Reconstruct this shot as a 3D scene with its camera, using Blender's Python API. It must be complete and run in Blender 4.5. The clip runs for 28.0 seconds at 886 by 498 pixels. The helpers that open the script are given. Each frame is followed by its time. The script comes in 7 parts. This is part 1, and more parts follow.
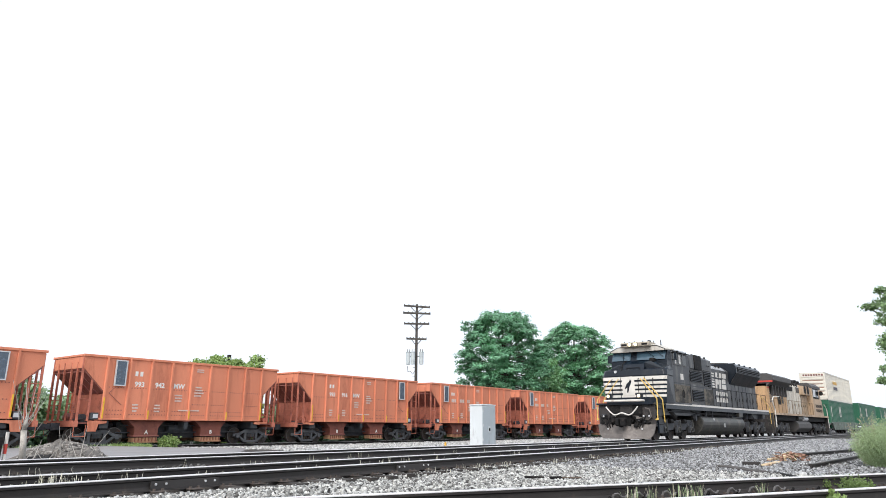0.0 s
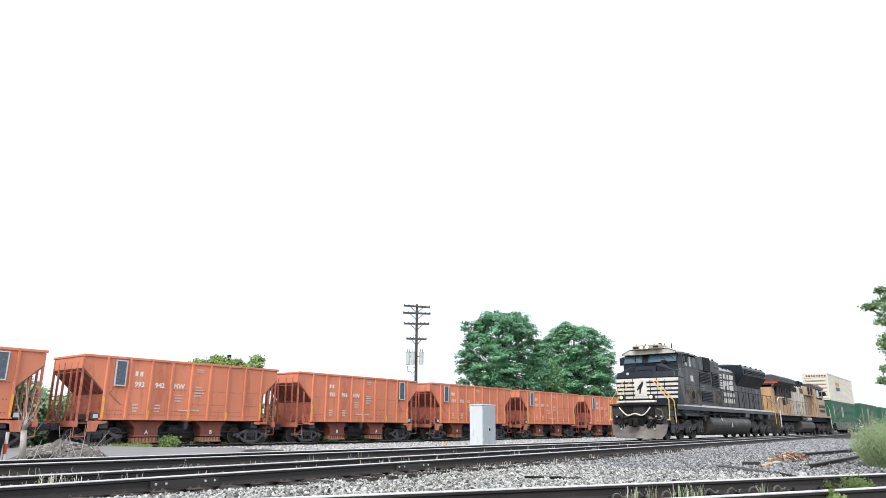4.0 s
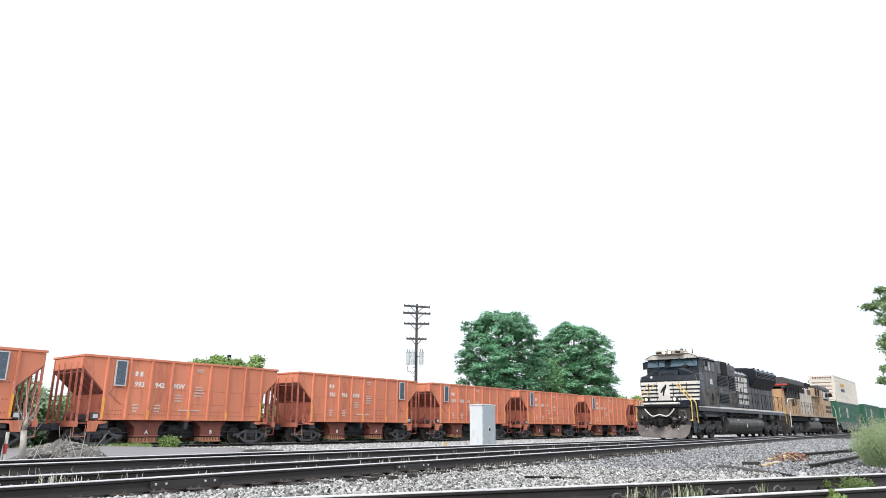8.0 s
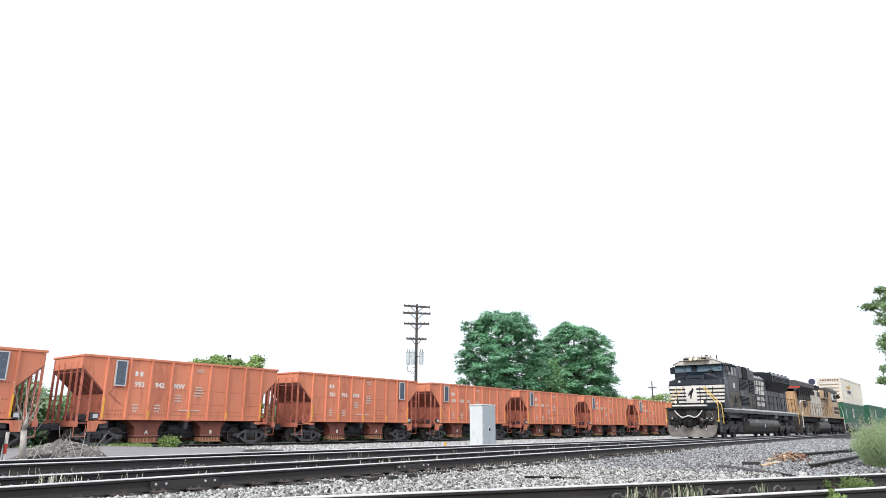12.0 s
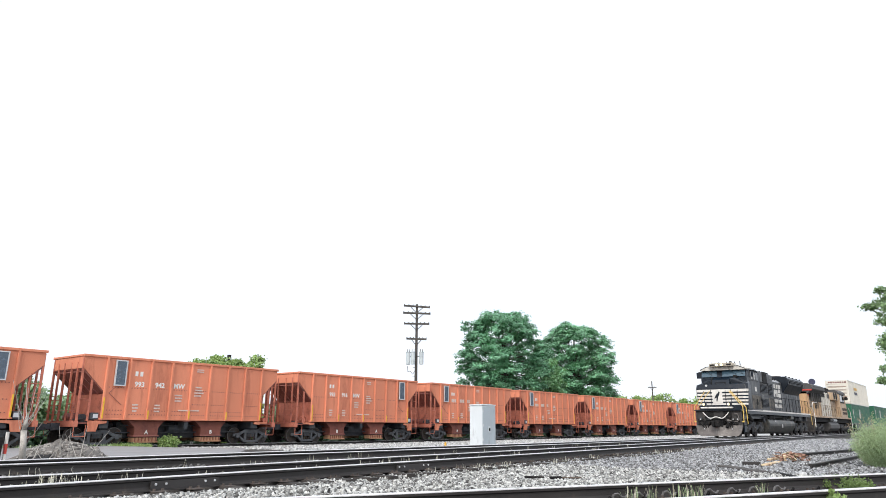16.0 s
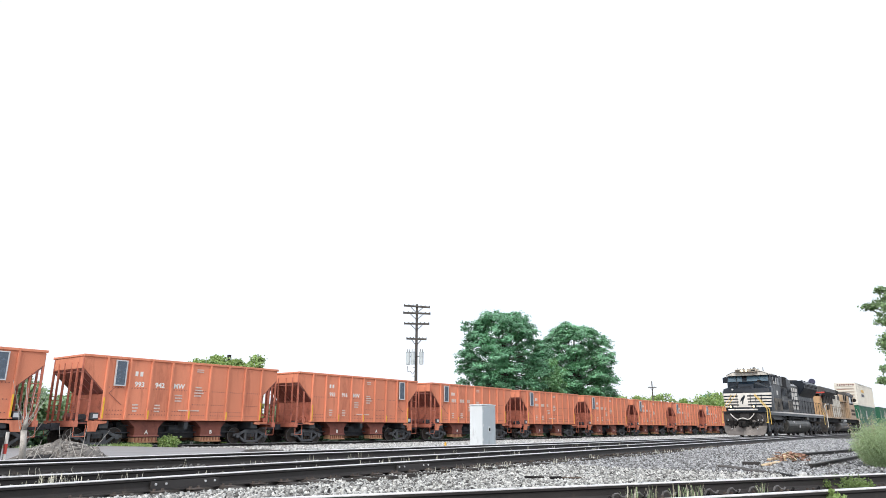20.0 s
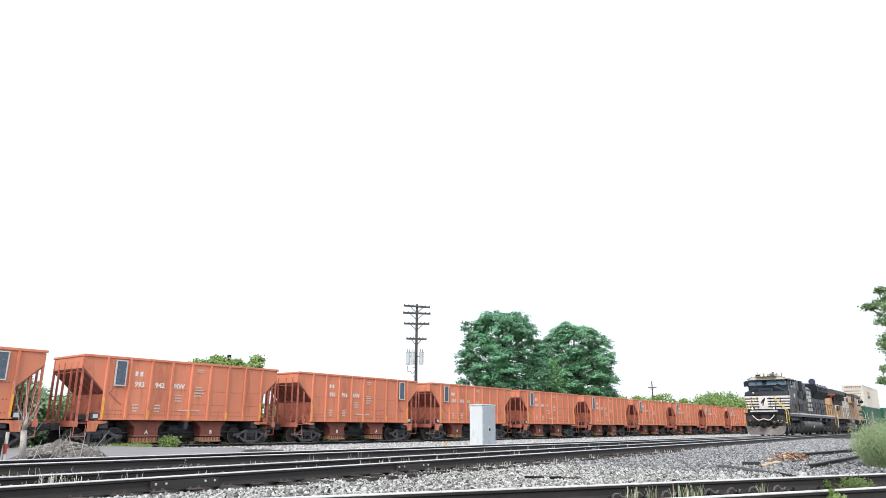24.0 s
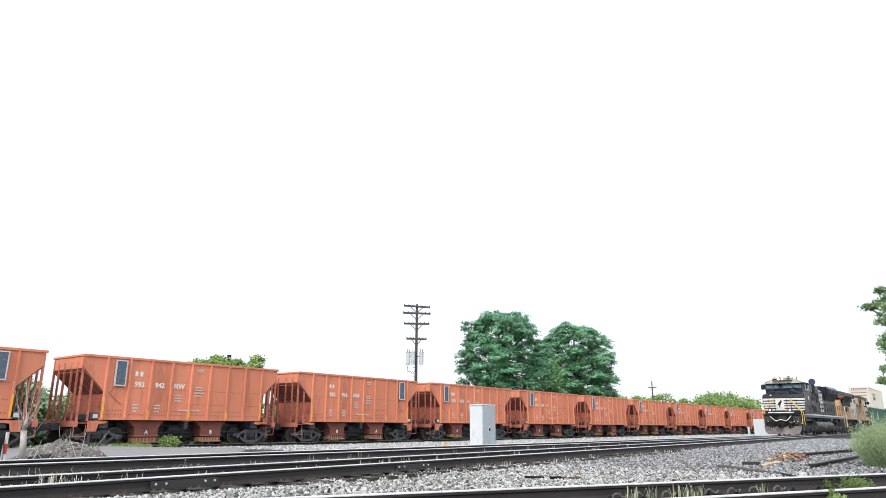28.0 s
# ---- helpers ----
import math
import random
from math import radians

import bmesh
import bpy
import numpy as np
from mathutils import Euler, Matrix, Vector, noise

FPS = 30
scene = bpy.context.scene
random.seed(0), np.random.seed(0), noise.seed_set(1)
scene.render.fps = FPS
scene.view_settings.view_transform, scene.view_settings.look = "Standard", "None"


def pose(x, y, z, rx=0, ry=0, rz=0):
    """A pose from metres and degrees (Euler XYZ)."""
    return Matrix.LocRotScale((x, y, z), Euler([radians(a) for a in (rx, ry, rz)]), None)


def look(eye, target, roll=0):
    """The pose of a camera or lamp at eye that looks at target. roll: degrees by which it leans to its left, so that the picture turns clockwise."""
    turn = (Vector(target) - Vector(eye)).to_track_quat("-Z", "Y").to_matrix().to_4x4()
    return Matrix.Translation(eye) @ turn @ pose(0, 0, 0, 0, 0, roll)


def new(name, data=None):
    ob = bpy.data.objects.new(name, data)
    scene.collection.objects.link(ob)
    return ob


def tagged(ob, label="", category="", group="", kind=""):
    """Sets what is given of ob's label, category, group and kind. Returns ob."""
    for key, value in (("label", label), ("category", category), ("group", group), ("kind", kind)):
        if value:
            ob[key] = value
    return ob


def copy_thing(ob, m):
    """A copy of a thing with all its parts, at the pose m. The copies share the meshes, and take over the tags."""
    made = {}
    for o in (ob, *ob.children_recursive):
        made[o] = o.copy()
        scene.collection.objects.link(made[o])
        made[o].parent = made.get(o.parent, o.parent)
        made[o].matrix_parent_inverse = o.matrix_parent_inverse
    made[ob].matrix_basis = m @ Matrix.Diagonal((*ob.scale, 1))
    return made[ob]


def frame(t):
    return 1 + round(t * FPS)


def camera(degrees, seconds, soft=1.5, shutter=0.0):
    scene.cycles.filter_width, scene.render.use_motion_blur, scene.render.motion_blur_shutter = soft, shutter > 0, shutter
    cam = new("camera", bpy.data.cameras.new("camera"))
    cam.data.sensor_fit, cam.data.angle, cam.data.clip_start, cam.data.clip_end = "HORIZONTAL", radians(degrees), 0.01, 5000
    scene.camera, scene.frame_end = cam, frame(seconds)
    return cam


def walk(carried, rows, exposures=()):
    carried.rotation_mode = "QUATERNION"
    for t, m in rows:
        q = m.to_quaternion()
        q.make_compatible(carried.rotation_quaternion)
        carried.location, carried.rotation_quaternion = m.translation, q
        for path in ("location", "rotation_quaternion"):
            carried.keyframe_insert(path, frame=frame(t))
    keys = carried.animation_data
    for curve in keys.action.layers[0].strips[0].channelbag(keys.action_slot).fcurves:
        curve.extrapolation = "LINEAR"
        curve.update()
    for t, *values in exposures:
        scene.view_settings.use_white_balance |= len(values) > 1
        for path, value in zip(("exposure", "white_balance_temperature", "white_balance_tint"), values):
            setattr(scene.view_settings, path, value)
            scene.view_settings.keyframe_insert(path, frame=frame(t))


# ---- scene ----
# Railway yard under an overcast sky. x runs along the main line, y across it away from the eye, z up; rail heads at z = 0.
cam = camera(67.2, 28.0, soft=0.6)
EYE = Vector((0, 0, 0.663))
HEAD, TILT = radians(38.5), radians(14.86)
AIM = EYE + Vector((math.cos(TILT) * math.cos(HEAD), math.cos(TILT) * math.sin(HEAD), math.sin(TILT)))
walk(cam, [(0, look(EYE, AIM, 0.26)), (28, look(EYE, AIM, 0.26))], exposures=[(0, 0.15), (28, 0.15)])

# ---- light ----
world = bpy.data.worlds.new("overcast")
scene.world = world
world.use_nodes = True
wn = world.node_tree.nodes
wn.clear()
w_out = wn.new("ShaderNodeOutputWorld")
w_sky = wn.new("ShaderNodeTexSky")
w_sky.sky_type = "NISHITA"
w_sky.sun_disc = False
w_sky.sun_elevation, w_sky.sun_rotation = radians(42), radians(245)
w_sky.dust_density = 6
w_a, w_b, w_add = wn.new("ShaderNodeBackground"), wn.new("ShaderNodeBackground"), wn.new("ShaderNodeAddShader")
w_a.inputs["Strength"].default_value = 0.05
w_b.inputs["Color"].default_value = (0.862, 0.915, 1.0, 1)   # cloud cover
w_b.inputs["Strength"].default_value = 1.0
world.node_tree.links.new(w_sky.outputs[0], w_a.inputs["Color"])
world.node_tree.links.new(w_a.outputs[0], w_add.inputs[0])
world.node_tree.links.new(w_b.outputs[0], w_add.inputs[1])
world.node_tree.links.new(w_add.outputs[0], w_out.inputs["Surface"])

sun = new("sun", bpy.data.lights.new("sun", "SUN"))
sun.data.energy, sun.data.angle, sun.data.color = 1.6, radians(22), (1.0, 0.995, 0.985)
sun.matrix_world = look((-90, -12, 95), (20, 15, 0))


# ---- materials ----
def mat(name, col, rough=0.6, metal=0.0, var=0.18, scale=1.5, bump=0.15, fine=60.0, dirt=None, dirt_amount=0.45,
        streak=1.0, rnd=0.0, island=0.0, glow=0.0, spec=0.5, dirt_scale=None):
    """A painted or raw surface: colour varied at two scales, dirt in patches, fine relief."""
    m = bpy.data.materials.new(name)
    m.use_nodes = True
    n, l = m.node_tree.nodes, m.node_tree.links
    b = n["Principled BSDF"]
    co = n.new("ShaderNodeTexCoord")
    mp = n.new("ShaderNodeMapping")
    mp.inputs["Scale"].default_value = (1, 1, 1 / streak)
    l.new(co.outputs["Object"], mp.inputs["Vector"])
    n1, n2 = n.new("ShaderNodeTexNoise"), n.new("ShaderNodeTexNoise")
    n1.inputs["Scale"].default_value, n1.inputs["Detail"].default_value = scale, 6
    n2.inputs["Scale"].default_value, n2.inputs["Detail"].default_value = fine, 3
    l.new(mp.outputs[0], n1.inputs["Vector"])
    l.new(co.outputs["Object"], n2.inputs["Vector"])
    ramp = n.new("ShaderNodeValToRGB")
    ramp.color_ramp.elements[0].position, ramp.color_ramp.elements[1].position = 0.3, 0.7
    ramp.color_ramp.elements[0].color = (*[c * (1 - var) for c in col], 1)
    ramp.color_ramp.elements[1].color = (*[min(1, c * (1 + var)) for c in col], 1)
    l.new(n1.outputs[0], ramp.inputs[0])
    last = ramp.outputs[0]
    grain = n.new("ShaderNodeMix")
    grain.data_type, grain.blend_type = "RGBA", "OVERLAY"
    grain.inputs[0].default_value = min(0.6, var * 1.2)
    l.new(last, grain.inputs[6])
    l.new(n2.outputs[0], grain.inputs[7])
    last = grain.outputs[2]
    if dirt:
        n3 = n.new("ShaderNodeTexNoise")
        n3.inputs["Scale"].default_value, n3.inputs["Detail"].default_value = dirt_scale or scale * 1.7, 8
        n3.inputs["Roughness"].default_value = 0.7
        l.new(mp.outputs[0], n3.inputs["Vector"])
        r3 = n.new("ShaderNodeValToRGB")
        r3.color_ramp.elements[0].position, r3.color_ramp.elements[1].position = 0.66 - 0.3 * dirt_amount, 0.86 - 0.3 * dirt_amount
        l.new(n3.outputs[0], r3.inputs[0])
        mx = n.new("ShaderNodeMix")
        mx.data_type = "RGBA"
        mx.inputs[7].default_value = (*dirt, 1)
        l.new(r3.outputs[0], mx.inputs[0])
        l.new(last, mx.inputs[6])
        last = mx.outputs[2]
    if rnd or island:
        src = n.new("ShaderNodeObjectInfo").outputs["Random"] if rnd else n.new("ShaderNodeNewGeometry").outputs["Random Per Island"]
        amount = rnd or island
        mr = n.new("ShaderNodeMapRange")
        mr.inputs["To Min"].default_value, mr.inputs["To Max"].default_value = 1 - amount, 1 + amount
        l.new(src, mr.inputs["Value"])
        hs = n.new("ShaderNodeHueSaturation")
        l.new(mr.outputs[0], hs.inputs["Value"])
        l.new(last, hs.inputs["Color"])
        last = hs.outputs[0]
    l.new(last, b.inputs["Base Color"])
    rr = n.new("ShaderNodeMapRange")
    rr.inputs["To Min"].default_value, rr.inputs["To Max"].default_value = max(0.02, rough - 0.12), min(1, rough + 0.12)
    l.new(n1.outputs[0], rr.inputs["Value"])
    l.new(rr.outputs[0], b.inputs["Roughness"])
    b.inputs["Metallic"].default_value = metal
    b.inputs["Specular IOR Level"].default_value = spec
    if bump:
        bp = n.new("ShaderNodeBump")
        bp.inputs["Strength"].default_value, bp.inputs["Distance"].default_value = bump, 0.02
        l.new(n2.outputs[0], bp.inputs["Height"])
        l.new(bp.outputs[0], b.inputs["Normal"])
    if glow:
        b.inputs["Emission Color"].default_value = (*col, 1)
        b.inputs["Emission Strength"].default_value = glow
    return m


RUST = (0.13, 0.06, 0.035)
M_ORANGE = mat("faded_orange_paint", (0.675, 0.247, 0.146), 0.62, spec=0.25, var=0.12, scale=0.5, fine=45, dirt=(0.46, 0.15, 0.09), dirt_amount=0.50, streak=5.0, dirt_scale=1.6, rnd=0.06)
M_DARKRED = mat("dull_dark_red_paint", (0.29, 0.11, 0.088), 0.75, var=0.2, scale=0.8, dirt=(0.12, 0.05, 0.04), dirt_amount=0.5, rnd=0.08)
# Chute red is darkened for the shade below the side sill.
M_CHUTE = mat("shaded_red_chute_paint", (0.22, 0.078, 0.058), 0.75, spec=0.3, var=0.2, scale=1.2, dirt=(0.13, 0.05, 0.04), dirt_amount=0.5, rnd=0.08)
M_DARKSTEEL = mat("grimy_dark_steel", (0.014, 0.0138, 0.0142), 0.75, spec=0.2, var=0.3, scale=3, dirt=(0.055, 0.046, 0.04), dirt_amount=0.45)
M_FRAME = mat("dusty_truck_casting", (0.066, 0.070, 0.078), 0.7, spec=0.3, var=0.35, scale=4, dirt=(0.10, 0.095, 0.088), dirt_amount=0.35)
M_WHEEL = mat("wheel_steel", (0.055, 0.048, 0.044), 0.6, metal=0.4, var=0.3, scale=4, dirt=RUST, dirt_amount=0.4)
M_TREAD = mat("bright_tread_steel", (0.20, 0.19, 0.185), 0.4, metal=0.7, var=0.15, scale=6, bump=0.05)
M_YELLOW = mat("yellow_reflective_tape", (0.75, 0.42, 0.03), 0.5, var=0.12, scale=3, dirt=(0.35, 0.2, 0.05), dirt_amount=0.3)
M_WHITE = mat("white_stencil_paint", (0.78, 0.76, 0.72), 0.6, var=0.08, scale=4, dirt=(0.5, 0.4, 0.34), dirt_amount=0.25)
M_STENCIL = mat("worn_stencil_paint", (0.68, 0.60, 0.54), 0.65, var=0.12, scale=6, dirt=(0.48, 0.28, 0.2), dirt_amount=0.45, dirt_scale=6)
M_SOLAR = mat("blue_grey_cell_glass", (0.10, 0.135, 0.18), 0.25, var=0.15, scale=9, bump=0.05, fine=120)
M_ALU = mat("pale_aluminium", (0.62, 0.63, 0.64), 0.45, metal=0.3, var=0.1, scale=4)
M_RAILSIDE = mat("brown_rail_steel", (0.028, 0.025, 0.024), 0.7, var=0.25, scale=1.2, dirt=(0.06, 0.045, 0.037), dirt_amount=0.3, fine=90)
M_RAILTOP = mat("polished_rail_head", (0.74, 0.735, 0.73), 0.42, metal=0.3, var=0.12, scale=3, bump=0.08, dirt=(0.20, 0.175, 0.16), dirt_amount=0.42, dirt_scale=2.5)
M_TIE = mat("weathered_sleeper_wood", (0.052, 0.046, 0.042), 0.9, var=0.3, scale=3, bump=0.5, fine=35, dirt=(0.13, 0.118, 0.105), dirt_amount=0.4, rnd=0.25)
M_PLATE = mat("rusty_tie_plate", (0.085, 0.07, 0.062), 0.8, var=0.3, scale=8, dirt=(0.08, 0.06, 0.05), rnd=0.2)
M_STONE = mat("ballast_stone", (0.405, 0.406, 0.388), 0.9, var=0.3, scale=14, bump=0.3, fine=120, island=0.62)
M_PALESTONE = mat("pale_ballast_stone", (0.43, 0.43, 0.42), 0.9, var=0.3, scale=14, bump=0.3, fine=120, island=0.5)
M_BLACK = mat("black_engine_paint", (0.006, 0.0115, 0.020), 0.36, spec=0.38, var=0.3, scale=1.0, dirt=(0.036, 0.036, 0.036), dirt_amount=0.42, streak=3.5, dirt_scale=1.2)
M_DUSTYBLACK = mat("dust_coated_black_paint", (0.030, 0.029, 0.027), 0.6, spec=0.25, var=0.3, scale=1.3, dirt=(0.17, 0.145, 0.112), dirt_amount=0.75, streak=0.6, dirt_scale=1.1)
M_DULLBLACK = mat("weathered_black_side_paint", (0.054, 0.058, 0.065), 0.5, spec=0.4, var=0.3, scale=1.2, dirt=(0.172, 0.17, 0.162), dirt_amount=0.6, streak=2.5, dirt_scale=1.1)
# Engine black, glossier and lightened in colour for the sky sheen.
M_SHEEN = mat("sheen_blue_black_paint", (0.018, 0.024, 0.032), 0.25, spec=0.6, var=0.2, scale=1.0, dirt=(0.05, 0.05, 0.05), dirt_amount=0.3)
# Pale strip colour: sky highlight on the black roof edges, with some dust.
M_ROOFSHINE = mat("pale_roof_shine_and_dust", (0.34, 0.35, 0.36), 0.5, var=0.2, scale=2, dirt=(0.12, 0.12, 0.12), dirt_amount=0.4)
M_HOPFRAME = mat("dusty_blue_grey_casting", (0.105, 0.11, 0.118), 0.7, spec=0.3, var=0.3, scale=4, dirt=(0.05, 0.045, 0.042), dirt_amount=0.35)
M_HOPSTEEL = mat("blue_grey_grimy_steel", (0.055, 0.060, 0.068), 0.7, spec=0.3, var=0.3, scale=3, dirt=(0.10, 0.09, 0.08), dirt_amount=0.45)
M_HOODTRIM = mat("worn_grey_black_trim", (0.085, 0.087, 0.087), 0.6, var=0.25, scale=2, dirt=(0.14, 0.13, 0.11), dirt_amount=0.5)
M_LAMPBOX = mat("stained_tan_paint", (0.42, 0.38, 0.31), 0.6, var=0.2, scale=3, dirt=(0.2, 0.15, 0.11), dirt_amount=0.5, dirt_scale=4)
M_BROW = mat("stained_cream_paint", (0.58, 0.555, 0.50), 0.6, var=0.16, scale=2, dirt=(0.30, 0.25, 0.20), dirt_amount=0.5, dirt_scale=3)
M_LOCOWHITE = mat("soiled_white_paint", (0.70, 0.675, 0.63), 0.55, var=0.1, scale=2, dirt=(0.42, 0.36, 0.29), dirt_amount=0.35)
M_PLOW = mat("scuffed_plow_steel", (0.145, 0.13, 0.12), 0.6, var=0.35, scale=2.0, dirt=(0.29, 0.265, 0.245), dirt_amount=0.5)
# Blue-grey base holds part of the sky's reflection in the windshield.
M_GLASS = mat("sky_toned_cab_glass", (0.055, 0.10, 0.135), 0.06, var=0.1, scale=1, bump=0.0, spec=0.9)
M_SIDEGLASS = mat("dark_side_glass", (0.012, 0.016, 0.02), 0.15, var=0.1, scale=1, bump=0.0, spec=0.25)
M_LAMP = mat("lit_headlamp", (1.0, 0.80, 0.50), 0.3, glow=0.7, bump=0)
M_HANDRAIL = mat("yellow_handrail_paint", (0.72, 0.50, 0.12), 0.5, var=0.12, scale=5)
M_UPYELLOW = mat("faded_armour_yellow", (0.47, 0.345, 0.235), 0.55, spec=0.3, var=0.25, scale=0.7, dirt=(0.22, 0.155, 0.10), dirt_amount=0.62, dirt_scale=1.6, streak=3)
M_UPORANGE = mat("faded_orange_yellow_paint", (0.55, 0.35, 0.19), 0.55, spec=0.3, var=0.2, scale=0.7, dirt=(0.27, 0.16, 0.09), dirt_amount=0.5, dirt_scale=1.6, streak=3)
M_UPFADED = mat("bleached_hood_paint", (0.63, 0.59, 0.515), 0.6, var=0.16, scale=0.8, dirt=(0.33, 0.25, 0.17), dirt_amount=0.52, streak=3, dirt_scale=1.4)
M_PILOT = mat("dusty_pilot_steel", (0.036, 0.033, 0.032), 0.7, var=0.35, scale=2.5, dirt=(0.125, 0.105, 0.092), dirt_amount=0.42)
M_RAILPAINT = mat("grimy_yellow_rail_paint", (0.20, 0.14, 0.07), 0.6, var=0.2, scale=4)
M_UPGREY = mat("dark_grey_roof_paint", (0.080, 0.078, 0.077), 0.6, spec=0.3, var=0.2, scale=1, dirt=(0.06, 0.055, 0.05))
M_RED = mat("red_stripe_paint", (0.52, 0.05, 0.035), 0.55, var=0.12, scale=4)
M_MAROON = mat("dark_red_marking_paint", (0.16, 0.055, 0.05), 0.6, var=0.3, scale=6)
M_GREEN = mat("green_container_paint", (0.014, 0.105, 0.056), 0.5, var=0.18, scale=0.6, dirt=(0.05, 0.12, 0.08), dirt_amount=0.4, streak=3)
M_CONTWHITE = mat("cream_container_paint", (0.70, 0.67, 0.59), 0.55, var=0.07, scale=0.6, dirt=(0.52, 0.47, 0.38), dirt_amount=0.35, streak=3)
M_WELL = mat("grey_green_car_paint", (0.12, 0.15, 0.13), 0.65, var=0.2, scale=1, dirt=(0.09, 0.07, 0.06))
M_TANK = mat("dusty_tank_paint", (0.062, 0.063, 0.060), 0.5, spec=0.4, var=0.25, scale=0.8, dirt=(0.16, 0.145, 0.12), dirt_amount=0.5)
M_CASE = mat("silver_grey_case_paint", (0.66, 0.705, 0.725), 0.45, var=0.06, scale=2, dirt=(0.42, 0.44, 0.45), dirt_amount=0.3, streak=3)
# Case paint darkened for the side turned away from the light.
M_CASESHADE = mat("shaded_case_paint", (0.44, 0.495, 0.53), 0.5, var=0.07, scale=2, dirt=(0.27, 0.29, 0.30), dirt_amount=0.3, streak=3)
M_GREYSTONE = mat("blue_grey_ballast_stone", (0.285, 0.29, 0.295), 0.9, var=0.3, scale=14, bump=0.3, fine=120, island=0.65)
M_DARKSTONE = mat("dark_stone", (0.10, 0.097, 0.093), 0.9, var=0.35, scale=14, bump=0.3, fine=120, island=0.6)
M_POLE = mat("grey_brown_pole_wood", (0.075, 0.068, 0.062), 0.9, var=0.25, scale=1.5, streak=6, bump=0.4)
M_TRANSF = mat("pale_transformer_paint", (0.50, 0.56, 0.58), 0.45, var=0.1, scale=3)
M_BARK = mat("bark", (0.085, 0.065, 0.05), 0.95, var=0.3, scale=4, streak=4, bump=0.6, fine=30)
M_DEADWOOD = mat("bleached_dead_wood", (0.43, 0.405, 0.37), 0.9, var=0.25, scale=6, streak=2, bump=0.5, dirt=(0.2, 0.18, 0.16), dirt_amount=0.42, dirt_scale=14)
M_DIRT = mat("broken_soil_and_rubble", (0.17, 0.157, 0.145), 0.95, var=0.3, scale=4, bump=0.7, fine=25, dirt=(0.07, 0.06, 0.05), dirt_amount=0.55)
M_BLACKLUMP = mat("black_rubble", (0.03, 0.03, 0.032), 0.85, var=0.3, scale=8, bump=0.5, fine=60)
M_CLOD = mat("pale_grey_brown_clod", (0.27, 0.255, 0.235), 0.95, var=0.35, scale=9, bump=0.6, fine=40, rnd=0.4)
M_BRASSY = mat("weathered_pale_timber", (0.60, 0.48, 0.31), 0.85, var=0.25, scale=6, dirt=(0.26, 0.12, 0.07), dirt_amount=0.62, dirt_scale=5)
M_RUSTY = mat("orange_rust", (0.30, 0.165, 0.115), 0.9, var=0.3, scale=8, bump=0.4)
M_SIGNAL = mat("blue_black_signal_paint", (0.040, 0.042, 0.085), 0.5, var=0.15, scale=3)
M_OUTLET = mat("rust_brown_outlet", (0.40, 0.22, 0.125), 0.85, var=0.25, scale=5, dirt=(0.14, 0.06, 0.035), streak=2, rnd=0.15)


def leaf_mat(name, col, var=0.5, thin=0.25, gloss=0.0):
    m = mat(name, col, 0.45, var=0.3, scale=0.35, bump=0, island=var, spec=0.45)
    b = m.node_tree.nodes["Principled BSDF"]
    b.inputs["Coat Weight"].default_value, b.inputs["Coat Roughness"].default_value = gloss, 0.22
    tr = m.node_tree.nodes.new("ShaderNodeBsdfTranslucent")
    tr.inputs["Color"].default_value = (col[0] * 1.6, col[1] * 1.5, col[2] * 0.9, 1)
    mx = m.node_tree.nodes.new("ShaderNodeMixShader")
    mx.inputs[0].default_value = thin
    m.node_tree.links.new(b.outputs[0], mx.inputs[1])
    m.node_tree.links.new(tr.outputs[0], mx.inputs[2])
    m.node_tree.links.new(mx.outputs[0], m.node_tree.nodes["Material Output"].inputs["Surface"])
    return m


M_MAPLE = leaf_mat("maple_leaves", (0.15, 0.36, 0.205), 0.55, 0.12, 0.3)
M_MAPLE2 = leaf_mat("lighter_maple_leaves", (0.165, 0.375, 0.21), 0.55, 0.12, 0.3)
M_MIDTREE = leaf_mat("fresh_green_leaves", (0.15, 0.31, 0.15))
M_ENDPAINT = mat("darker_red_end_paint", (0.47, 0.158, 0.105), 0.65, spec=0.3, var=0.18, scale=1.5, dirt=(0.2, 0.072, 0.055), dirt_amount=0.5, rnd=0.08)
# Leaf colour kept dark to pass for shade beneath the wagons.
M_BACKDROP = leaf_mat("dark_backdrop_leaves", (0.05, 0.105, 0.058))
M_PLANT = leaf_mat("mid_green_plant", (0.16, 0.235, 0.085))
M_ROADTREE = leaf_mat("sunlit_thin_leaves", (0.22, 0.33, 0.17))
M_LIGHTLEAF = leaf_mat("light_green_leaves", (0.25, 0.36, 0.13))
M_HEDGE = leaf_mat("mid_green_leaves", (0.29, 0.43, 0.275))
M_WEED = leaf_mat("pale_weed_green", (0.34, 0.445, 0.265))
M_STRAW = leaf_mat("pale_straw", (0.62, 0.59, 0.49))
M_SEED = leaf_mat("brownish_seed_heads", (0.46, 0.37, 0.30))
M_GRASS = leaf_mat("dry_grass", (0.68, 0.67, 0.61))


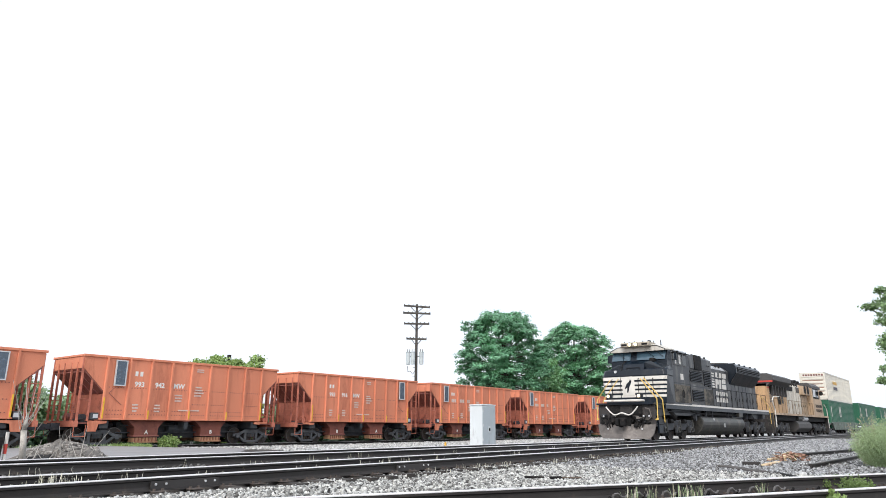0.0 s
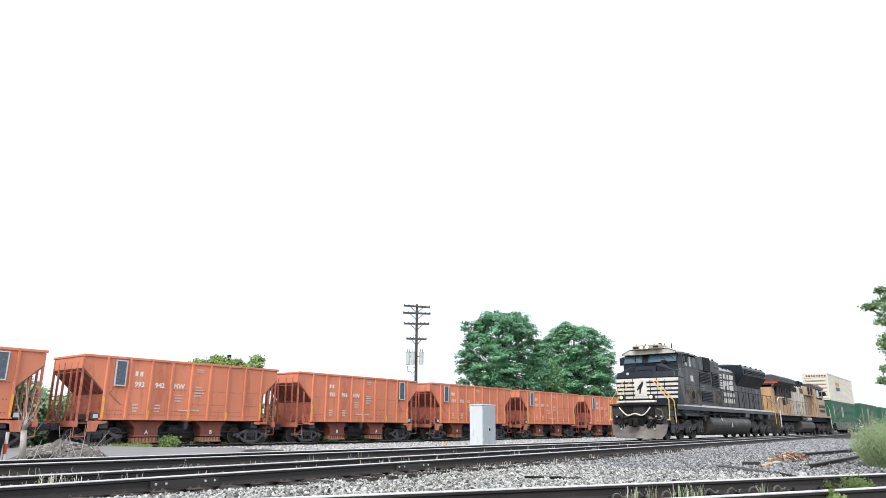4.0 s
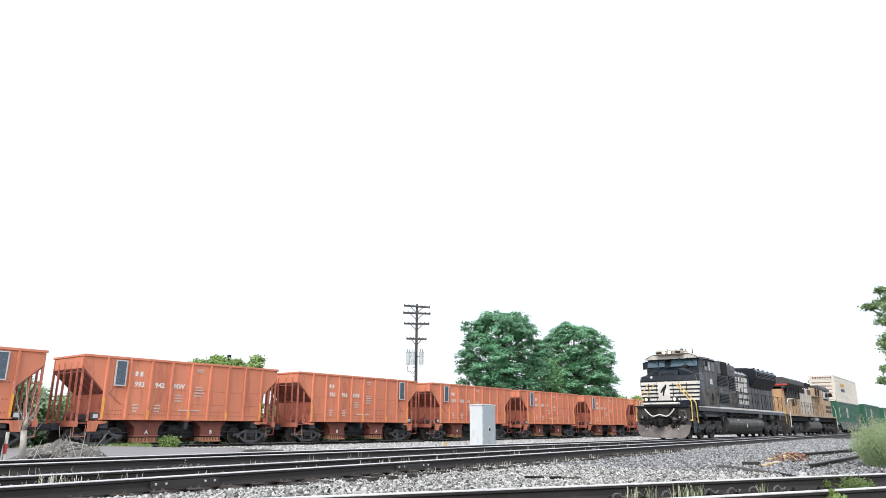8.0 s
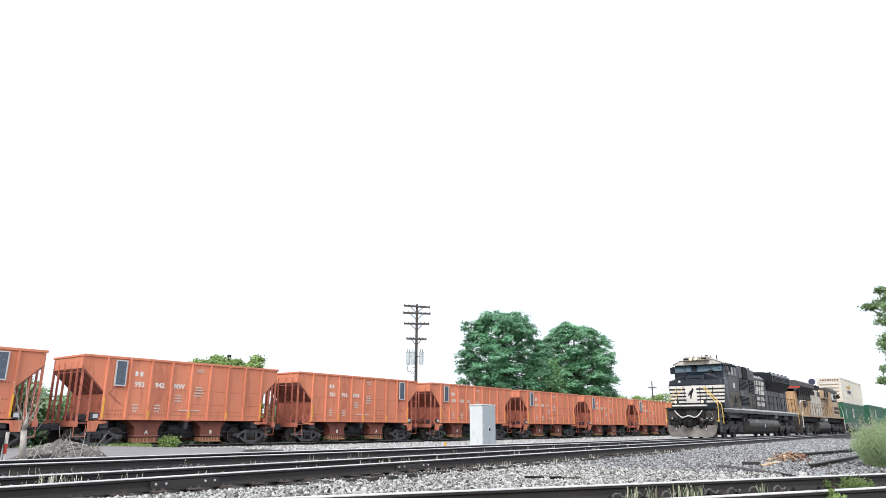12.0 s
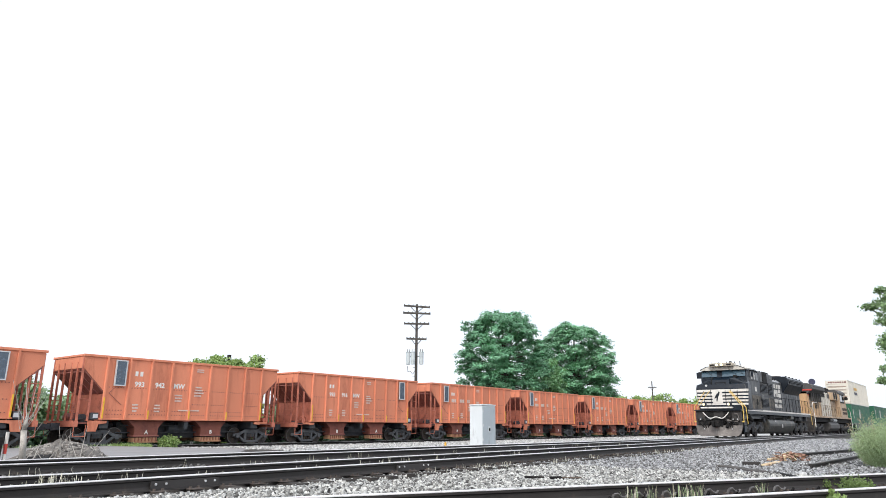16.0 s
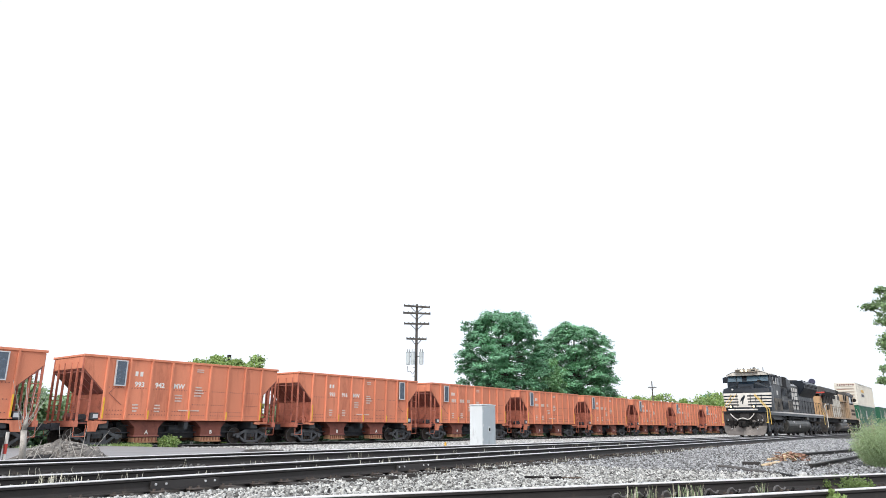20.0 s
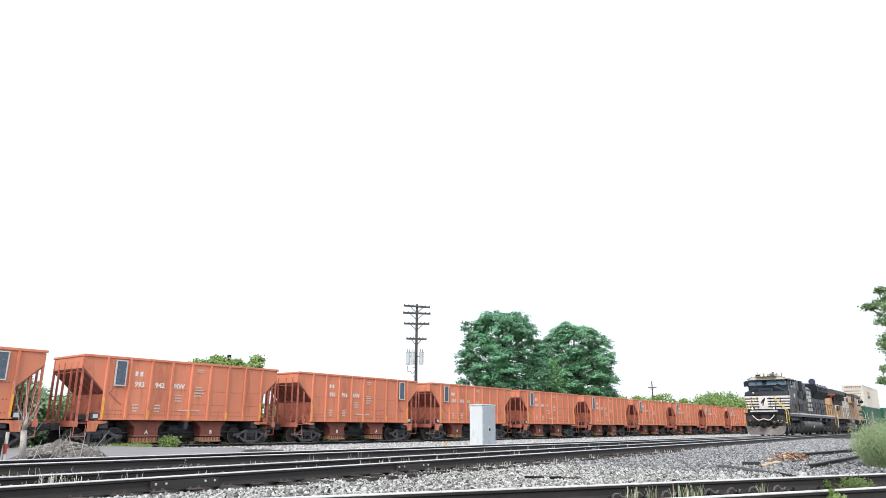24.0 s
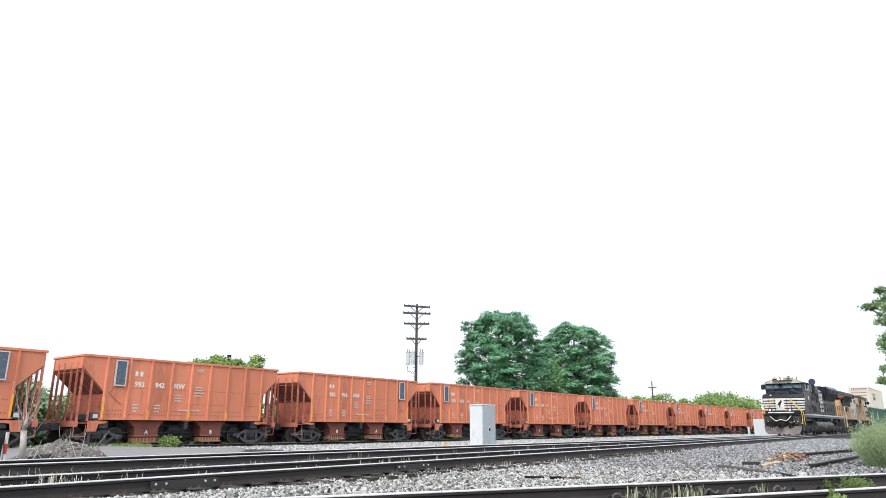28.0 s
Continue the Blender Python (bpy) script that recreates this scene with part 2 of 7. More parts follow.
def ground_mat():
    """Ballast, cinders and packed gravel road, told apart by place in the plan."""
    # Near-black base stands for shade in the gaps between stones.
    m = mat("ballast_and_gravel_ground", (0.042, 0.041, 0.039), 0.95, var=0.25, scale=0.6, bump=0.6, fine=16, dirt=(0.12, 0.112, 0.10), dirt_amount=0.45, dirt_scale=2.2)
    n, l = m.node_tree.nodes, m.node_tree.links
    b = n["Principled BSDF"]
    old = b.inputs["Base Color"].links[0].from_socket
    co = n.new("ShaderNodeTexCoord")
    vo = n.new("ShaderNodeTexVoronoi")
    vo.inputs["Scale"].default_value = 17
    l.new(co.outputs["Object"], vo.inputs["Vector"])
    hv = n.new("ShaderNodeSeparateColor")
    l.new(vo.outputs["Color"], hv.inputs[0])
    mr = n.new("ShaderNodeMapRange")
    mr.inputs["To Min"].default_value, mr.inputs["To Max"].default_value = 0.3, 1.7
    l.new(hv.outputs[0], mr.inputs["Value"])
    hs = n.new("ShaderNodeHueSaturation")
    l.new(old, hs.inputs["Color"])
    l.new(mr.outputs[0], hs.inputs["Value"])
    l.new(hs.outputs[0], b.inputs["Base Color"])
    bp = n.new("ShaderNodeBump")
    bp.inputs["Strength"].default_value, bp.inputs["Distance"].default_value = 0.9, 0.03
    bp.invert = True
    l.new(vo.outputs["Distance"], bp.inputs["Height"])
    l.new(bp.outputs[0], b.inputs["Normal"])
    return m


M_GROUND = ground_mat()
M_ROAD = mat("packed_grey_gravel_road", (0.25, 0.249, 0.252), 0.95, var=0.12, scale=0.8, bump=0.4, fine=40, dirt=(0.26, 0.25, 0.24), dirt_amount=0.4)


# ---- mesh tools ----
class Shape:
    """Collects solid pieces of one mesh."""

    def __init__(self):
        self.v, self.f = [], []

    def add(self, verts, faces):
        k = len(self.v)
        self.v += [tuple(p) for p in verts]
        self.f += [tuple(i + k for i in f) for f in faces]
        return self

    def box(self, x0, x1, y0, y1, z0, z1):
        v = [(x, y, z) for z in (z0, z1) for y in (y0, y1) for x in (x0, x1)]
        return self.add(v, [(0, 2, 3, 1), (4, 5, 7, 6), (0, 1, 5, 4), (2, 6, 7, 3), (0, 4, 6, 2), (1, 3, 7, 5)])

    def prism(self, poly, axis, lo, hi):
        """poly in the two other axes (x,z for y; y,z for x; x,y for z), pushed from lo to hi."""
        n = len(poly)
        put = {"x": lambda a, b, c: (c, a, b), "y": lambda a, b, c: (a, c, b), "z": lambda a, b, c: (a, b, c)}[axis]
        v = [put(a, b, lo) for a, b in poly] + [put(a, b, hi) for a, b in poly]
        f = [tuple(range(n)), tuple(range(2 * n - 1, n - 1, -1))] + [(i, i + n, (i + 1) % n + n, (i + 1) % n) for i in range(n)]
        return self.add(v, f)

    def rod(self, p, q, r, n=8, r2=None):
        p, q = Vector(p), Vector(q)
        r2 = r if r2 is None else r2
        w = (q - p).normalized()
        a = w.orthogonal().normalized()
        b = w.cross(a)
        v = []
        for c, rad in ((p, r), (q, r2)):
            v += [c + (a * math.cos(t) + b * math.sin(t)) * rad for t in (2 * math.pi * i / n for i in range(n))]
        f = [tuple(range(n - 1, -1, -1)), tuple(range(n, 2 * n))] + [(i, (i + 1) % n, (i + 1) % n + n, i + n) for i in range(n)]
        return self.add(v, f)

    def path(self, pts, r, n=6):
        for p, q in zip(pts, pts[1:]):
            self.rod(p, q, r, n)
        return self

    def disc(self, c, axis, r, w, n=20):
        d = {"x": Vector((1, 0, 0)), "y": Vector((0, 1, 0)), "z": Vector((0, 0, 1))}[axis] * (w / 2)
        return self.rod(Vector(c) - d, Vector(c) + d, r, n)

    def loft(self, rings):
        n = len(rings[0])
        k = len(self.v)
        for r in rings:
            self.v += [tuple(p) for p in r]
        for j in range(len(rings) - 1):
            for i in range(n):
                self.f.append((k + j * n + i, k + j * n + (i + 1) % n, k + (j + 1) * n + (i + 1) % n, k + (j + 1) * n + i))
        self.f.append(tuple(k + i for i in range(n - 1, -1, -1)))
        self.f.append(tuple(k + (len(rings) - 1) * n + i for i in range(n)))
        return self

    def mesh(self, name, material):
        me = bpy.data.meshes.new(name)
        me.from_pydata(self.v, [], self.f)
        me.materials.append(material)
        bm = bmesh.new()
        bm.from_mesh(me)
        bmesh.ops.recalc_face_normals(bm, faces=bm.faces)
        bm.to_mesh(me)
        bm.free()
        return me


def part(name, shape, material, parent=None, label="", bevel=0.0, at=None, smooth=False):
    """One mesh object under a thing or under a part."""
    me = shape.mesh(name, material) if isinstance(shape, Shape) else shape
    ob = new(name, me)
    if smooth:
        me.shade_smooth()
    if at:
        ob.location = at
    if parent:
        ob.parent = parent
    if label:
        ob["label"] = label
    if bevel:
        b = ob.modifiers.new("edge", "BEVEL")
        b.width, b.segments, b.limit_method, b.angle_limit = bevel, 1, "ANGLE", radians(40)
    return ob


def thing(name, label, category, group="", m=None):
    ob = new(name)
    ob.empty_display_size = 0.2
    if m is not None:
        ob.matrix_basis = m
    return tagged(ob, label, category, group)


def lettering(name, text, size, m, material, parent, label=""):
    """Stencilled characters as a thin mesh; m places the writing plane."""
    cu = bpy.data.curves.new(name, "FONT")
    cu.body, cu.size, cu.extrude, cu.resolution_u, cu.offset = text, size, 0.002, 2, size * 0.035
    tmp = bpy.data.objects.new("tmp", cu)
    scene.collection.objects.link(tmp)
    bpy.context.view_layer.update()
    me = bpy.data.meshes.new_from_object(tmp.evaluated_get(bpy.context.evaluated_depsgraph_get()))
    bpy.data.objects.remove(tmp)
    me.name = name
    me.transform(m)
    me.materials.clear()
    me.materials.append(material)
    return part(name, me, material, parent, label)


def on_track(turn, across, along, z=0.0, spin=0.0):
    """A pose on a line that runs at `turn` degrees to the main line and passes the eye at `across` metres."""
    t = radians(turn)
    return pose(along * math.cos(t) - across * math.sin(t), along * math.sin(t) + across * math.cos(t), z, 0, 0, turn + spin)


HOP_TURN, HOP_Y, HOP_Z = 0.35, 32.66, -0.31    # hopper siding
MAIN_Y = 14.02                                  # main line
NEAR_TURN, NEAR_Y = 2.58, 9.22                  # second track
YARD_TURN, YARD_Y = -26.2, 5.98                 # yard lead crossing the foreground


# ---- ground ----
def smooth_step(a, b, x):
    t = min(1, max(0, (x - a) / (b - a)))
    return t * t * (3 - 2 * t)


def ground_z(x, y):
    z = -0.2
    z -= 0.10 * smooth_step(15.6, 17.0, y)
    z -= 0.17 * smooth_step(17.5, 27.0, y) * smooth_step(14, 20, x)
    z -= 0.05 * smooth_step(31.0, 31.6, y)
    z -= 0.5 * smooth_step(36, 60, y)
    a = NEAR_Y - (-x * math.sin(radians(NEAR_TURN)) + y * math.cos(radians(NEAR_TURN)))     # hollow along the sleeper ends
    z -= 0.14 * smooth_step(1.22, 1.36, a) * (1 - smooth_step(1.5, 2.0, a)) * smooth_step(6, 10, x) * (1 - smooth_step(20, 30, x))
    z -= 0.045 * smooth_step(-1.0, -0.6, a) * (1 - smooth_step(1.2, 1.34, a))
    return z


def ground():
    xs = [-3000, -800, -250, -90, -40, -20] + [-10 + i * 1.0 for i in range(71)] + [75, 95, 120, 160, 220, 400, 1000, 3000]
    ys = [-3000, -500, -100, -30, -10] + [-4 + i * 0.5 for i in range(20)] + [6 + i * 0.125 for i in range(24)] + [9 + i * 0.5 for i in range(68)] + [45, 50, 60, 80, 120, 250, 600, 3000]
    v = []
    for y in ys:
        for x in xs:
            near = -12 < x < 62 and -5 < y < 44
            v.append((x, y, ground_z(x, y) + (0.035 * noise.noise((x * 0.7, y * 0.7, 0.3)) - 0.012 if near else 0)))
    n = len(xs)
    f = [(j * n + i, j * n + i + 1, (j + 1) * n + i + 1, (j + 1) * n + i) for j in range(len(ys) - 1) for i in range(n - 1)]
    me = bpy.data.meshes.new("ground")
    me.from_pydata(v, [], f)
    me.materials.append(M_GROUND)
    me.shade_smooth()
    tagged(new("ground", me), "grey stone ballast and cinder ground of a railway yard", "ground", kind="structure")
    # packed gravel roadway between main line and siding
    s = Shape()
    rows = []
    for i in range(26):
        x = -8 + i * 1.15
        y0, y1 = 19.6 + 0.25 * noise.noise((x, 0, 0)), 31.75 - 2.0 * smooth_step(13, 20.5, x) + 0.15 * noise.noise((x, 9, 0))
        if x > 14:
            y0 += (x - 14) * 1.35
        y0 = min(y0, y1 - 0.3)
        ya, yb = y0 + 0.5 * min(1, (y1 - y0) / 2), y1 - 0.3 * min(1, (y1 - y0) / 2)
        rows.append([(x, y0, ground_z(x, y0) - 0.06), (x, ya, ground_z(x, ya) + 0.05), (x, yb, ground_z(x, yb) + 0.05), (x, y1, ground_z(x, y1) - 0.06)])
    for a, b in zip(rows, rows[1:]):
        for k in range(3):
            s.add([a[k], b[k], b[k + 1], a[k + 1]], [(0, 1, 2, 3)])
    tagged(part("road", s, M_ROAD), "pale grey packed gravel yard road", "road", kind="structure")


ground()


# ---- tracks ----
def rail_profile():
    h = [(-0.07, -0.175), (-0.07, -0.163), (-0.02, -0.145), (-0.009, -0.12), (-0.009, -0.055), (-0.034, -0.04), (-0.036, -0.006), (-0.03, -0.0005)]
    return h + [(-a, b) for a, b in reversed(h)]


def head_cap(x0, x1, y):
    h = [(-0.0375, -0.014), (-0.0375, -0.006), (-0.031, 0.0008), (-0.012, 0.0028)]
    return Shape().prism([(y + a, b) for a, b in h + [(-a, b) for a, b in reversed(h)]], "x", x0, x1)


def rail(parent, y, x0, x1, bolts=()):
    s = Shape().prism(rail_profile(), "x", x0, x1)
    r = part("rail", s, M_RAILSIDE, parent, "brown steel rail with a worn bright head")
    part("rail_head", head_cap(x0, x1, y), M_RAILTOP, parent, "polished running surface")
    r.location.y = y
    for x in bolts:
        side = -1
        part("joint_bar", Shape().prism([(-0.036, -0.05), (-0.018, -0.06), (-0.018, -0.12), (-0.055, -0.155), (-0.036, -0.05)][:4], "x", x - 0.52, x + 0.52), M_RAILSIDE, r)
        for k in (-0.45, -0.3, 0.3, 0.45):
            part("bolt", Shape().disc((x + k, -0.03, -0.09), "y", 0.017, 0.05, 6), M_ALU, r)
    return r


def track(name, turn, across, z, x0, x1, label, bolts=()):
    t = thing(name, label, "railway track", m=on_track(turn, across, 0, z))
    t["kind"] = "structure"
    rail(t, -0.755, x0, x1, bolts)
    rail(t, 0.755, x0, x1)
    return t


T_MAIN = track("main_track", 0, MAIN_Y, 0, -25, 320, "main line track of worn steel rails on timber sleepers")
T_NEAR = track("second_track", NEAR_TURN, NEAR_Y, 0, -25, 105, "second track with dark rails and weeds between them", bolts=(5.71, 10.7))
T_HOP = track("siding_track", HOP_TURN, HOP_Y, HOP_Z, -25, 320, "siding track carrying the parked hopper wagons")
T_YARD = track("yard_track", YARD_TURN, YARD_Y, 0, -6, 26, "yard lead track crossing the foreground ballast", bolts=(9.0,))


# ---- hopper wagons ----
PITCH, HLEN, HHALF, HTOP, SILL = 12.277, 10.7, 1.53, 4.03, 1.20
PANEL = HLEN / 10


def wheelset(parent, x, r=0.42, z=None, gauge=0.755, tread=True):
    """Axle with two wheels, its origin on the axle line."""
    z = r if z is None else z
    s = Shape().rod((0, -1.0, 0), (0, 1.0, 0), 0.075, 10)
    ws = part("wheelset", s, M_WHEEL, parent, "", at=(x, 0, z))
    for sg in (-1, 1):
        y = sg * gauge
        q = Shape()
        q.disc((0, y, 0), "y", r, 0.13, 28)
        q.disc((0, y - sg * 0.07, 0), "y", r + 0.028, 0.03, 28)
        q.disc((0, y + sg * 0.075, 0), "y", 0.13, 0.06, 14)
        for k in range(5):
            a = k * 2 * math.pi / 5
            q.rod((0.17 * math.cos(a), y + sg * 0.062, 0.17 * math.sin(a)), (0.3 * math.cos(a), y + sg * 0.062, 0.3 * math.sin(a)), 0.018, 5)
        w = part("wheel", q, M_WHEEL, ws)
        rim = Shape()
        n = 28
        ring = []
        for rr, yy in ((r - 0.026, y + sg * 0.066), (r - 0.026, y + sg * 0.069), (r - 0.008, y + sg * 0.069), (r - 0.008, y + sg * 0.066)):
            ring.append([(rr * math.cos(2 * math.pi * i / n), yy, rr * math.sin(2 * math.pi * i / n)) for i in range(n)])
        for a, b in zip(ring, ring[1:]):
            for i in range(n):
                rim.add([a[i], a[(i + 1) % n], b[(i + 1) % n], b[i]], [(0, 1, 2, 3)])
        part("rim", rim, M_TREAD, ws)
    return ws


def freight_truck(parent, x):
    """Two-axle truck with cast side frames, bolster and springs."""
    base = Shape().box(x - 0.22, x + 0.22, -1.1, 1.1, 0.36, 0.62)
    t = part("truck", base, M_HOPSTEEL, parent, "grimy two-axle truck")
    for sg in (-1, 1):
        y0, y1 = sorted((sg * 0.98, sg * 1.12))
        s = Shape()
        s.prism([(-1.12, 0.50), (-0.72, 0.58), (-0.45, 0.74), (0.45, 0.74), (0.72, 0.58), (1.12, 0.50), (1.12, 0.38), (0.75, 0.40), (0.5, 0.56), (-0.5, 0.56), (-0.75, 0.40), (-1.12, 0.38)], "y", y0, y1)
        s.prism([(-0.86, 0.42), (-0.7, 0.42), (-0.34, 0.18), (0.34, 0.18), (0.7, 0.42), (0.86, 0.42), (0.42, 0.07), (-0.42, 0.07)], "y", y0, y1)
        s.box(-0.42, -0.28, y0, y1, 0.15, 0.6)
        s.box(0.28, 0.42, y0, y1, 0.15, 0.6)
        f = part("side_frame", s, M_HOPFRAME, t, bevel=0.015)
        f.location.x = x
        sp = Shape()
        for k in (-0.18, 0.0, 0.18):
            for j in range(4):
                sp.disc((x + k, sg * 1.05, 0.2 + j * 0.085), "z", 0.07, 0.045, 8)
        part("spring", sp, M_WHEEL, t)
        for k in (-0.89, 0.89):
            part("bearing", Shape().disc((x + k, sg * 1.13, 0.42), "y", 0.115, 0.1, 12), M_HOPFRAME, t)
    for k in (-0.89, 0.89):
        wheelset(t, x + k)
    return t


def stencil(parent, x0, x1, z0, z1, rows, seed, y=-HHALF - 0.052):
    """Small unreadable lines of stencil as plain bars."""
    rng = random.Random(seed)
    s = Shape()
    h = (z1 - z0) / rows
    for i in range(rows):
        a = x0 + rng.uniform(0, 0.12) * (x1 - x0)
        b = x1 - rng.uniform(0, 0.25) * (x1 - x0)
        c = a
        while c < b:
            w = rng.uniform(0.025, 0.06)
            s.box(c, min(b, c + w), y + 0.0075, y + 0.0125, z1 - (i + 0.66) * h, z1 - (i + 0.14) * h)
            c += w + 0.014
    p = part("stencil", s, M_STENCIL, parent, "white stencilled lines")
    p["kind"] = "stuff"
    return p


def hopper_end(car, sg, fitted):
    """Open end under the slope sheet; sg is -1 at x = 0 and 1 at x = HLEN; fitted: the end with the gate gear."""
    X = (lambda d: d) if sg < 0 else (lambda d: HLEN - d)
    xs = lambda a, b: sorted((X(a), X(b)))
    # end panel at the top, with its stakes
    part("end_panel", Shape().box(*xs(0.02, 0.07), -HHALF + 0.02, HHALF - 0.02, 3.40, HTOP - 0.06), M_ORANGE, car, bevel=0.008)
    # slope sheet: from the end down into the body
    # The dark red carries the shade on the sheet's underside.
    s = Shape()
    y0, y1 = -HHALF + 0.03, HHALF - 0.03
    pts = [(X(0.06), 3.42), (X(0.06), 3.36), (X(1.25), 2.16), (X(1.25), 2.24)]
    s.prism(pts, "y", y0, y1)
    part("slope_sheet", s, M_DARKRED, car, "dull dark red sloping end sheet")
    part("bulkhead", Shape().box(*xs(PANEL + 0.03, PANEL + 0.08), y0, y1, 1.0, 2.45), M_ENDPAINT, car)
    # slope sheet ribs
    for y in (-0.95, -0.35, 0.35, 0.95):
        part("slope_rib", Shape().prism([(X(0.1), 3.35), (X(1.05), 2.39), (X(1.05), 2.29), (X(0.1), 3.25)], "y", y - 0.03, y + 0.03), M_DARKRED, car)
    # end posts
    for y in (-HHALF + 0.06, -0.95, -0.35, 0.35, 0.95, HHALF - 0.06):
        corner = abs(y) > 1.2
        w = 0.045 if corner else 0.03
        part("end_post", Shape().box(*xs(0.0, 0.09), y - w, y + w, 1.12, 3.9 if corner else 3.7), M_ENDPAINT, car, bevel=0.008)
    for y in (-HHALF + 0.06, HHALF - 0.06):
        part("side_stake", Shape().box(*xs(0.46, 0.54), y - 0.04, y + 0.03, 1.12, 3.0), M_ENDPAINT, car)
        if sg * y < 0 or sg > 0:
            for k in range(5 if sg > 0 else 3):
                part("ladder_rung", Shape().rod((X(0.03), y - 0.09 * (1 if y > 0 else -1) * -1, 1.42 + 0.4 * k), (X(0.5), y - 0.09 * (1 if y > 0 else -1) * -1, 1.42 + 0.4 * k), 0.014, 6), M_ENDPAINT, car)
    for k in range(2):
        z = 1.85 + 0.45 * k
        part("end_rung", Shape().rod((X(-0.06), 0.5 * sg, z), (X(-0.06), 1.35 * sg, z), 0.014, 6), M_ENDPAINT, car)
    part("end_grab", Shape().path([(X(-0.03), -1.4, 1.5), (X(-0.1), -1.4, 1.55), (X(-0.1), 1.4, 1.55), (X(-0.03), 1.4, 1.5)], 0.015), M_ENDPAINT, car)
    part("train_line", Shape().path([(X(0.1), -0.95, 1.18), (X(0.55), -1.1, 1.22), (X(1.0), -1.05, 1.15)], 0.025), M_HOPSTEEL, car)
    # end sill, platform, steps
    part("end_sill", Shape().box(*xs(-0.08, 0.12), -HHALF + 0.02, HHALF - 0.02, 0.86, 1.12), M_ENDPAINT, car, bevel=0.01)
    part("platform", Shape().box(*xs(0.12, PANEL), -HHALF + 0.1, HHALF - 0.1, 1.0, 1.05), M_DARKRED, car)
    part("draft_gear", Shape().box(*xs(-0.45, 1.6), -0.22, 0.22, 0.72, 1.02), M_HOPSTEEL, car)
    part("coupler", Shape().box(*xs(-0.86, -0.4), -0.13, 0.13, 0.74, 0.98).box(*xs(-0.92, -0.7), -0.19, 0.19, 0.70, 1.0), M_HOPSTEEL, car, bevel=0.03)
    part("air_hose", Shape().path([(X(-0.2), 0.35, 0.75), (X(-0.42), 0.33, 0.5), (X(-0.62), 0.2, 0.4), (X(-0.78), 0.05, 0.45)], 0.028), M_HOPSTEEL, car)
    for sy in (-1, 1):
        y = sy * (HHALF - 0.06)
        part("sill_step", Shape().path([(X(-0.02), y, 0.95), (X(-0.02), y, 0.45), (X(0.48), y, 0.45), (X(0.48), y, 0.95)], 0.017), M_ENDPAINT, car)
        tab = [(X(0.92), 0.66), (X(0.56), 0.66)] if fitted else [(X(0.96), 1.03), (X(0.52), 1.04)]
        part("corner_gusset", Shape().prism([(X(0.52), 1.12), (X(PANEL + 0.28), 1.12), (X(PANEL + 0.28), 1.02), (X(1.0), 0.98), *tab], "y", *sorted((y, y + sy * 0.08))), M_ORANGE, car, bevel=0.01)
        part("grab_iron", Shape().path([(X(0.05), y + sy * 0.1, 2.05), (X(0.5), y + sy * 0.1, 2.05)], 0.014), M_ENDPAINT, car)
    if fitted:
        part("air_reservoir", Shape().disc((X(0.6), 0.3, 1.28), "y", 0.19, 1.0, 16), M_DARKRED, car)
        part("brake_cylinder", Shape().disc((X(0.55), -0.72, 1.26), "y", 0.16, 0.45, 16), M_HOPSTEEL, car)
        part("valve_box", Shape().box(*xs(0.62, 0.95), -HHALF - 0.02, -HHALF + 0.22, 1.18, 1.48), M_HOPSTEEL, car, bevel=0.015)
        part("lamp_box", Shape().box(*xs(0.70, 0.92), -HHALF - 0.035, -HHALF - 0.018, 1.24, 1.42), M_ALU, car, "pale square cover plate", bevel=0.006)
    else:
        part("hand_brake", Shape().disc((X(-0.05), 0.6, 2.3), "x", 0.28, 0.05, 20), M_DARKRED, car)
        part("brake_rod", Shape().rod((X(0.3), -0.6, 1.1), (X(0.3), -0.6, 2.7), 0.03), M_DARKRED, car)
        part("brake_lever", Shape().path([(X(0.35), -1.3, 1.14), (X(0.4), -1.36, 1.42), (X(0.62), -1.38, 1.52), (X(0.84), -1.36, 1.42), (X(0.9), -1.3, 1.14)], 0.03), M_ENDPAINT, car)
        part("slack_adjuster", Shape().disc((X(0.62), -1.3, 1.24), "y", 0.12, 0.3, 14).rod((X(0.2), -1.2, 1.2), (X(1.0), -1.2, 1.2), 0.035), M_ENDPAINT, car)


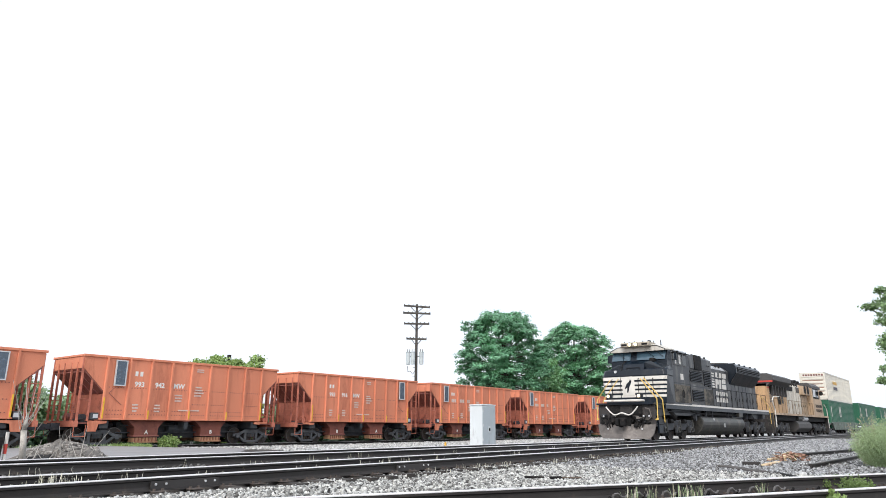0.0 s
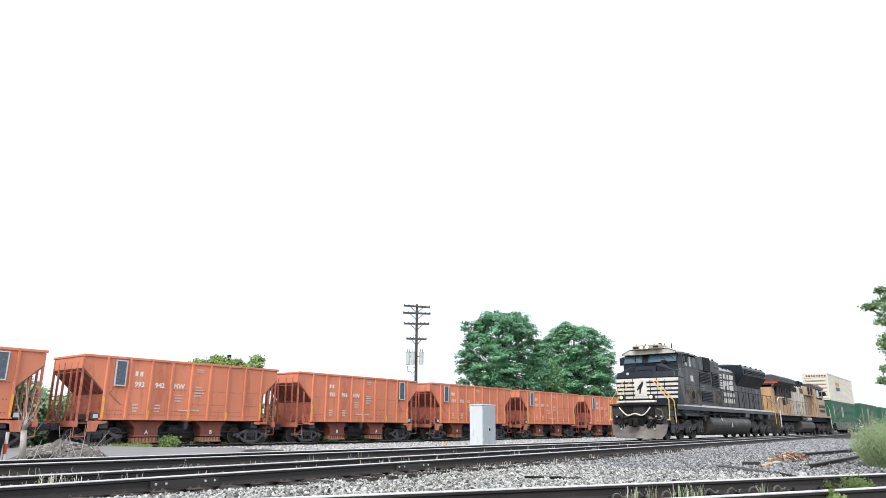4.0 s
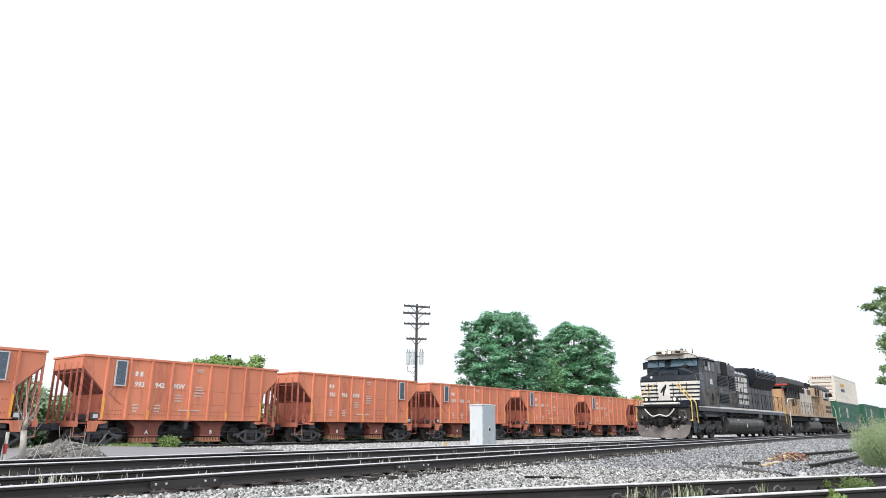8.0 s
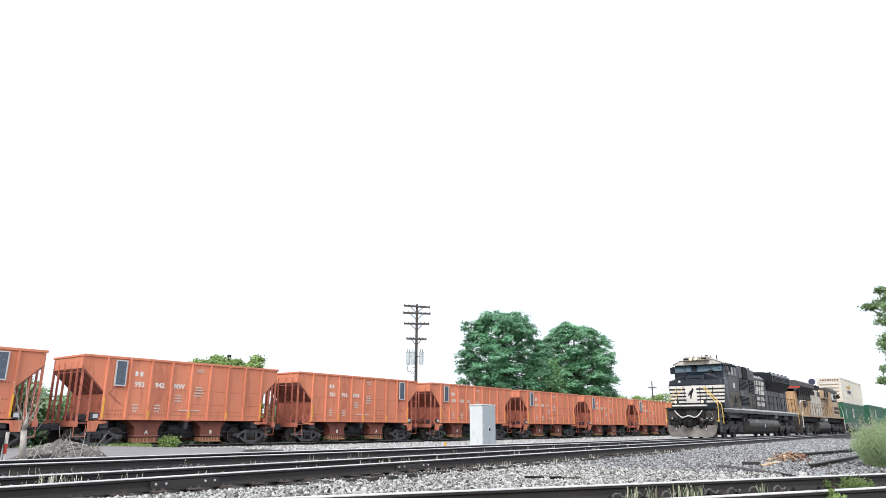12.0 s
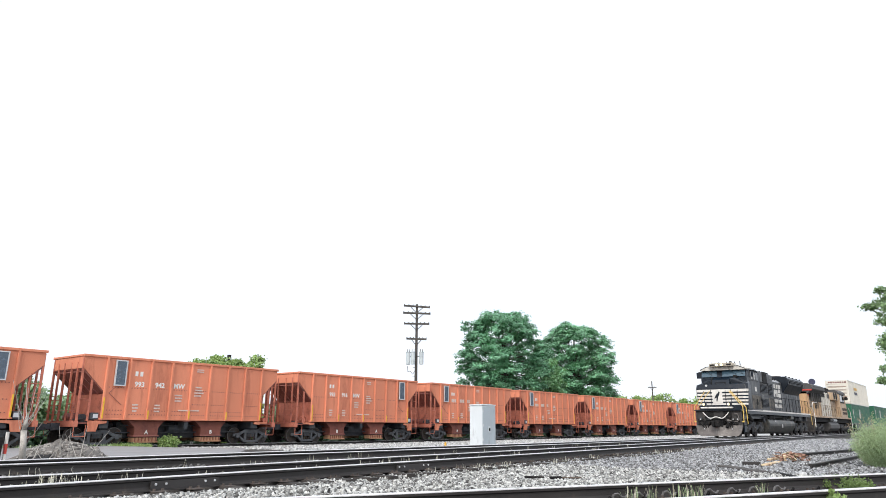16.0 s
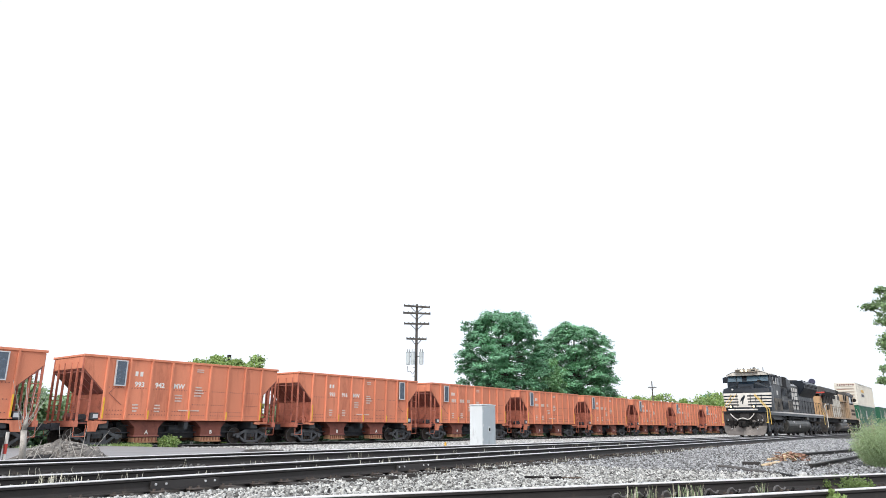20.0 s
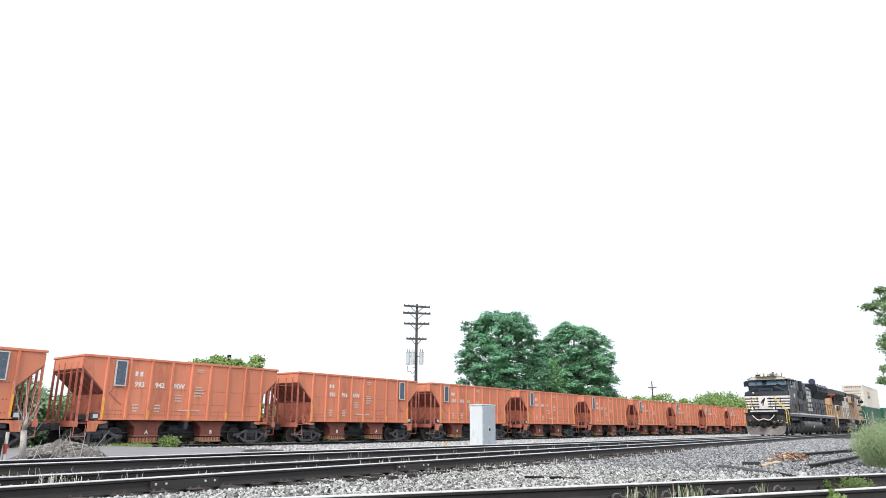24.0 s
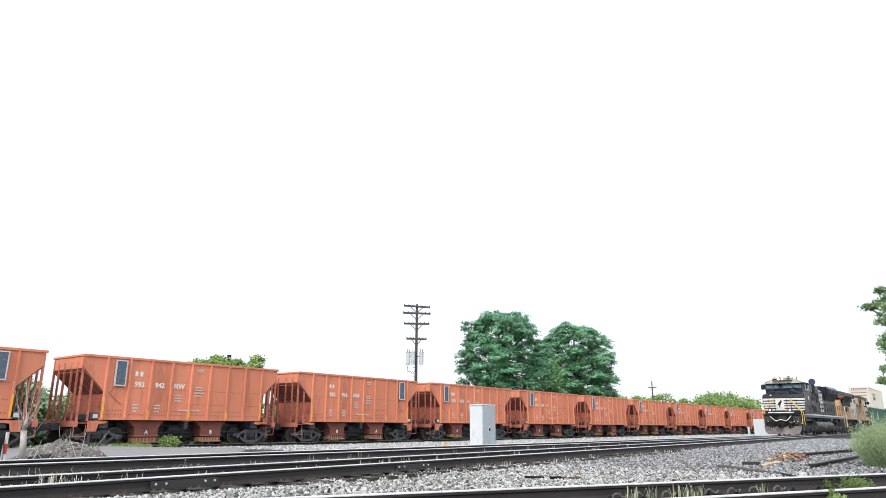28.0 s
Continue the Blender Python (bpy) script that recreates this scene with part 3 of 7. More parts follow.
def hopper_car(solar):
    car = thing("hopper_wagon", "faded orange steel ballast hopper wagon with ribbed sides", "hopper wagon", "parked hopper wagons")
    D = PANEL
    # side sheets, cut along the slope at both ends
    for sy in (-1, 1):
        y = sy * HHALF
        for k in range(10):
            a, b = D * k + 0.001, D * (k + 1) - 0.001
            poly = [(a, SILL), (b, SILL), (b, HTOP - 0.1), (a, HTOP - 0.1)]
            if k == 0:
                poly = [(0.03, HTOP - 0.1), (0.03, 3.42), (D - 0.04, 2.44), (b, 2.44), (b, HTOP - 0.1)]
            if k == 9:
                poly = [(a, HTOP - 0.1), (a, 2.44), (HLEN - D + 0.04, 2.44), (HLEN - 0.03, 3.42), (HLEN - 0.03, HTOP - 0.1)]
            part("side_panel", Shape().prism(poly, "y", y - 0.012, y + 0.012), M_ORANGE, car)
        o = sy * 0.012
        for i in range(1, 10):
            x = D * i
            sh = Shape().prism([(x - 0.055, y + o), (x - 0.036, y + sy * 0.10), (x + 0.036, y + sy * 0.10), (x + 0.055, y + o)], "z", SILL - 0.02, HTOP - 0.09)
            part("side_rib", sh, M_ORANGE, car)
            if sy < 0 and i in (1, 3, 5, 7, 9):
                h = 0.95 if i in (1, 9) else 0.42
                part("reflector", Shape().box(x - 0.035, x + 0.035, y - 0.1035, y - 0.099, SILL + 0.03, SILL + h), M_YELLOW, car, "yellow reflective strip")
        part("top_chord", Shape().box(-0.04, HLEN + 0.04, y - 0.07, y + 0.05, HTOP - 0.11, HTOP), M_ORANGE, car, bevel=0.012)
        part("side_sill", Shape().box(D - 0.12, HLEN - D + 0.12, *sorted((y + sy * 0.03, y - sy * 0.09)), SILL - 0.03, SILL + 0.04), M_ORANGE, car, bevel=0.01)
    for x in (-0.02, HLEN - 0.03):
        part("end_chord", Shape().box(x, x + 0.06, -HHALF, HHALF, HTOP - 0.1, HTOP - 0.005), M_ORANGE, car, bevel=0.01)
    # seams of rivets and flanges on the near side
    # Rivets are darker than the side: ledge shadows are in their colour.
    for z, rng_ in ((2.62, range(1, 9)), (1.42, range(1, 9)), (1.60, (1, 3, 4, 6, 7)), (1.95, (5, 6, 8))):
        for i in rng_:
            s = Shape()
            for k in range(6):
                s.disc((D * i + 0.2 + k * 0.135, -HHALF - 0.016, z), "y", 0.024, 0.02, 6)
            part("rivet_row", s, M_DARKRED, car)["kind"] = "stuff"
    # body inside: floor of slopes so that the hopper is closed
    part("inner_hopper", Shape().prism([(0.1, 3.3), (D + 0.6, 1.9), (HLEN / 2, 1.2), (HLEN - D - 0.6, 1.9), (HLEN - 0.1, 3.3), (HLEN - 0.1, 3.25), (HLEN - D - 0.6, 1.82), (HLEN / 2, 1.1), (D + 0.6, 1.82), (0.1, 3.25)], "y", -HHALF + 0.02, HHALF - 0.02), M_DARKRED, car)
    part("center_sill", Shape().box(0.4, HLEN - 0.4, -0.25, 0.25, 0.72, 1.05), M_HOPSTEEL, car)
    part("cross_ridge", Shape().box(2.3, 8.4, -0.55, 0.55, 0.34, 1.08), M_HOPSTEEL, car)
    part("crossbearer", Shape().box(HLEN / 2 - 0.1, HLEN / 2 + 0.1, -1.45, 1.45, 0.78, 1.1), M_HOPSTEEL, car)
    for e in (-1, 1):
        hopper_end(car, e, e == solar)
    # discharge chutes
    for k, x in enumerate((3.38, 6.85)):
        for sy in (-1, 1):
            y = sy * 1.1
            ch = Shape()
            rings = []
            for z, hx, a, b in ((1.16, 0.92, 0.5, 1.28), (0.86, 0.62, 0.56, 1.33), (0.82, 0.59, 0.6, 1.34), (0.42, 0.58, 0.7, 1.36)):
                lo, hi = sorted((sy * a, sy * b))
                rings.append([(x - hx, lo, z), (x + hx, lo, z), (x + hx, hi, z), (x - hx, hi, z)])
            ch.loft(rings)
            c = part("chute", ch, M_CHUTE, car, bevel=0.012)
            part("chute_lip", Shape().box(x - 0.62, x + 0.62, *sorted((sy * 1.0, sy * 1.40)), 0.43, 0.48), M_DARKRED, c)
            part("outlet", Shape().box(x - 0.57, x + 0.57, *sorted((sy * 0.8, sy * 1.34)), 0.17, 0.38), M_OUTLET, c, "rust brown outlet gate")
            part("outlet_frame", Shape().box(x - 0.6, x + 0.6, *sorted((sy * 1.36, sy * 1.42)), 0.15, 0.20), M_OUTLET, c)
            for gx in range(7):
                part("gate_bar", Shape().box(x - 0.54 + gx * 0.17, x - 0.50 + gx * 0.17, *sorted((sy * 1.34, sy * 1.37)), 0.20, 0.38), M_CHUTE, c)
            if sy < 0:
                lettering("chute_letter", ("AB" if solar < 0 else "BA")[k], 0.25, Matrix.Translation((x - 0.09, -1.366, 0.54)) @ Matrix.Rotation(radians(90), 4, "X"), M_WHITE, c, "white letter")
    # under-body tanks and rods between the chutes
    part("brake_beam", Shape().rod((2.1, -0.9, 0.6), (8.6, -0.9, 0.62), 0.03), M_HOPSTEEL, car)
    part("operating_shaft", Shape().rod((2.3, -0.9, 0.93), (8.4, -0.9, 0.93), 0.035), M_HOPSTEEL, car)
    part("under_cylinder", Shape().disc((5.2, -0.75, 0.78), "x", 0.2, 0.9, 16), M_HOPSTEEL, car)
    for x in (1.28, HLEN - 1.28):
        freight_truck(car, 1.2 if x < 5 else 9.52)
        part("body_bolster", Shape().box(x - 0.2, x + 0.2, -1.45, 1.45, 0.8, 1.12), M_HOPSTEEL, car)
    # solar panel for the remote gates
    x0 = 1.45 if solar < 0 else HLEN - 1.95
    yy = -HHALF - 0.06
    p = part("solar_panel", Shape().box(x0, x0 + 0.48, yy - 0.05, yy, 2.72, 3.82), M_SOLAR, car, "blue-grey panel in a pale metal frame")
    fr = Shape()
    for a, b, c, d in ((x0 - 0.03, x0 + 0.02, 2.69, 3.86), (x0 + 0.46, x0 + 0.51, 2.69, 3.86), (x0 + 0.02, x0 + 0.46, 2.69, 2.74), (x0 + 0.02, x0 + 0.46, 3.81, 3.86)):
        fr.box(a, b, yy - 0.07, yy - 0.003, c, d)
    part("panel_frame", fr, M_ALU, p)
    gr = Shape()
    for k in range(1, 9):
        gr.box(x0 + 0.025, x0 + 0.455, yy - 0.054, yy - 0.051, 2.74 + k * 0.119 - 0.0025, 2.74 + k * 0.119 + 0.0025)
    for k in range(1, 4):
        gr.box(x0 + k * 0.12 - 0.0025, x0 + k * 0.12 + 0.0025, yy - 0.0545, yy - 0.0515, 2.74, 3.81)
    part("cell_line", gr, M_HOPFRAME, p)
    part("cable_conduit", Shape().path([(x0 + 0.05, yy + 0.01, 2.6), (x0 - 0.18, yy + 0.01, 2.35), (x0 + 0.45, yy + 0.01, 1.85)], 0.012), M_DARKRED, car)
    # stencils
    stencil(car, 5.62, 6.12, 3.52, 3.72, 2, 1)
    stencil(car, 5.55, 6.1, 2.3, 2.85, 4, 2)
    stencil(car, 4.5, 4.98, 2.02, 2.42, 3, 3)
    stencil(car, 2.42, 2.72, 1.5, 1.92, 3, 4)
    stencil(car, 3.5, 3.85, 1.5, 1.92, 3, 5)
    stencil(car, 4.62, 6.25, 1.58, 1.70, 1, 6)
    s = Shape()
    s.box(2.42, 2.56, -HHALF - 0.0175, -HHALF - 0.0125, 3.18, 3.40).box(2.66, 2.80, -HHALF - 0.0175, -HHALF - 0.0125, 3.18, 3.40)
    part("owner_mark", s, M_WHITE, car, "two plain white bars")
    return car


def number(car, a, b):
    for x, t in ((2.44, a), (3.46, b), (4.42, "MW")):
        lettering("car_number", t, 0.325, Matrix.Translation((x, -HHALF - 0.016, 2.70)) @ Matrix.Rotation(radians(90), 4, "X"), M_WHITE, car, "white stencilled characters")


def number_bars(car):
    s = Shape()
    for x in (2.44, 3.48, 4.42):
        for k in range(3 if x < 4 else 2):
            s.box(x + k * 0.19, x + k * 0.19 + 0.14, -HHALF - 0.0175, -HHALF - 0.0125, 2.69, 2.93)
    part("number_mark", s, M_STENCIL, car, "plain white bars")


def place_hopper(i):
    return on_track(HOP_TURN, HOP_Y, 13.75 + PITCH * i, HOP_Z)


HOP_A = hopper_car(-1)
HOP_B = hopper_car(1)
hoppers = {}
for i in range(-1, 13):
    src = HOP_B if i in (-1, 1) else HOP_A
    hoppers[i] = copy_thing(src, place_hopper(i))
for src in (HOP_A, HOP_B):
    for o in (*src.children_recursive, src):
        bpy.data.objects.remove(o)
number(hoppers[0], "993", "942")
number(hoppers[1], "993", "916")
for i in (-1, *range(2, 10)):
    number_bars(hoppers[i])
tagged(hoppers[0], "faded orange ballast hopper wagon with a grey solar panel")
tagged(hoppers[1], "faded orange ballast hopper wagon, solar panel at the far end")


# ---- moving train: two engines and well cars ----
def loco_truck(parent, x, spacing=1.95, r=0.53):
    """Three-axle engine truck."""
    t = part("truck", Shape().box(x - spacing - 0.3, x + spacing + 0.3, -0.95, 0.95, 0.62, 0.86), M_DARKSTEEL, parent, "grimy three-axle truck")
    for sg in (-1, 1):
        y0, y1 = sorted((sg * 1.0, sg * 1.16))
        s = Shape()
        L = spacing + 0.75
        s.prism([(-L, 0.80), (-L + 0.25, 1.02), (L - 0.25, 1.02), (L, 0.80), (L - 0.1, 0.66), (spacing - 0.45, 0.62), (spacing - 0.6, 0.5), (0.5, 0.5), (0.35, 0.66), (-0.35, 0.66), (-0.5, 0.5), (-spacing + 0.6, 0.5), (-spacing + 0.45, 0.62), (-L + 0.1, 0.66)], "y", y0, y1)
        f = part("side_frame", s, M_FRAME, t, bevel=0.02)
        f.location.x = x
        for k in (-1, 0, 1):
            c = x + k * spacing
            part("journal_box", Shape().box(c - 0.2, c + 0.2, *sorted((sg * 1.12, sg * 1.27)), 0.36, 0.74).disc((c, sg * 1.28, r), "y", 0.13, 0.08, 12), M_FRAME, t, bevel=0.02)
            part("bearing_ring", Shape().disc((c, sg * 1.325, r), "y", 0.155, 0.02, 16), M_HOODTRIM, t)
            part("bearing_cap", Shape().disc((c, sg * 1.34, r), "y", 0.085, 0.03, 12), M_DARKSTEEL, t)
            part("damper", Shape().rod((c + 0.42, sg * 1.26, 0.42), (c + 0.16, sg * 1.3, 1.0), 0.045, 8), M_HOODTRIM, t)
            for d in (-0.3, 0.3):
                sp = Shape()
                for j in range(4):
                    sp.disc((c + d, sg * 1.1, 0.64 + j * 0.085), "z", 0.085, 0.05, 10)
                part("coil_spring", sp, M_WHEEL, t)
        for k in (-0.5, 0.5):
            part("brake_cylinder", Shape().disc((x + k * spacing, sg * 1.24, 0.95), "x", 0.11, 0.36, 12), M_DARKSTEEL, t)
            part("brake_shoe", Shape().box(x + k * spacing * 0.62 - 0.05, x + k * spacing * 0.62 + 0.05, *sorted((sg * 0.75, sg * 0.98)), 0.35, 0.75), M_WHEEL, t)
        # Rigging rods, with plates added to darken the bright gaps between wheels.
        for k in (-0.5, 0.5):
            part("brake_rigging", Shape().box(x + k * spacing - 0.46, x + k * spacing + 0.46, *sorted((sg * 0.84, sg * 0.92)), 0.2, 0.5).rod((x + k * spacing - 0.6, sg * 0.95, 0.3), (x + k * spacing + 0.6, sg * 0.95, 0.42), 0.035), M_DARKSTEEL, t)
        part("sand_hose", Shape().path([(x - spacing - 0.62, sg * 1.0, 1.2), (x - spacing - 0.66, sg * 0.85, 0.5), (x - spacing - 0.5, sg * 0.78, 0.15)], 0.022), M_DARKSTEEL, t)
    for k in (-1, 0, 1):
        part("traction_motor", Shape().box(x + k * spacing + 0.1, x + k * spacing + 0.95, -0.62, 0.62, 0.20, 0.84), M_DARKSTEEL, t, bevel=0.05)
        WHEELS.append((wheelset(t, x + k * spacing, r), r))
    return t


WHEELS = []


def handrail(parent, x0, x1, y, z0, z1, n, material, r=0.018):
    part("handrail", Shape().path([(x0, y, z1), (x1, y, z1)], r), material, parent)
    for i in range(n):
        x = x0 + (x1 - x0) * i / (n - 1)
        part("stanchion", Shape().rod((x, y, z0), (x, y, z1), r), material, parent)


def louvre(parent, x0, x1, y, z0, z1, n, name="grille", material=None):
    """Framed grille with slats on a side wall at y (facing -y or +y)."""
    sg = -1 if y < 0 else 1
    fr = Shape().box(x0, x1, *sorted((y, y + sg * 0.02)), z0, z1)
    g = part(name, fr, material or M_DARKSTEEL, parent)
    for i in range(n):
        z = z0 + (z1 - z0) * (i + 0.5) / n
        part("slat", Shape().prism([(y, z - 0.03), (y + sg * 0.05, z - 0.035), (y + sg * 0.05, z - 0.02), (y, z + 0.02)], "x", x0 + 0.03, x1 - 0.03), M_BLACK, g)
    return g


def black_engine():
    e = thing("diesel_locomotive", "black diesel locomotive with white nose stripes and a grey plow", "locomotive")
    # frame and walkways
    part("underframe", Shape().box(0.3, 22.0, -1.2, 1.2, 1.25, 1.8), M_BLACK, e)
    for sg in (-1, 1):
        part("walkway", Shape().box(1.5, 21.9, *sorted((sg * 0.9, sg * 1.52)), 1.72, 1.8), M_BLACK, e)
        part("sill_stripe", Shape().box(1.5, 21.9, *sorted((sg * 1.523, sg * 1.535)), 1.745, 1.85), M_LOCOWHITE, e, "white sill stripe")
        part("side_skirt", Shape().box(1.5, 21.9, *sorted((sg * 1.40, sg * 1.523)), 1.55, 1.82), M_BLACK, e)
    # plow and pilot
    pl = Shape()
    ring = lambda z, dx, w: [(0.62 + dx, -w, z), (0.30 + dx, 0, z), (0.62 + dx, w, z), (0.70 + dx, w, z), (0.38 + dx, 0, z), (0.70 + dx, -w, z)]
    pl.loft([ring(0.10, 0.0, 1.20), ring(0.32, 0.08, 1.40), ring(0.78, 0.18, 1.50)])
    part("plow", pl, M_PLOW, e, "scuffed brown-grey snow plow", bevel=0.012)
    part("pilot_plate", Shape().box(0.86, 1.0, -1.46, 1.46, 0.7, 1.72), M_PILOT, e, bevel=0.02)
    part("anticlimber", Shape().box(0.5, 0.9, -1.0, 1.0, 1.85, 1.955), M_LOCOWHITE, e, "dirty white ledge above the coupler", bevel=0.03)
    part("front_platform", Shape().box(0.0, 1.6, -1.5, 1.5, 1.72, 1.80), M_BLACK, e)
    part("coupler_pocket", Shape().box(0.5, 0.95, -0.36, 0.36, 0.68, 1.22), M_DARKSTEEL, e, bevel=0.04)
    part("coupler", Shape().box(0.18, 0.6, -0.16, 0.16, 0.74, 1.04).box(0.05, 0.32, -0.24, 0.02, 0.68, 1.08).box(0.0, 0.2, 0.06, 0.24, 0.70, 1.06), M_DARKSTEEL, e, bevel=0.04)
    for y, z, r in ((0.12, 0.86, 0.22), (-0.62, 0.72, 0.10), (0.55, 0.95, 0.12), (-0.3, 1.22, 0.09), (0.3, 1.2, 0.08), (-0.9, 1.0, 0.07)):
        part("draft_fitting", Shape().disc((0.55, y, z), "x", r, 0.3, 14), M_DARKSTEEL, e, bevel=0.04)
    part("hand_lever", Shape().path([(0.7, -1.05, 1.55), (0.66, -1.28, 1.5), (0.68, -1.34, 1.15), (0.72, -1.2, 1.02), (0.7, -0.75, 1.02)], 0.025), M_PLOW, e)
    part("pilot_panel", Shape().box(0.80, 0.858, -0.85, -0.35, 1.25, 1.68).box(0.80, 0.858, 0.3, 0.85, 1.25, 1.68), M_DARKSTEEL, e, bevel=0.01)
    part("cut_lever", Shape().path([(0.8, -1.35, 1.05), (0.72, -0.5, 1.1), (0.7, 0.5, 1.1), (0.8, 1.35, 1.05)], 0.02), M_DARKSTEEL, e)
    hose = [(0.36, -0.82 + 1.64 * i / 20, 1.62 - 0.31 * math.sin(math.pi * i / 20) ** 0.6 - 0.14 * math.sin(math.pi * i / 10) ** 2) for i in range(21)]
    part("jumper_cable", Shape().path(hose, 0.034, 8), M_LOCOWHITE, e, "white drooping jumper cable")
    for y in (-0.95, -0.8, -0.65, 0.65, 0.8, 0.95):
        part("air_hose", Shape().path([(0.82, y, 1.05), (0.62, y, 0.98), (0.58, y * 0.98, 0.72), (0.6, y * 0.93, 0.60)], 0.028), M_DARKSTEEL, e)
    clutter = random.Random(31)
    for k in range(16):
        y, z = clutter.uniform(-1.2, 1.2), clutter.uniform(0.78, 1.2)
        part("pilot_fitting", Shape().box(0.62, 0.84, y - clutter.uniform(0.03, 0.1), y + clutter.uniform(0.03, 0.1), z, z + clutter.uniform(0.05, 0.16)), (M_DARKSTEEL, M_FRAME, M_PLOW)[k % 3], e, bevel=0.015)
    for y0, y1 in ((-1.1, -0.5), (-0.45, 0.1), (0.3, 0.9), (0.7, 1.25)):
        part("slack_hose", Shape().path([(0.6, y0 + (y1 - y0) * i / 8, 1.18 - 0.42 * math.sin(math.pi * i / 8)) for i in range(9)], 0.03), M_DARKSTEEL, e)
    for y in (-1.25, -0.98, -0.3, 0.42, 1.1):
        part("angle_cock", Shape().disc((0.66, y, 1.17), "x", 0.04, 0.08, 8), M_ALU, e)
    for y in (-0.95, 0.95):
        part("hose_tip", Shape().rod((0.6, y * 0.93, 0.60), (0.6, y * 0.92, 0.52), 0.04), M_ALU, e)
    for sg in (-1, 1):
        st = part("step_well", Shape().box(0.95, 1.42, *sorted((sg * 1.42, sg * 1.5)), 0.36, 1.75), M_BLACK, e)
        for z in (0.35, 0.75, 1.15, 1.5):
            part("step", Shape().box(0.98, 1.40, *sorted((sg * 1.12, sg * 1.55)), z, z + 0.035), M_DARKSTEEL, st)
    # ditch lights
    for y in (-0.74, 0.86):
        d = part("ditch_light", Shape().box(0.78, 1.02, y - 0.14, y + 0.14, 2.0, 2.27), M_BLACK, e, bevel=0.03)
        part("lens", Shape().disc((0.77, y, 2.13), "x", 0.08, 0.04, 16), M_LAMP, d, "lit warm lamp")
    # cab
    cab = Shape()
    prof = [(-1.54, 1.8), (-1.54, 4.42), (-1.30, 4.58), (-0.6, 4.68), (0.6, 4.68), (1.30, 4.58), (1.54, 4.42), (1.54, 1.8)]
    cab.prism(prof, "x", 2.74, 5.4)
    c = part("cab", cab, M_DULLBLACK, e, bevel=0.02)
    for sg in (-1, 1):
        fr = part("window_frame", Shape().box(2.95, 4.9, *sorted((sg * 1.535, sg * 1.56)), 3.74, 4.36), M_HOODTRIM, c, "worn dark window frame", bevel=0.01)
        for a, b in ((3.0, 3.52), (3.70, 4.14), (4.32, 4.86)):
            part("pane", Shape().box(a, b, *sorted((sg * 1.561, sg * 1.566)), 3.80, 4.31), M_SIDEGLASS, fr)
        for a, b in ((3.2, 3.36), (3.78, 4.02)):
            part("window_blind", Shape().box(a, b, *sorted((sg * 1.567, sg * 1.571)), 3.82, 4.29), M_LOCOWHITE, fr, "pale strip in the window")
        part("sunshade", Shape().box(2.9, 5.0, *sorted((sg * 1.55, sg * 1.72)), 4.37, 4.40), M_BLACK, c)
        mr = part("mirror", Shape().box(2.86, 2.9, *sorted((sg * 1.66, sg * (1.78 if sg < 0 else 2.05))), 3.95, 4.36), M_BLACK, c, bevel=0.01)
        part("mirror_arm", Shape().rod((2.88, sg * 1.5, 4.34), (2.88, sg * 1.9, 4.38), 0.03).rod((2.88, sg * 1.5, 4.0), (2.88, sg * 1.75, 4.0), 0.02), M_DARKSTEEL, mr)
        part("cab_number", Shape().box(3.9, 4.35, *sorted((sg * 1.541, sg * 1.545)), 3.05, 3.35), M_LOCOWHITE, c, "plain pale bar")
        part("cab_panel", Shape().box(2.9, 5.3, *sorted((sg * 1.541, sg * 1.55)), 1.9, 2.78), M_DUSTYBLACK, c, "dust-coated lower cab panel", bevel=0.008)
        part("cab_emblem", Shape().disc((4.15, sg * 1.555, 2.35), "y", 0.21, 0.015, 18), M_DARKSTEEL, c)
    part("roof_edge", Shape().prism([(-1.555, 4.36), (-1.31, 4.595), (-1.24, 4.56), (-1.5, 4.34)], "x", 2.78, 5.38), M_ROOFSHINE, c, "dusty rounded roof edge with its sky highlight painted pale")
    part("antenna_dome", Shape().disc((3.6, 0.3, 4.73), "z", 0.25, 0.1, 14), M_UPGREY, c)
    part("horn", Shape().rod((4.4, 0.0, 4.80), (3.9, 0.0, 4.80), 0.03, 8, 0.1).rod((4.4, 0.22, 4.80), (4.0, 0.22, 4.80), 0.03, 8, 0.085).box(4.35, 4.5, -0.1, 0.32, 4.66, 4.84), M_DARKSTEEL, c)
    part("air_conditioner", Shape().box(4.5, 5.5, -0.6, 0.6, 4.66, 4.82), M_UPGREY, c, bevel=0.04)
    for x in (3.0, 3.3, 5.1):
        part("roof_antenna", Shape().rod((x, -0.5, 4.66), (x, -0.5, 4.80), 0.012), M_DARKSTEEL, c)
    # electrical cabinet behind the cab
    part("equipment_hood", Shape().prism([(-1.46, 1.8), (-1.46, 4.38), (-1.2, 4.52), (1.2, 4.52), (1.46, 4.38), (1.46, 1.8)], "x", 5.4, 9.5), M_DULLBLACK, e, bevel=0.02)
    for sg in (-1, 1):
        for a, b, z0, z1 in ((5.5, 7.68, 2.92, 3.70), (5.62, 7.74, 1.93, 2.72), (7.76, 9.3, 2.86, 3.82)):
            part("louvre_surround", Shape().box(a, b, *sorted((sg * 1.458, sg * 1.461)), z0, z1), M_HOODTRIM, e, "worn grey surround")
        louvre(e, 5.6, 7.6, sg * 1.462, 3.05, 3.62, 7)
        louvre(e, 5.8, 7.7, sg * 1.462, 2.05, 2.62, 7)
        louvre(e, 7.9, 9.2, sg * 1.462, 2.92, 3.76, 9)
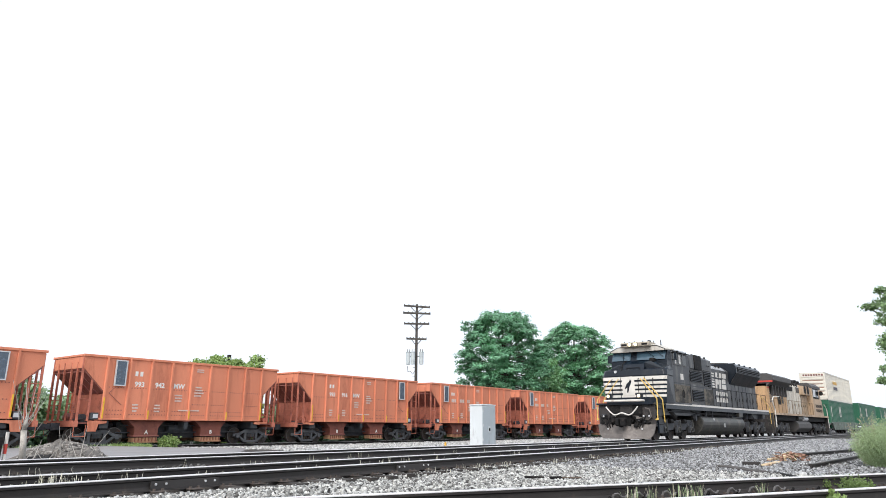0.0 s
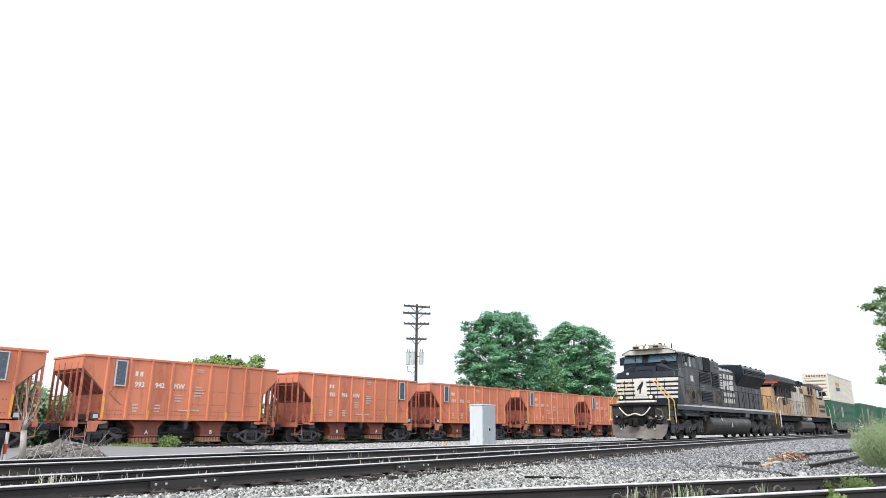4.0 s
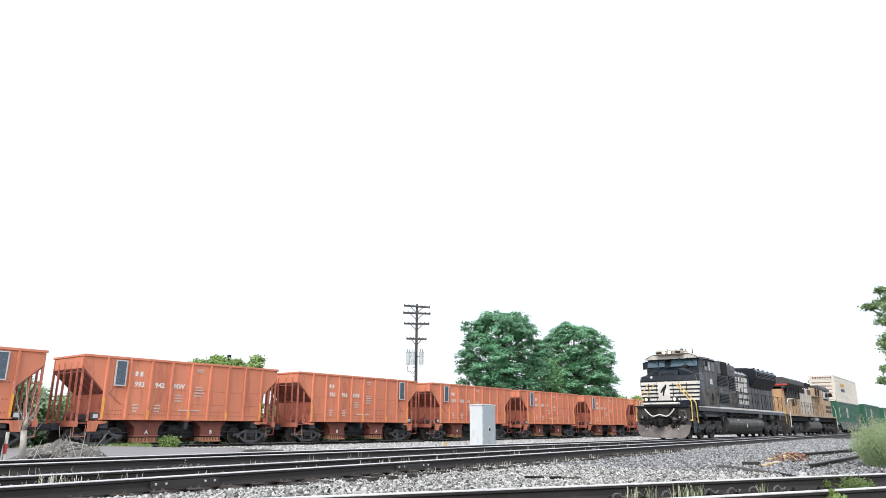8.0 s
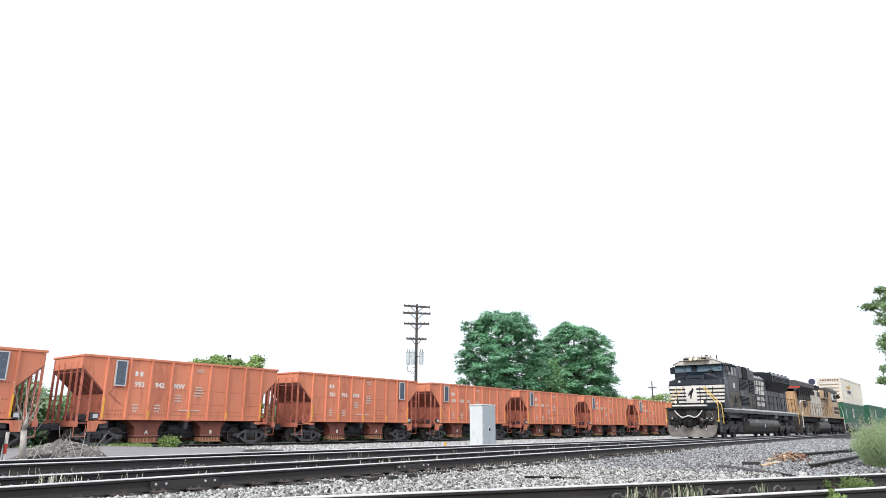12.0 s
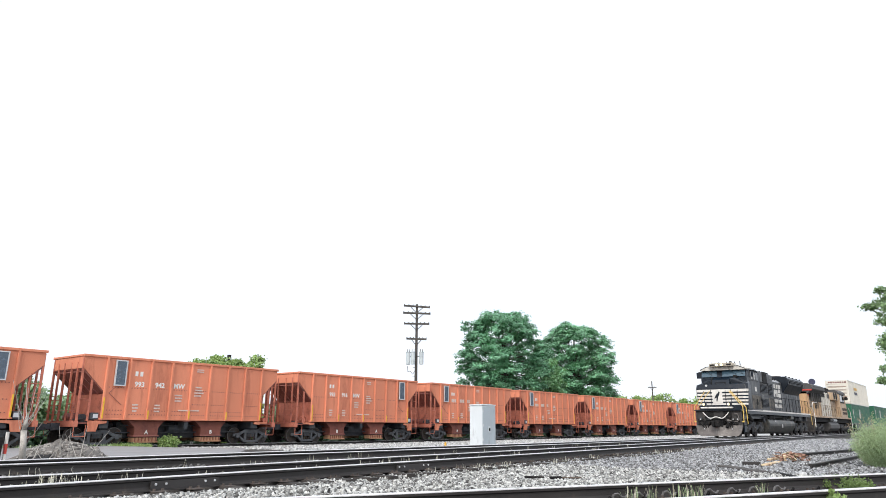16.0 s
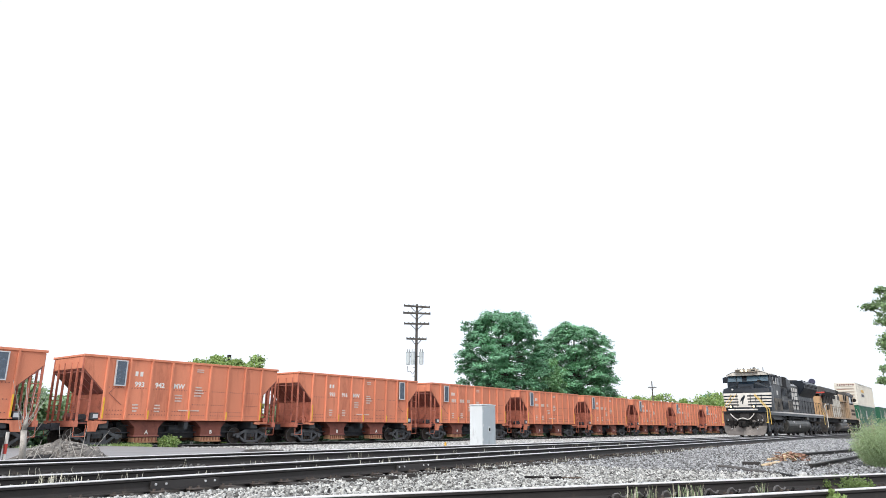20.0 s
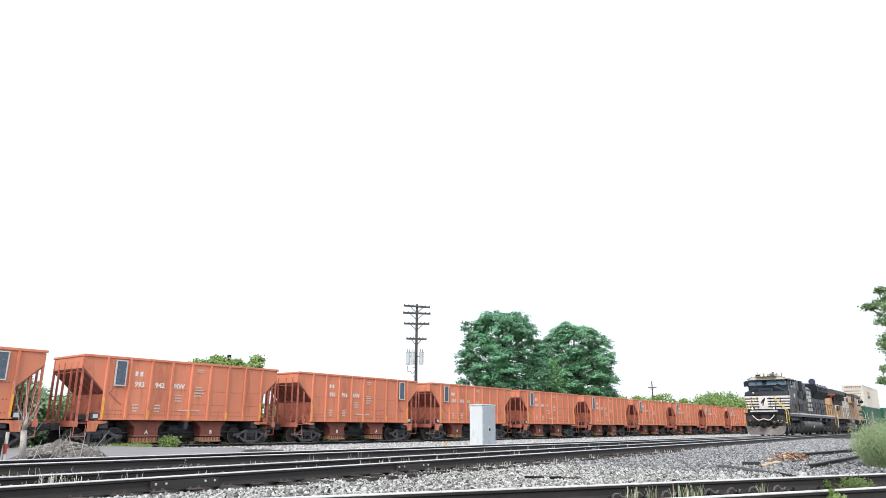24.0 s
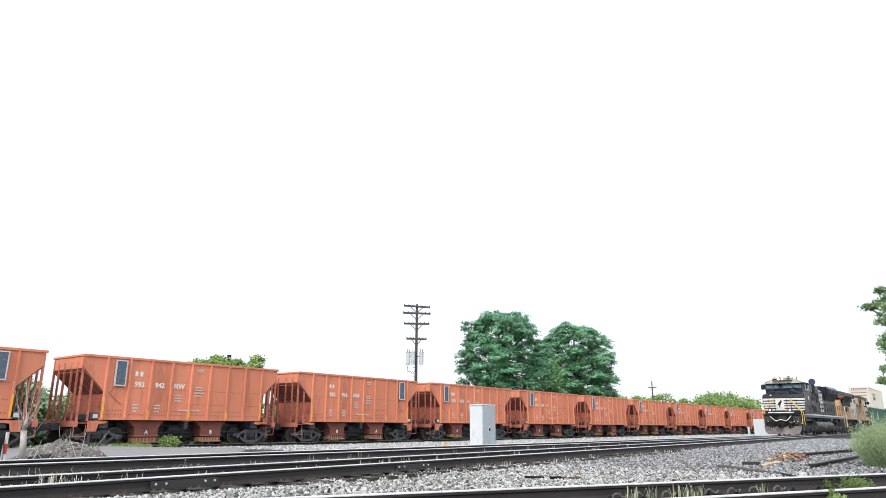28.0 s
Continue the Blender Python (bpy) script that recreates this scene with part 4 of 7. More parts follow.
        part("hood_box", Shape().box(5.45, 6.2, *sorted((sg * 1.46, sg * 1.54)), 3.74, 4.46), M_DULLBLACK, e, bevel=0.015)
        part("hood_box", Shape().box(6.35, 7.5, *sorted((sg * 1.46, sg * 1.56)), 3.72, 4.50), M_DARKSTEEL, e, bevel=0.015)
        part("hood_door", Shape().box(7.85, 9.42, *sorted((sg * 1.46, sg * 1.475)), 1.9, 2.75), M_DUSTYBLACK, e, bevel=0.008)
    for x in (5.8, 6.3, 7.2, 7.9, 8.6):
        part("roof_hatch", Shape().box(x, x + 0.42, -0.8, 0.8, 4.5, 4.58), M_DARKSTEEL, e, bevel=0.02)
    # engine hood
    part("engine_hood", Shape().prism([(-1.02, 1.8), (-1.02, 4.1), (-0.75, 4.32), (0.75, 4.32), (1.02, 4.1), (1.02, 1.8)], "x", 9.5, 20.6), M_DULLBLACK, e, bevel=0.02)
    for sg in (-1, 1):
        x = 9.65
        while x < 20.2:
            part("hood_door", Shape().box(x, x + 0.78, *sorted((sg * 1.02, sg * 1.04)), 1.95, 3.45), M_DULLBLACK, e, bevel=0.008)
            part("door_latch", Shape().box(x + 0.68, x + 0.72, *sorted((sg * 1.04, sg * 1.06)), 2.3, 2.5), M_DARKSTEEL, e)
            x += 0.86
        # large plain slanted marks and two rows of bars
        for k in range(6):
            z = 2.98 + k * 0.155
            part("side_mark", Shape().prism([(10.7 + 0.03 * k, z), (11.35, z), (11.35, z + 0.09), (10.72 + 0.03 * k, z + 0.09)], "y", *sorted((sg * 1.042, sg * 1.047))), M_LOCOWHITE, e, "plain white bar")
        for a, b, lean, z0, z1 in ((11.45, 11.8, 0.22, 2.95, 3.9), (11.82, 12.2, 0.0, 3.2, 3.65), (12.22, 12.58, 0.22, 2.95, 3.9), (12.9, 13.75, 0.1, 3.62, 3.9), (12.85, 13.6, 0.06, 3.29, 3.56), (12.8, 13.65, 0.05, 2.95, 3.23)):
            part("side_mark", Shape().prism([(a, z0), (b, z0), (b + lean, z1), (a + lean, z1)], "y", *sorted((sg * 1.042, sg * 1.047))), M_LOCOWHITE, e, "plain white slanted block")
        for k in range(8):
            for z0, z1 in ((2.55, 2.78), (2.16, 2.42)):
                x = 11.45 + k * 0.29 + (0.1 if k > 3 else 0)
                part("side_mark", Shape().box(x, x + 0.2, *sorted((sg * 1.042, sg * 1.047)), z0, z1), M_LOCOWHITE, e, "plain white bar")
    for sg in (-1, 1):
        part("hood_shoulder", Shape().prism([(sg * 1.03, 4.09), (sg * 0.76, 4.325), (sg * 0.76, 4.31), (sg * 1.03, 4.075)], "x", 9.55, 13.9), M_ROOFSHINE, e, "hood shoulder painted pale for dust and sky shine")
    part("exhaust_stack", Shape().box(11.6, 13.0, -0.35, 0.35, 4.3, 4.52), M_DARKSTEEL, e, bevel=0.03)
    part("dynamic_brake_roof", Shape().box(9.3, 11.3, -0.9, 0.9, 4.3, 4.42), M_UPGREY, e, bevel=0.03)
    rad = Shape()
    rad.prism([(-1.04, 3.30), (-1.56, 4.02), (-1.56, 4.44), (-1.35, 4.62), (1.35, 4.62), (1.56, 4.44), (1.56, 4.02), (1.04, 3.30)], "x", 14.4, 20.4)
    part("radiator_housing", rad, M_BLACK, e, "black flared radiator housing", bevel=0.03)
    for k in range(3):
        part("fan_cowl", Shape().disc((15.4 + k * 2.0, 0, 4.66), "z", 0.85, 0.1, 24), M_UPGREY, e)
    for sg in (-1, 1):
        louvre(e, 14.7, 20.2, sg * 1.565, 4.06, 4.40, 3, "radiator_screen")
    part("rear_hood", Shape().box(20.6, 21.2, -0.95, 0.95, 1.8, 3.9), M_BLACK, e, bevel=0.05)
    for sg in (-1, 1):
        handrail(e, 9.4, 21.6, sg * 1.47, 1.84, 2.86, 11, M_DARKSTEEL)
        part("rear_rail", Shape().path([(19.9, sg * 1.47, 2.88), (22.25, sg * 1.5, 2.05), (22.3, sg * 1.52, 0.9)], 0.02), M_HANDRAIL, e)
    # lifting lugs, grab irons and panel seams along the hoods
    for sg in (-1, 1):
        for x in (5.7, 6.8, 8.0, 9.0):
            part("lifting_lug", Shape().box(x, x + 0.1, *sorted((sg * 1.2, sg * 1.3)), 4.44, 4.58), M_DARKSTEEL, e)
        for x in (9.6, 10.8, 12.4, 13.1):
            part("lifting_lug", Shape().box(x, x + 0.1, *sorted((sg * 0.78, sg * 0.88)), 4.24, 4.4), M_DARKSTEEL, e)
        for x in (14.7, 15.9, 17.2, 18.6, 19.9):
            part("roof_bracket", Shape().box(x, x + 0.12, *sorted((sg * 1.3, sg * 1.42)), 4.58, 4.66), M_DARKSTEEL, e)
        for z in (2.9, 3.5, 4.05):
            part("grab_iron", Shape().path([(9.0, sg * 1.47, z), (9.0, sg * 1.53, z), (8.55, sg * 1.53, z), (8.55, sg * 1.47, z)], 0.012), M_DARKSTEEL, e)
        for x in (5.42, 7.7):
            part("panel_seam", Shape().box(x, x + 0.03, *sorted((sg * 1.46, sg * 1.468)), 1.9, 4.3), M_FRAME, e)
        part("panel_seam", Shape().box(2.8, 9.05, *sorted((sg * 1.462, sg * 1.469)), 2.8, 2.83), M_FRAME, e)
        part("cab_grab", Shape().rod((5.2, sg * 1.58, 2.0), (5.2, sg * 1.58, 3.4), 0.014), M_DARKSTEEL, e)
        part("cab_seam", Shape().box(2.9, 5.35, *sorted((sg * 1.542, sg * 1.547)), 2.84, 2.87), M_FRAME, e)
        part("sill_vent", Shape().box(9.6, 13.0, *sorted((sg * 1.02, sg * 1.05)), 3.5, 3.6), M_FRAME, e)
    part("top_deck", Shape().box(9.2, 13.2, -0.72, 0.72, 4.325, 4.345), M_UPGREY, e)
    # fuel tank, reservoirs, piping
    side = [(1.22, 1.26), (1.36, 1.20), (1.45, 1.08), (1.49, 0.94), (1.48, 0.78), (1.42, 0.62), (1.30, 0.42), (1.12, 0.27), (0.9, 0.21)]
    tk = Shape().prism([(-y, z) for y, z in reversed(side)] + side, "x", 7.2, 15.4)
    part("fuel_tank", tk, M_TANK, e, "dusty dark fuel tank", bevel=0.04)
    for sg in (-1, 1):
        part("air_reservoir", Shape().disc((10.0, sg * 1.2, 1.42), "x", 0.17, 4.2, 16), M_DARKSTEEL, e)
        part("pipe", Shape().path([(5.6, sg * 1.36, 1.5), (7.0, sg * 1.38, 1.38), (13.5, sg * 1.40, 1.38), (14.2, sg * 1.36, 1.55)], 0.035), M_DARKSTEEL, e)
        part("tank_box", Shape().box(14.3, 15.2, *sorted((sg * 1.3, sg * 1.49)), 1.3, 1.72), M_TANK, e, bevel=0.02)
        part("blower_duct", Shape().rod((2.6, sg * 1.05, 1.6), (3.6, sg * 1.1, 1.12), 0.2, 12), M_DARKSTEEL, e)
        part("blower_duct", Shape().rod((18.0, sg * 1.05, 1.6), (18.8, sg * 1.1, 1.12), 0.2, 12), M_DARKSTEEL, e)
    loco_truck(e, 3.75)
    for sg in (-1, 1):
        for x in (8.0, 9.1, 12.2, 13.0, 16.4, 17.6, 20.4):
            part("hanger_bracket", Shape().box(x, x + 0.06, *sorted((sg * 1.2, sg * 1.42)), 1.2, 1.58), M_FRAME, e)
        part("brake_pipe", Shape().path([(1.8, sg * 1.3, 1.42), (6.4, sg * 1.32, 1.46), (6.9, sg * 1.38, 1.3)], 0.03), M_FRAME, e)
        part("bell_crank", Shape().disc((6.4, sg * 1.3, 1.15), "y", 0.16, 0.12, 12), M_FRAME, e)
        part("tank_cap", Shape().disc((9.2, sg * 1.42, 1.08), "y", 0.09, 0.08, 10), M_ALU, e)
        part("sight_glass", Shape().box(11.0, 11.12, *sorted((sg * 1.47, sg * 1.50)), 0.66, 0.9), M_ALU, e)
    loco_truck(e, 19.0)
    part("rear_coupler", Shape().box(22.0, 22.7, -0.16, 0.16, 0.74, 1.04), M_DARKSTEEL, e, bevel=0.03)
    return e


def engine_face(e):
    """Nose, windshield, brow and corner rails of the leading engine."""
    def plan(z, front, w, back_w, cut=0.12):
        return [(front + cut, -w, z), (front, -w + cut, z), (front, w - cut, z), (front + cut, w, z), (2.76, back_w, z), (2.76, -back_w, z)]

    half = lambda z: 1.60 + 0.10 * (z - 1.8)
    part("nose", Shape().loft([plan(1.8, 1.32, half(1.8), 1.55), plan(3.2, 1.32, half(3.2), 1.57)]), M_BLACK, e, bevel=0.03)
    for z0, z1 in ((2.99, 3.16), (2.76, 2.89), (2.55, 2.67), (2.34, 2.46), (2.12, 2.24)):
        rings = []
        for z in (z0, z1):
            w = half(z)
            rings.append([(1.432, -w - 0.009, z), (1.309, -w + 0.116, z), (1.309, w - 0.116, z), (1.432, w + 0.009, z), (1.436, w + 0.004, z), (1.3165, w - 0.116, z), (1.3165, -w + 0.116, z), (1.436, -w - 0.004, z)])
        part("nose_stripe", Shape().loft(rings), M_LOCOWHITE, e, "white stripe")
    part("nose_emblem", Shape().prism([(-0.06, 2.22), (0.60, 2.22), (0.62, 2.95), (0.5, 3.14), (0.06, 3.18), (-0.05, 3.0)], "x", 1.297, 1.3075), M_LOCOWHITE, e, "plain white emblem patch")
    part("emblem_mark", Shape().prism([(0.30, 2.36), (0.36, 2.36), (0.34, 2.62), (0.46, 2.52), (0.48, 2.58), (0.36, 2.80), (0.22, 2.92), (0.18, 3.02), (0.10, 2.96), (0.14, 2.80), (0.22, 2.66)], "x", 1.286, 1.295), M_BLACK, e, "plain dark mark")
    for y in (0.70, -0.62):
        part("nose_door_seam", Shape().box(1.299, 1.307, y - 0.015, y + 0.015, 1.95, 3.15), M_BLACK, e)
    for y in (1.15, -0.28, -1.05):
        part("nose_grab", Shape().path([(1.31, y, 2.2), (1.24, y, 2.24), (1.24, y, 3.02), (1.31, y, 3.06)], 0.018), M_DARKSTEEL, e)
    # upper nose: low shoulders, a raised middle with the door frame, a slanted cover beside it
    part("nose_top", Shape().loft([plan(3.2, 1.33, 1.735, 1.57), plan(3.5, 1.42, 1.70, 1.57, 0.16), plan(3.66, 1.95, 1.50, 1.55, 0.3)]), M_BLACK, e, bevel=0.02)
    part("nose_crown", Shape().prism([(1.38, 3.2), (1.50, 3.62), (1.62, 3.82), (2.12, 4.03), (2.7, 4.03), (2.7, 3.2)], "y", -0.54, 0.64), M_BLACK, e, bevel=0.03)
    part("nose_rib", Shape().path([(1.36, 0.645, 3.2), (1.48, 0.645, 3.64), (1.60, 0.645, 3.84), (2.1, 0.645, 4.06)], 0.022), M_DARKSTEEL, e)
    for y0, y1, z in ((-0.545, -1.56, 4.0), (0.66, 1.52, 3.86)):
        part("nose_cover", Shape().loft([[(1.68, y0, 3.4), (1.60, y0, z - 0.1), (1.62, (y0 * 0.7 + y1 * 0.3), z - 0.06), (1.60, y1, 3.52), (1.60, y1, 3.4)], [(2.6, y0, 3.4), (2.25, y0, z + 0.03), (2.25, (y0 * 0.7 + y1 * 0.3), z + 0.03), (2.45, y1, 3.74), (2.6, y1, 3.4)]]), M_SHEEN, e, "glossy slanted nose cover", bevel=0.02)
    part("nose_hatch", Shape().path([(1.47, 0.38, 3.62), (1.44, 0.38, 3.45), (1.44, -0.3, 3.45), (1.47, -0.3, 3.62), (1.47, 0.38, 3.62)], 0.016), M_DARKSTEEL, e)
    part("nose_lamp", Shape().disc((1.40, 0.98, 3.44), "x", 0.075, 0.1, 10), M_ALU, e)
    part("nose_vent", Shape().box(1.74, 2.1, -0.98, -0.74, 3.92, 4.12), M_DARKSTEEL, e, bevel=0.04)
    # windshield and brow
    part("windshield_frame", Shape().prism([(2.15, 3.62), (2.15, 4.0), (2.39, 4.55), (2.82, 4.55), (2.82, 3.62)], "y", -1.52, 1.52), M_BLACK, e)
    for y0, y1 in ((0.84, 1.46), (0.43, 0.80), (-1.44, 0.08)):
        part("windshield", Shape().prism([(2.11, 4.06), (2.305, 4.52), (2.355, 4.52), (2.16, 4.06)], "y", y0, y1), M_GLASS, e, "blue-grey glass pane")
    for y in (1.0, 0.3, -0.62, -1.1):
        part("wiper", Shape().rod((2.02, y + 0.12, 4.52), (2.13, y - 0.24, 4.2), 0.013), M_DARKSTEEL, e)
    ring = lambda x, k, dz: [(x, sy * a * k, z + dz) for sy in (1,) for a, z in ((1.5, 4.49), (1.52, 4.56), (1.08, 4.75), (0.8, 4.84))] + [(x, -a * k, z + dz) for a, z in ((0.8, 4.84), (1.08, 4.75), (1.52, 4.56), (1.5, 4.49))]
    part("brow", Shape().loft([ring(2.05, 0.99, 0), ring(2.4, 1.02, 0.035), ring(3.2, 1.05, 0.07)]), M_BROW, e, "white brow over the windshield", bevel=0.02)
    part("brow_edge", Shape().path([(2.04, 1.49, 4.48), (2.04, 1.51, 4.57), (2.04, 1.07, 4.765), (2.04, -1.07, 4.765), (2.04, -1.51, 4.57), (2.04, -1.49, 4.48)], 0.016), M_DARKSTEEL, e)
    box = part("headlamp_box", Shape().box(1.74, 2.7, -0.81, 0.78, 4.73, 4.97), M_LAMPBOX, e, "stained tan headlamp box", bevel=0.04)
    for y in (-0.07, 0.25):
        part("lamp_rim", Shape().disc((1.735, y, 4.85), "x", 0.125, 0.03, 18), M_DARKSTEEL, box)
        part("headlamp", Shape().disc((1.72, y, 4.85), "x", 0.10, 0.04, 18), M_LAMP, box, "lit headlamp")
    for y in (-0.55, 0.56):
        part("number_board", Shape().box(1.73, 1.739, y - 0.15, y + 0.15, 4.80, 4.90), M_DARKSTEEL, box)
    for x, y, h in ((1.9, 0.6, 0.07), (2.2, -0.3, 0.1), (2.5, 0.3, 0.14), (2.7, -0.7, 0.12), (2.9, -1.0, 0.16)):
        part("roof_fitting", Shape().rod((x, y, 4.8), (x, y, 4.98 + h), 0.035, 8, 0.02), M_DARKSTEEL, e)
    part("bell", Shape().rod((2.95, -0.35, 4.9), (2.95, -0.35, 5.16), 0.17, 12, 0.08), M_DARKSTEEL, e)
    # yellow corner rails
    for sg in (-1, 1):
        part("corner_rail", Shape().path([(0.3, sg * 0.79, 2.97), (0.3, sg * 1.56, 1.99), (0.2, sg * 1.57, 1.05), (0.2, sg * 1.42, 1.0), (0.2, sg * 0.9, 1.02)], 0.026 if sg < 0 else 0.02, 8), M_HANDRAIL, e, "yellow corner handrail")
        part("corner_rail", Shape().path([(1.0, sg * 0.66, 3.06), (1.0, sg * 1.57, 1.96), (1.05, sg * 1.59, 0.88)], 0.026 if sg < 0 else 0.02, 8), M_HANDRAIL, e, "yellow corner handrail")
        part("rail_foot", Shape().box(0.17, 0.24, *sorted((sg * 1.5, sg * 1.6)), 0.98, 1.06), M_HANDRAIL, e)


def yellow_engine():
    """Second engine, running cab last; its x = 0 is its radiator end."""
    e = thing("yellow_locomotive", "faded yellow and grey diesel locomotive with a red stripe", "locomotive")
    part("underframe", Shape().box(0.6, 22.4, -1.2, 1.2, 1.2, 1.72), M_DARKSTEEL, e)
    for sg in (-1, 1):
        part("walkway", Shape().box(0.5, 22.6, *sorted((sg * 0.95, sg * 1.5)), 1.6, 1.7), M_UPGREY, e)
        part("sill_stripe", Shape().box(0.5, 22.6, *sorted((sg * 1.503, sg * 1.512)), 1.6, 1.75), M_UPYELLOW, e)
    part("radiator_cab", Shape().box(1.0, 7.2, -1.1, 1.1, 1.7, 3.85), M_UPORANGE, e, bevel=0.03)
    part("radiator_roof", Shape().prism([(-1.12, 3.62), (-1.58, 4.05), (-1.58, 4.38), (-1.2, 4.55), (1.2, 4.55), (1.58, 4.38), (1.58, 4.05), (1.12, 3.62)], "x", 1.0, 7.3), M_UPGREY, e, "dark grey overhanging radiator roof", bevel=0.02)
    part("roof_stripe", Shape().box(0.965, 0.998, -1.56, 1.56, 3.90, 4.02), M_RED, e, "red stripe")
    for sg in (-1, 1):
        part("roof_stripe", Shape().box(1.0, 4.6, *sorted((sg * 1.104, sg * 1.112)), 3.5, 3.58), M_RED, e)
        louvre(e, 1.4, 2.6, sg * 1.104, 2.5, 3.3, 7, material=M_UPYELLOW)
        # Solid dark wedge in place of the shade below the overhang.
        part("radiator_intake", Shape().prism([(sg * 1.105, 3.02), (sg * 1.115, 3.02), (sg * 1.30, 3.72), (sg * 1.105, 3.72)], "x", 1.7, 6.7), M_DARKSTEEL, e, "dark wedge for the shaded cavity under the radiator roof")
        for k in range(6):
            part("intake_strut", Shape().prism([(1.9 + k * 0.88, 3.0), (2.02 + k * 0.88, 3.0), (2.02 + k * 0.88, 3.74), (1.9 + k * 0.88, 3.74)], "y", *sorted((sg * 1.11, sg * 1.32))), M_UPGREY, e)
        part("side_screen", Shape().box(5.3, 5.9, *sorted((sg * 1.104, sg * 1.12)), 2.5, 3.45), M_UPGREY, e)
    part("engine_hood", Shape().prism([(-1.08, 1.7), (-1.08, 4.0), (-0.8, 4.28), (0.8, 4.28), (1.08, 4.0), (1.08, 1.7)], "x", 7.2, 12.6), M_UPFADED, e, "bleached pale hood", bevel=0.02)
    part("rear_hood", Shape().prism([(-1.08, 1.7), (-1.08, 4.0), (-0.8, 4.28), (0.8, 4.28), (1.08, 4.0), (1.08, 1.7)], "x", 12.6, 15.8), M_UPYELLOW, e, "yellow-brown stained hood", bevel=0.02)
    part("hood_roof", Shape().box(7.25, 15.7, -0.78, 0.78, 4.27, 4.36), M_UPGREY, e)
    part("exhaust_stack", Shape().box(10.4, 11.2, -0.3, 0.3, 4.3, 4.62), M_DARKSTEEL, e)
    for sg in (-1, 1):
        x = 7.4
        while x < 15.2:
            part("hood_door", Shape().box(x, x + 0.8, *sorted((sg * 1.08, sg * 1.1)), 1.9, 3.5), M_UPFADED if x < 12 else M_UPYELLOW, e, bevel=0.008)
            part("door_latch", Shape().box(x + 0.7, x + 0.74, *sorted((sg * 1.1, sg * 1.12)), 2.4, 2.6), M_DARKSTEEL, e)
            x += 0.88
        part("brake_grid", Shape().box(12.5, 15.4, *sorted((sg * 1.05, sg * 1.42)), 3.4, 4.15), M_UPYELLOW, e, bevel=0.03)
        part("inertial_vent", Shape().box(7.4, 9.6, *sorted((sg * 1.08, sg * 1.13)), 3.58, 3.95), M_DARKSTEEL, e, bevel=0.01)
        part("hood_stain_panel", Shape().box(11.2, 12.3, *sorted((sg * 1.08, sg * 1.12)), 3.55, 3.98), M_UPGREY, e, bevel=0.01)
        part("cab_door", Shape().box(15.95, 16.6, *sorted((sg * 1.5, sg * 1.52)), 1.8, 3.2), M_UPYELLOW, e, bevel=0.01)
        part("mirror", Shape().disc((19.2, sg * 1.66, 3.75), "x", 0.2, 0.05, 14), M_DARKSTEEL, e)
        for k in range(2):
            part("blower_port", Shape().disc((13.2 + k * 1.3, sg * 1.43, 3.85), "y", 0.36, 0.06, 20), M_DARKSTEEL, e)
        handrail(e, 1.2, 15.6, sg * 1.46, 1.72, 2.75, 13, M_RAILPAINT)
        part("corner_rail", Shape().path([(2.9, sg * 1.47, 2.92), (1.0, sg * 1.48, 2.86), (0.45, sg * 1.5, 2.62), (0.62, sg * 1.5, 2.3), (0.95, sg * 1.51, 1.95), (0.85, sg * 1.52, 0.7)], 0.038), M_LOCOWHITE, e, "white end handrail")
        part("stair_rail", Shape().path([(0.5, sg * 0.9, 2.75), (0.45, sg * 1.3, 2.3), (0.45, sg * 1.46, 1.8), (0.45, sg * 1.48, 0.6)], 0.018), M_RAILPAINT, e)
    cab = part("cab", Shape().prism([(-1.5, 1.7), (-1.5, 4.3), (-1.2, 4.55), (1.2, 4.55), (1.5, 4.3), (1.5, 1.7)], "x", 15.8, 19.6), M_UPYELLOW, e, bevel=0.03)
    part("cab_roof", Shape().prism([(-1.52, 4.3), (-1.2, 4.57), (1.2, 4.57), (1.52, 4.3), (1.52, 4.1), (-1.52, 4.1)], "x", 15.75, 19.9), M_UPGREY, cab)
    for sg in (-1, 1):
        for a, b in ((16.3, 17.4), (17.6, 18.7)):
            # First pane is pale metal: its sky reflection is painted in.
            part("window", Shape().box(a, b, *sorted((sg * 1.503, sg * 1.515)), 3.35, 4.0), M_ALU if a < 17 else M_SIDEGLASS, cab, "pane painted pale as a reflection" if a < 17 else "dark pane")
            part("window_trim", Shape().box(a - 0.14, b + 0.14, *sorted((sg * 1.498, sg * 1.508)), 3.2, 4.1), M_DARKSTEEL, cab, "black window surround")
        part("stair_rail", Shape().path([(21.2, sg * 1.48, 2.8), (22.3, sg * 1.48, 2.4), (22.4, sg * 1.5, 0.6)], 0.03), M_LOCOWHITE, e)
    for sg in (-1, 1):
        for x in (9.9, 10.9, 11.9):
            part("hood_port", Shape().disc((x, sg * 1.0, 4.12), "y", 0.2, 0.12, 14), M_DARKSTEEL, e)
        part("hood_streak", Shape().box(12.9, 13.0, *sorted((sg * 1.107, sg * 1.111)), 2.0, 3.9), M_UPGREY, e, "grey exhaust stain strip")
    part("nose", Shape().loft([[(19.6, -1.45, 1.7), (19.6, 1.45, 1.7), (19.6, 1.45, 3.5), (19.6, -1.45, 3.5)], [(21.3, -1.35, 1.7), (21.3, 1.35, 1.7), (21.3, 1.3, 3.1), (21.3, -1.3, 3.1)]]), M_UPYELLOW, e, bevel=0.05)
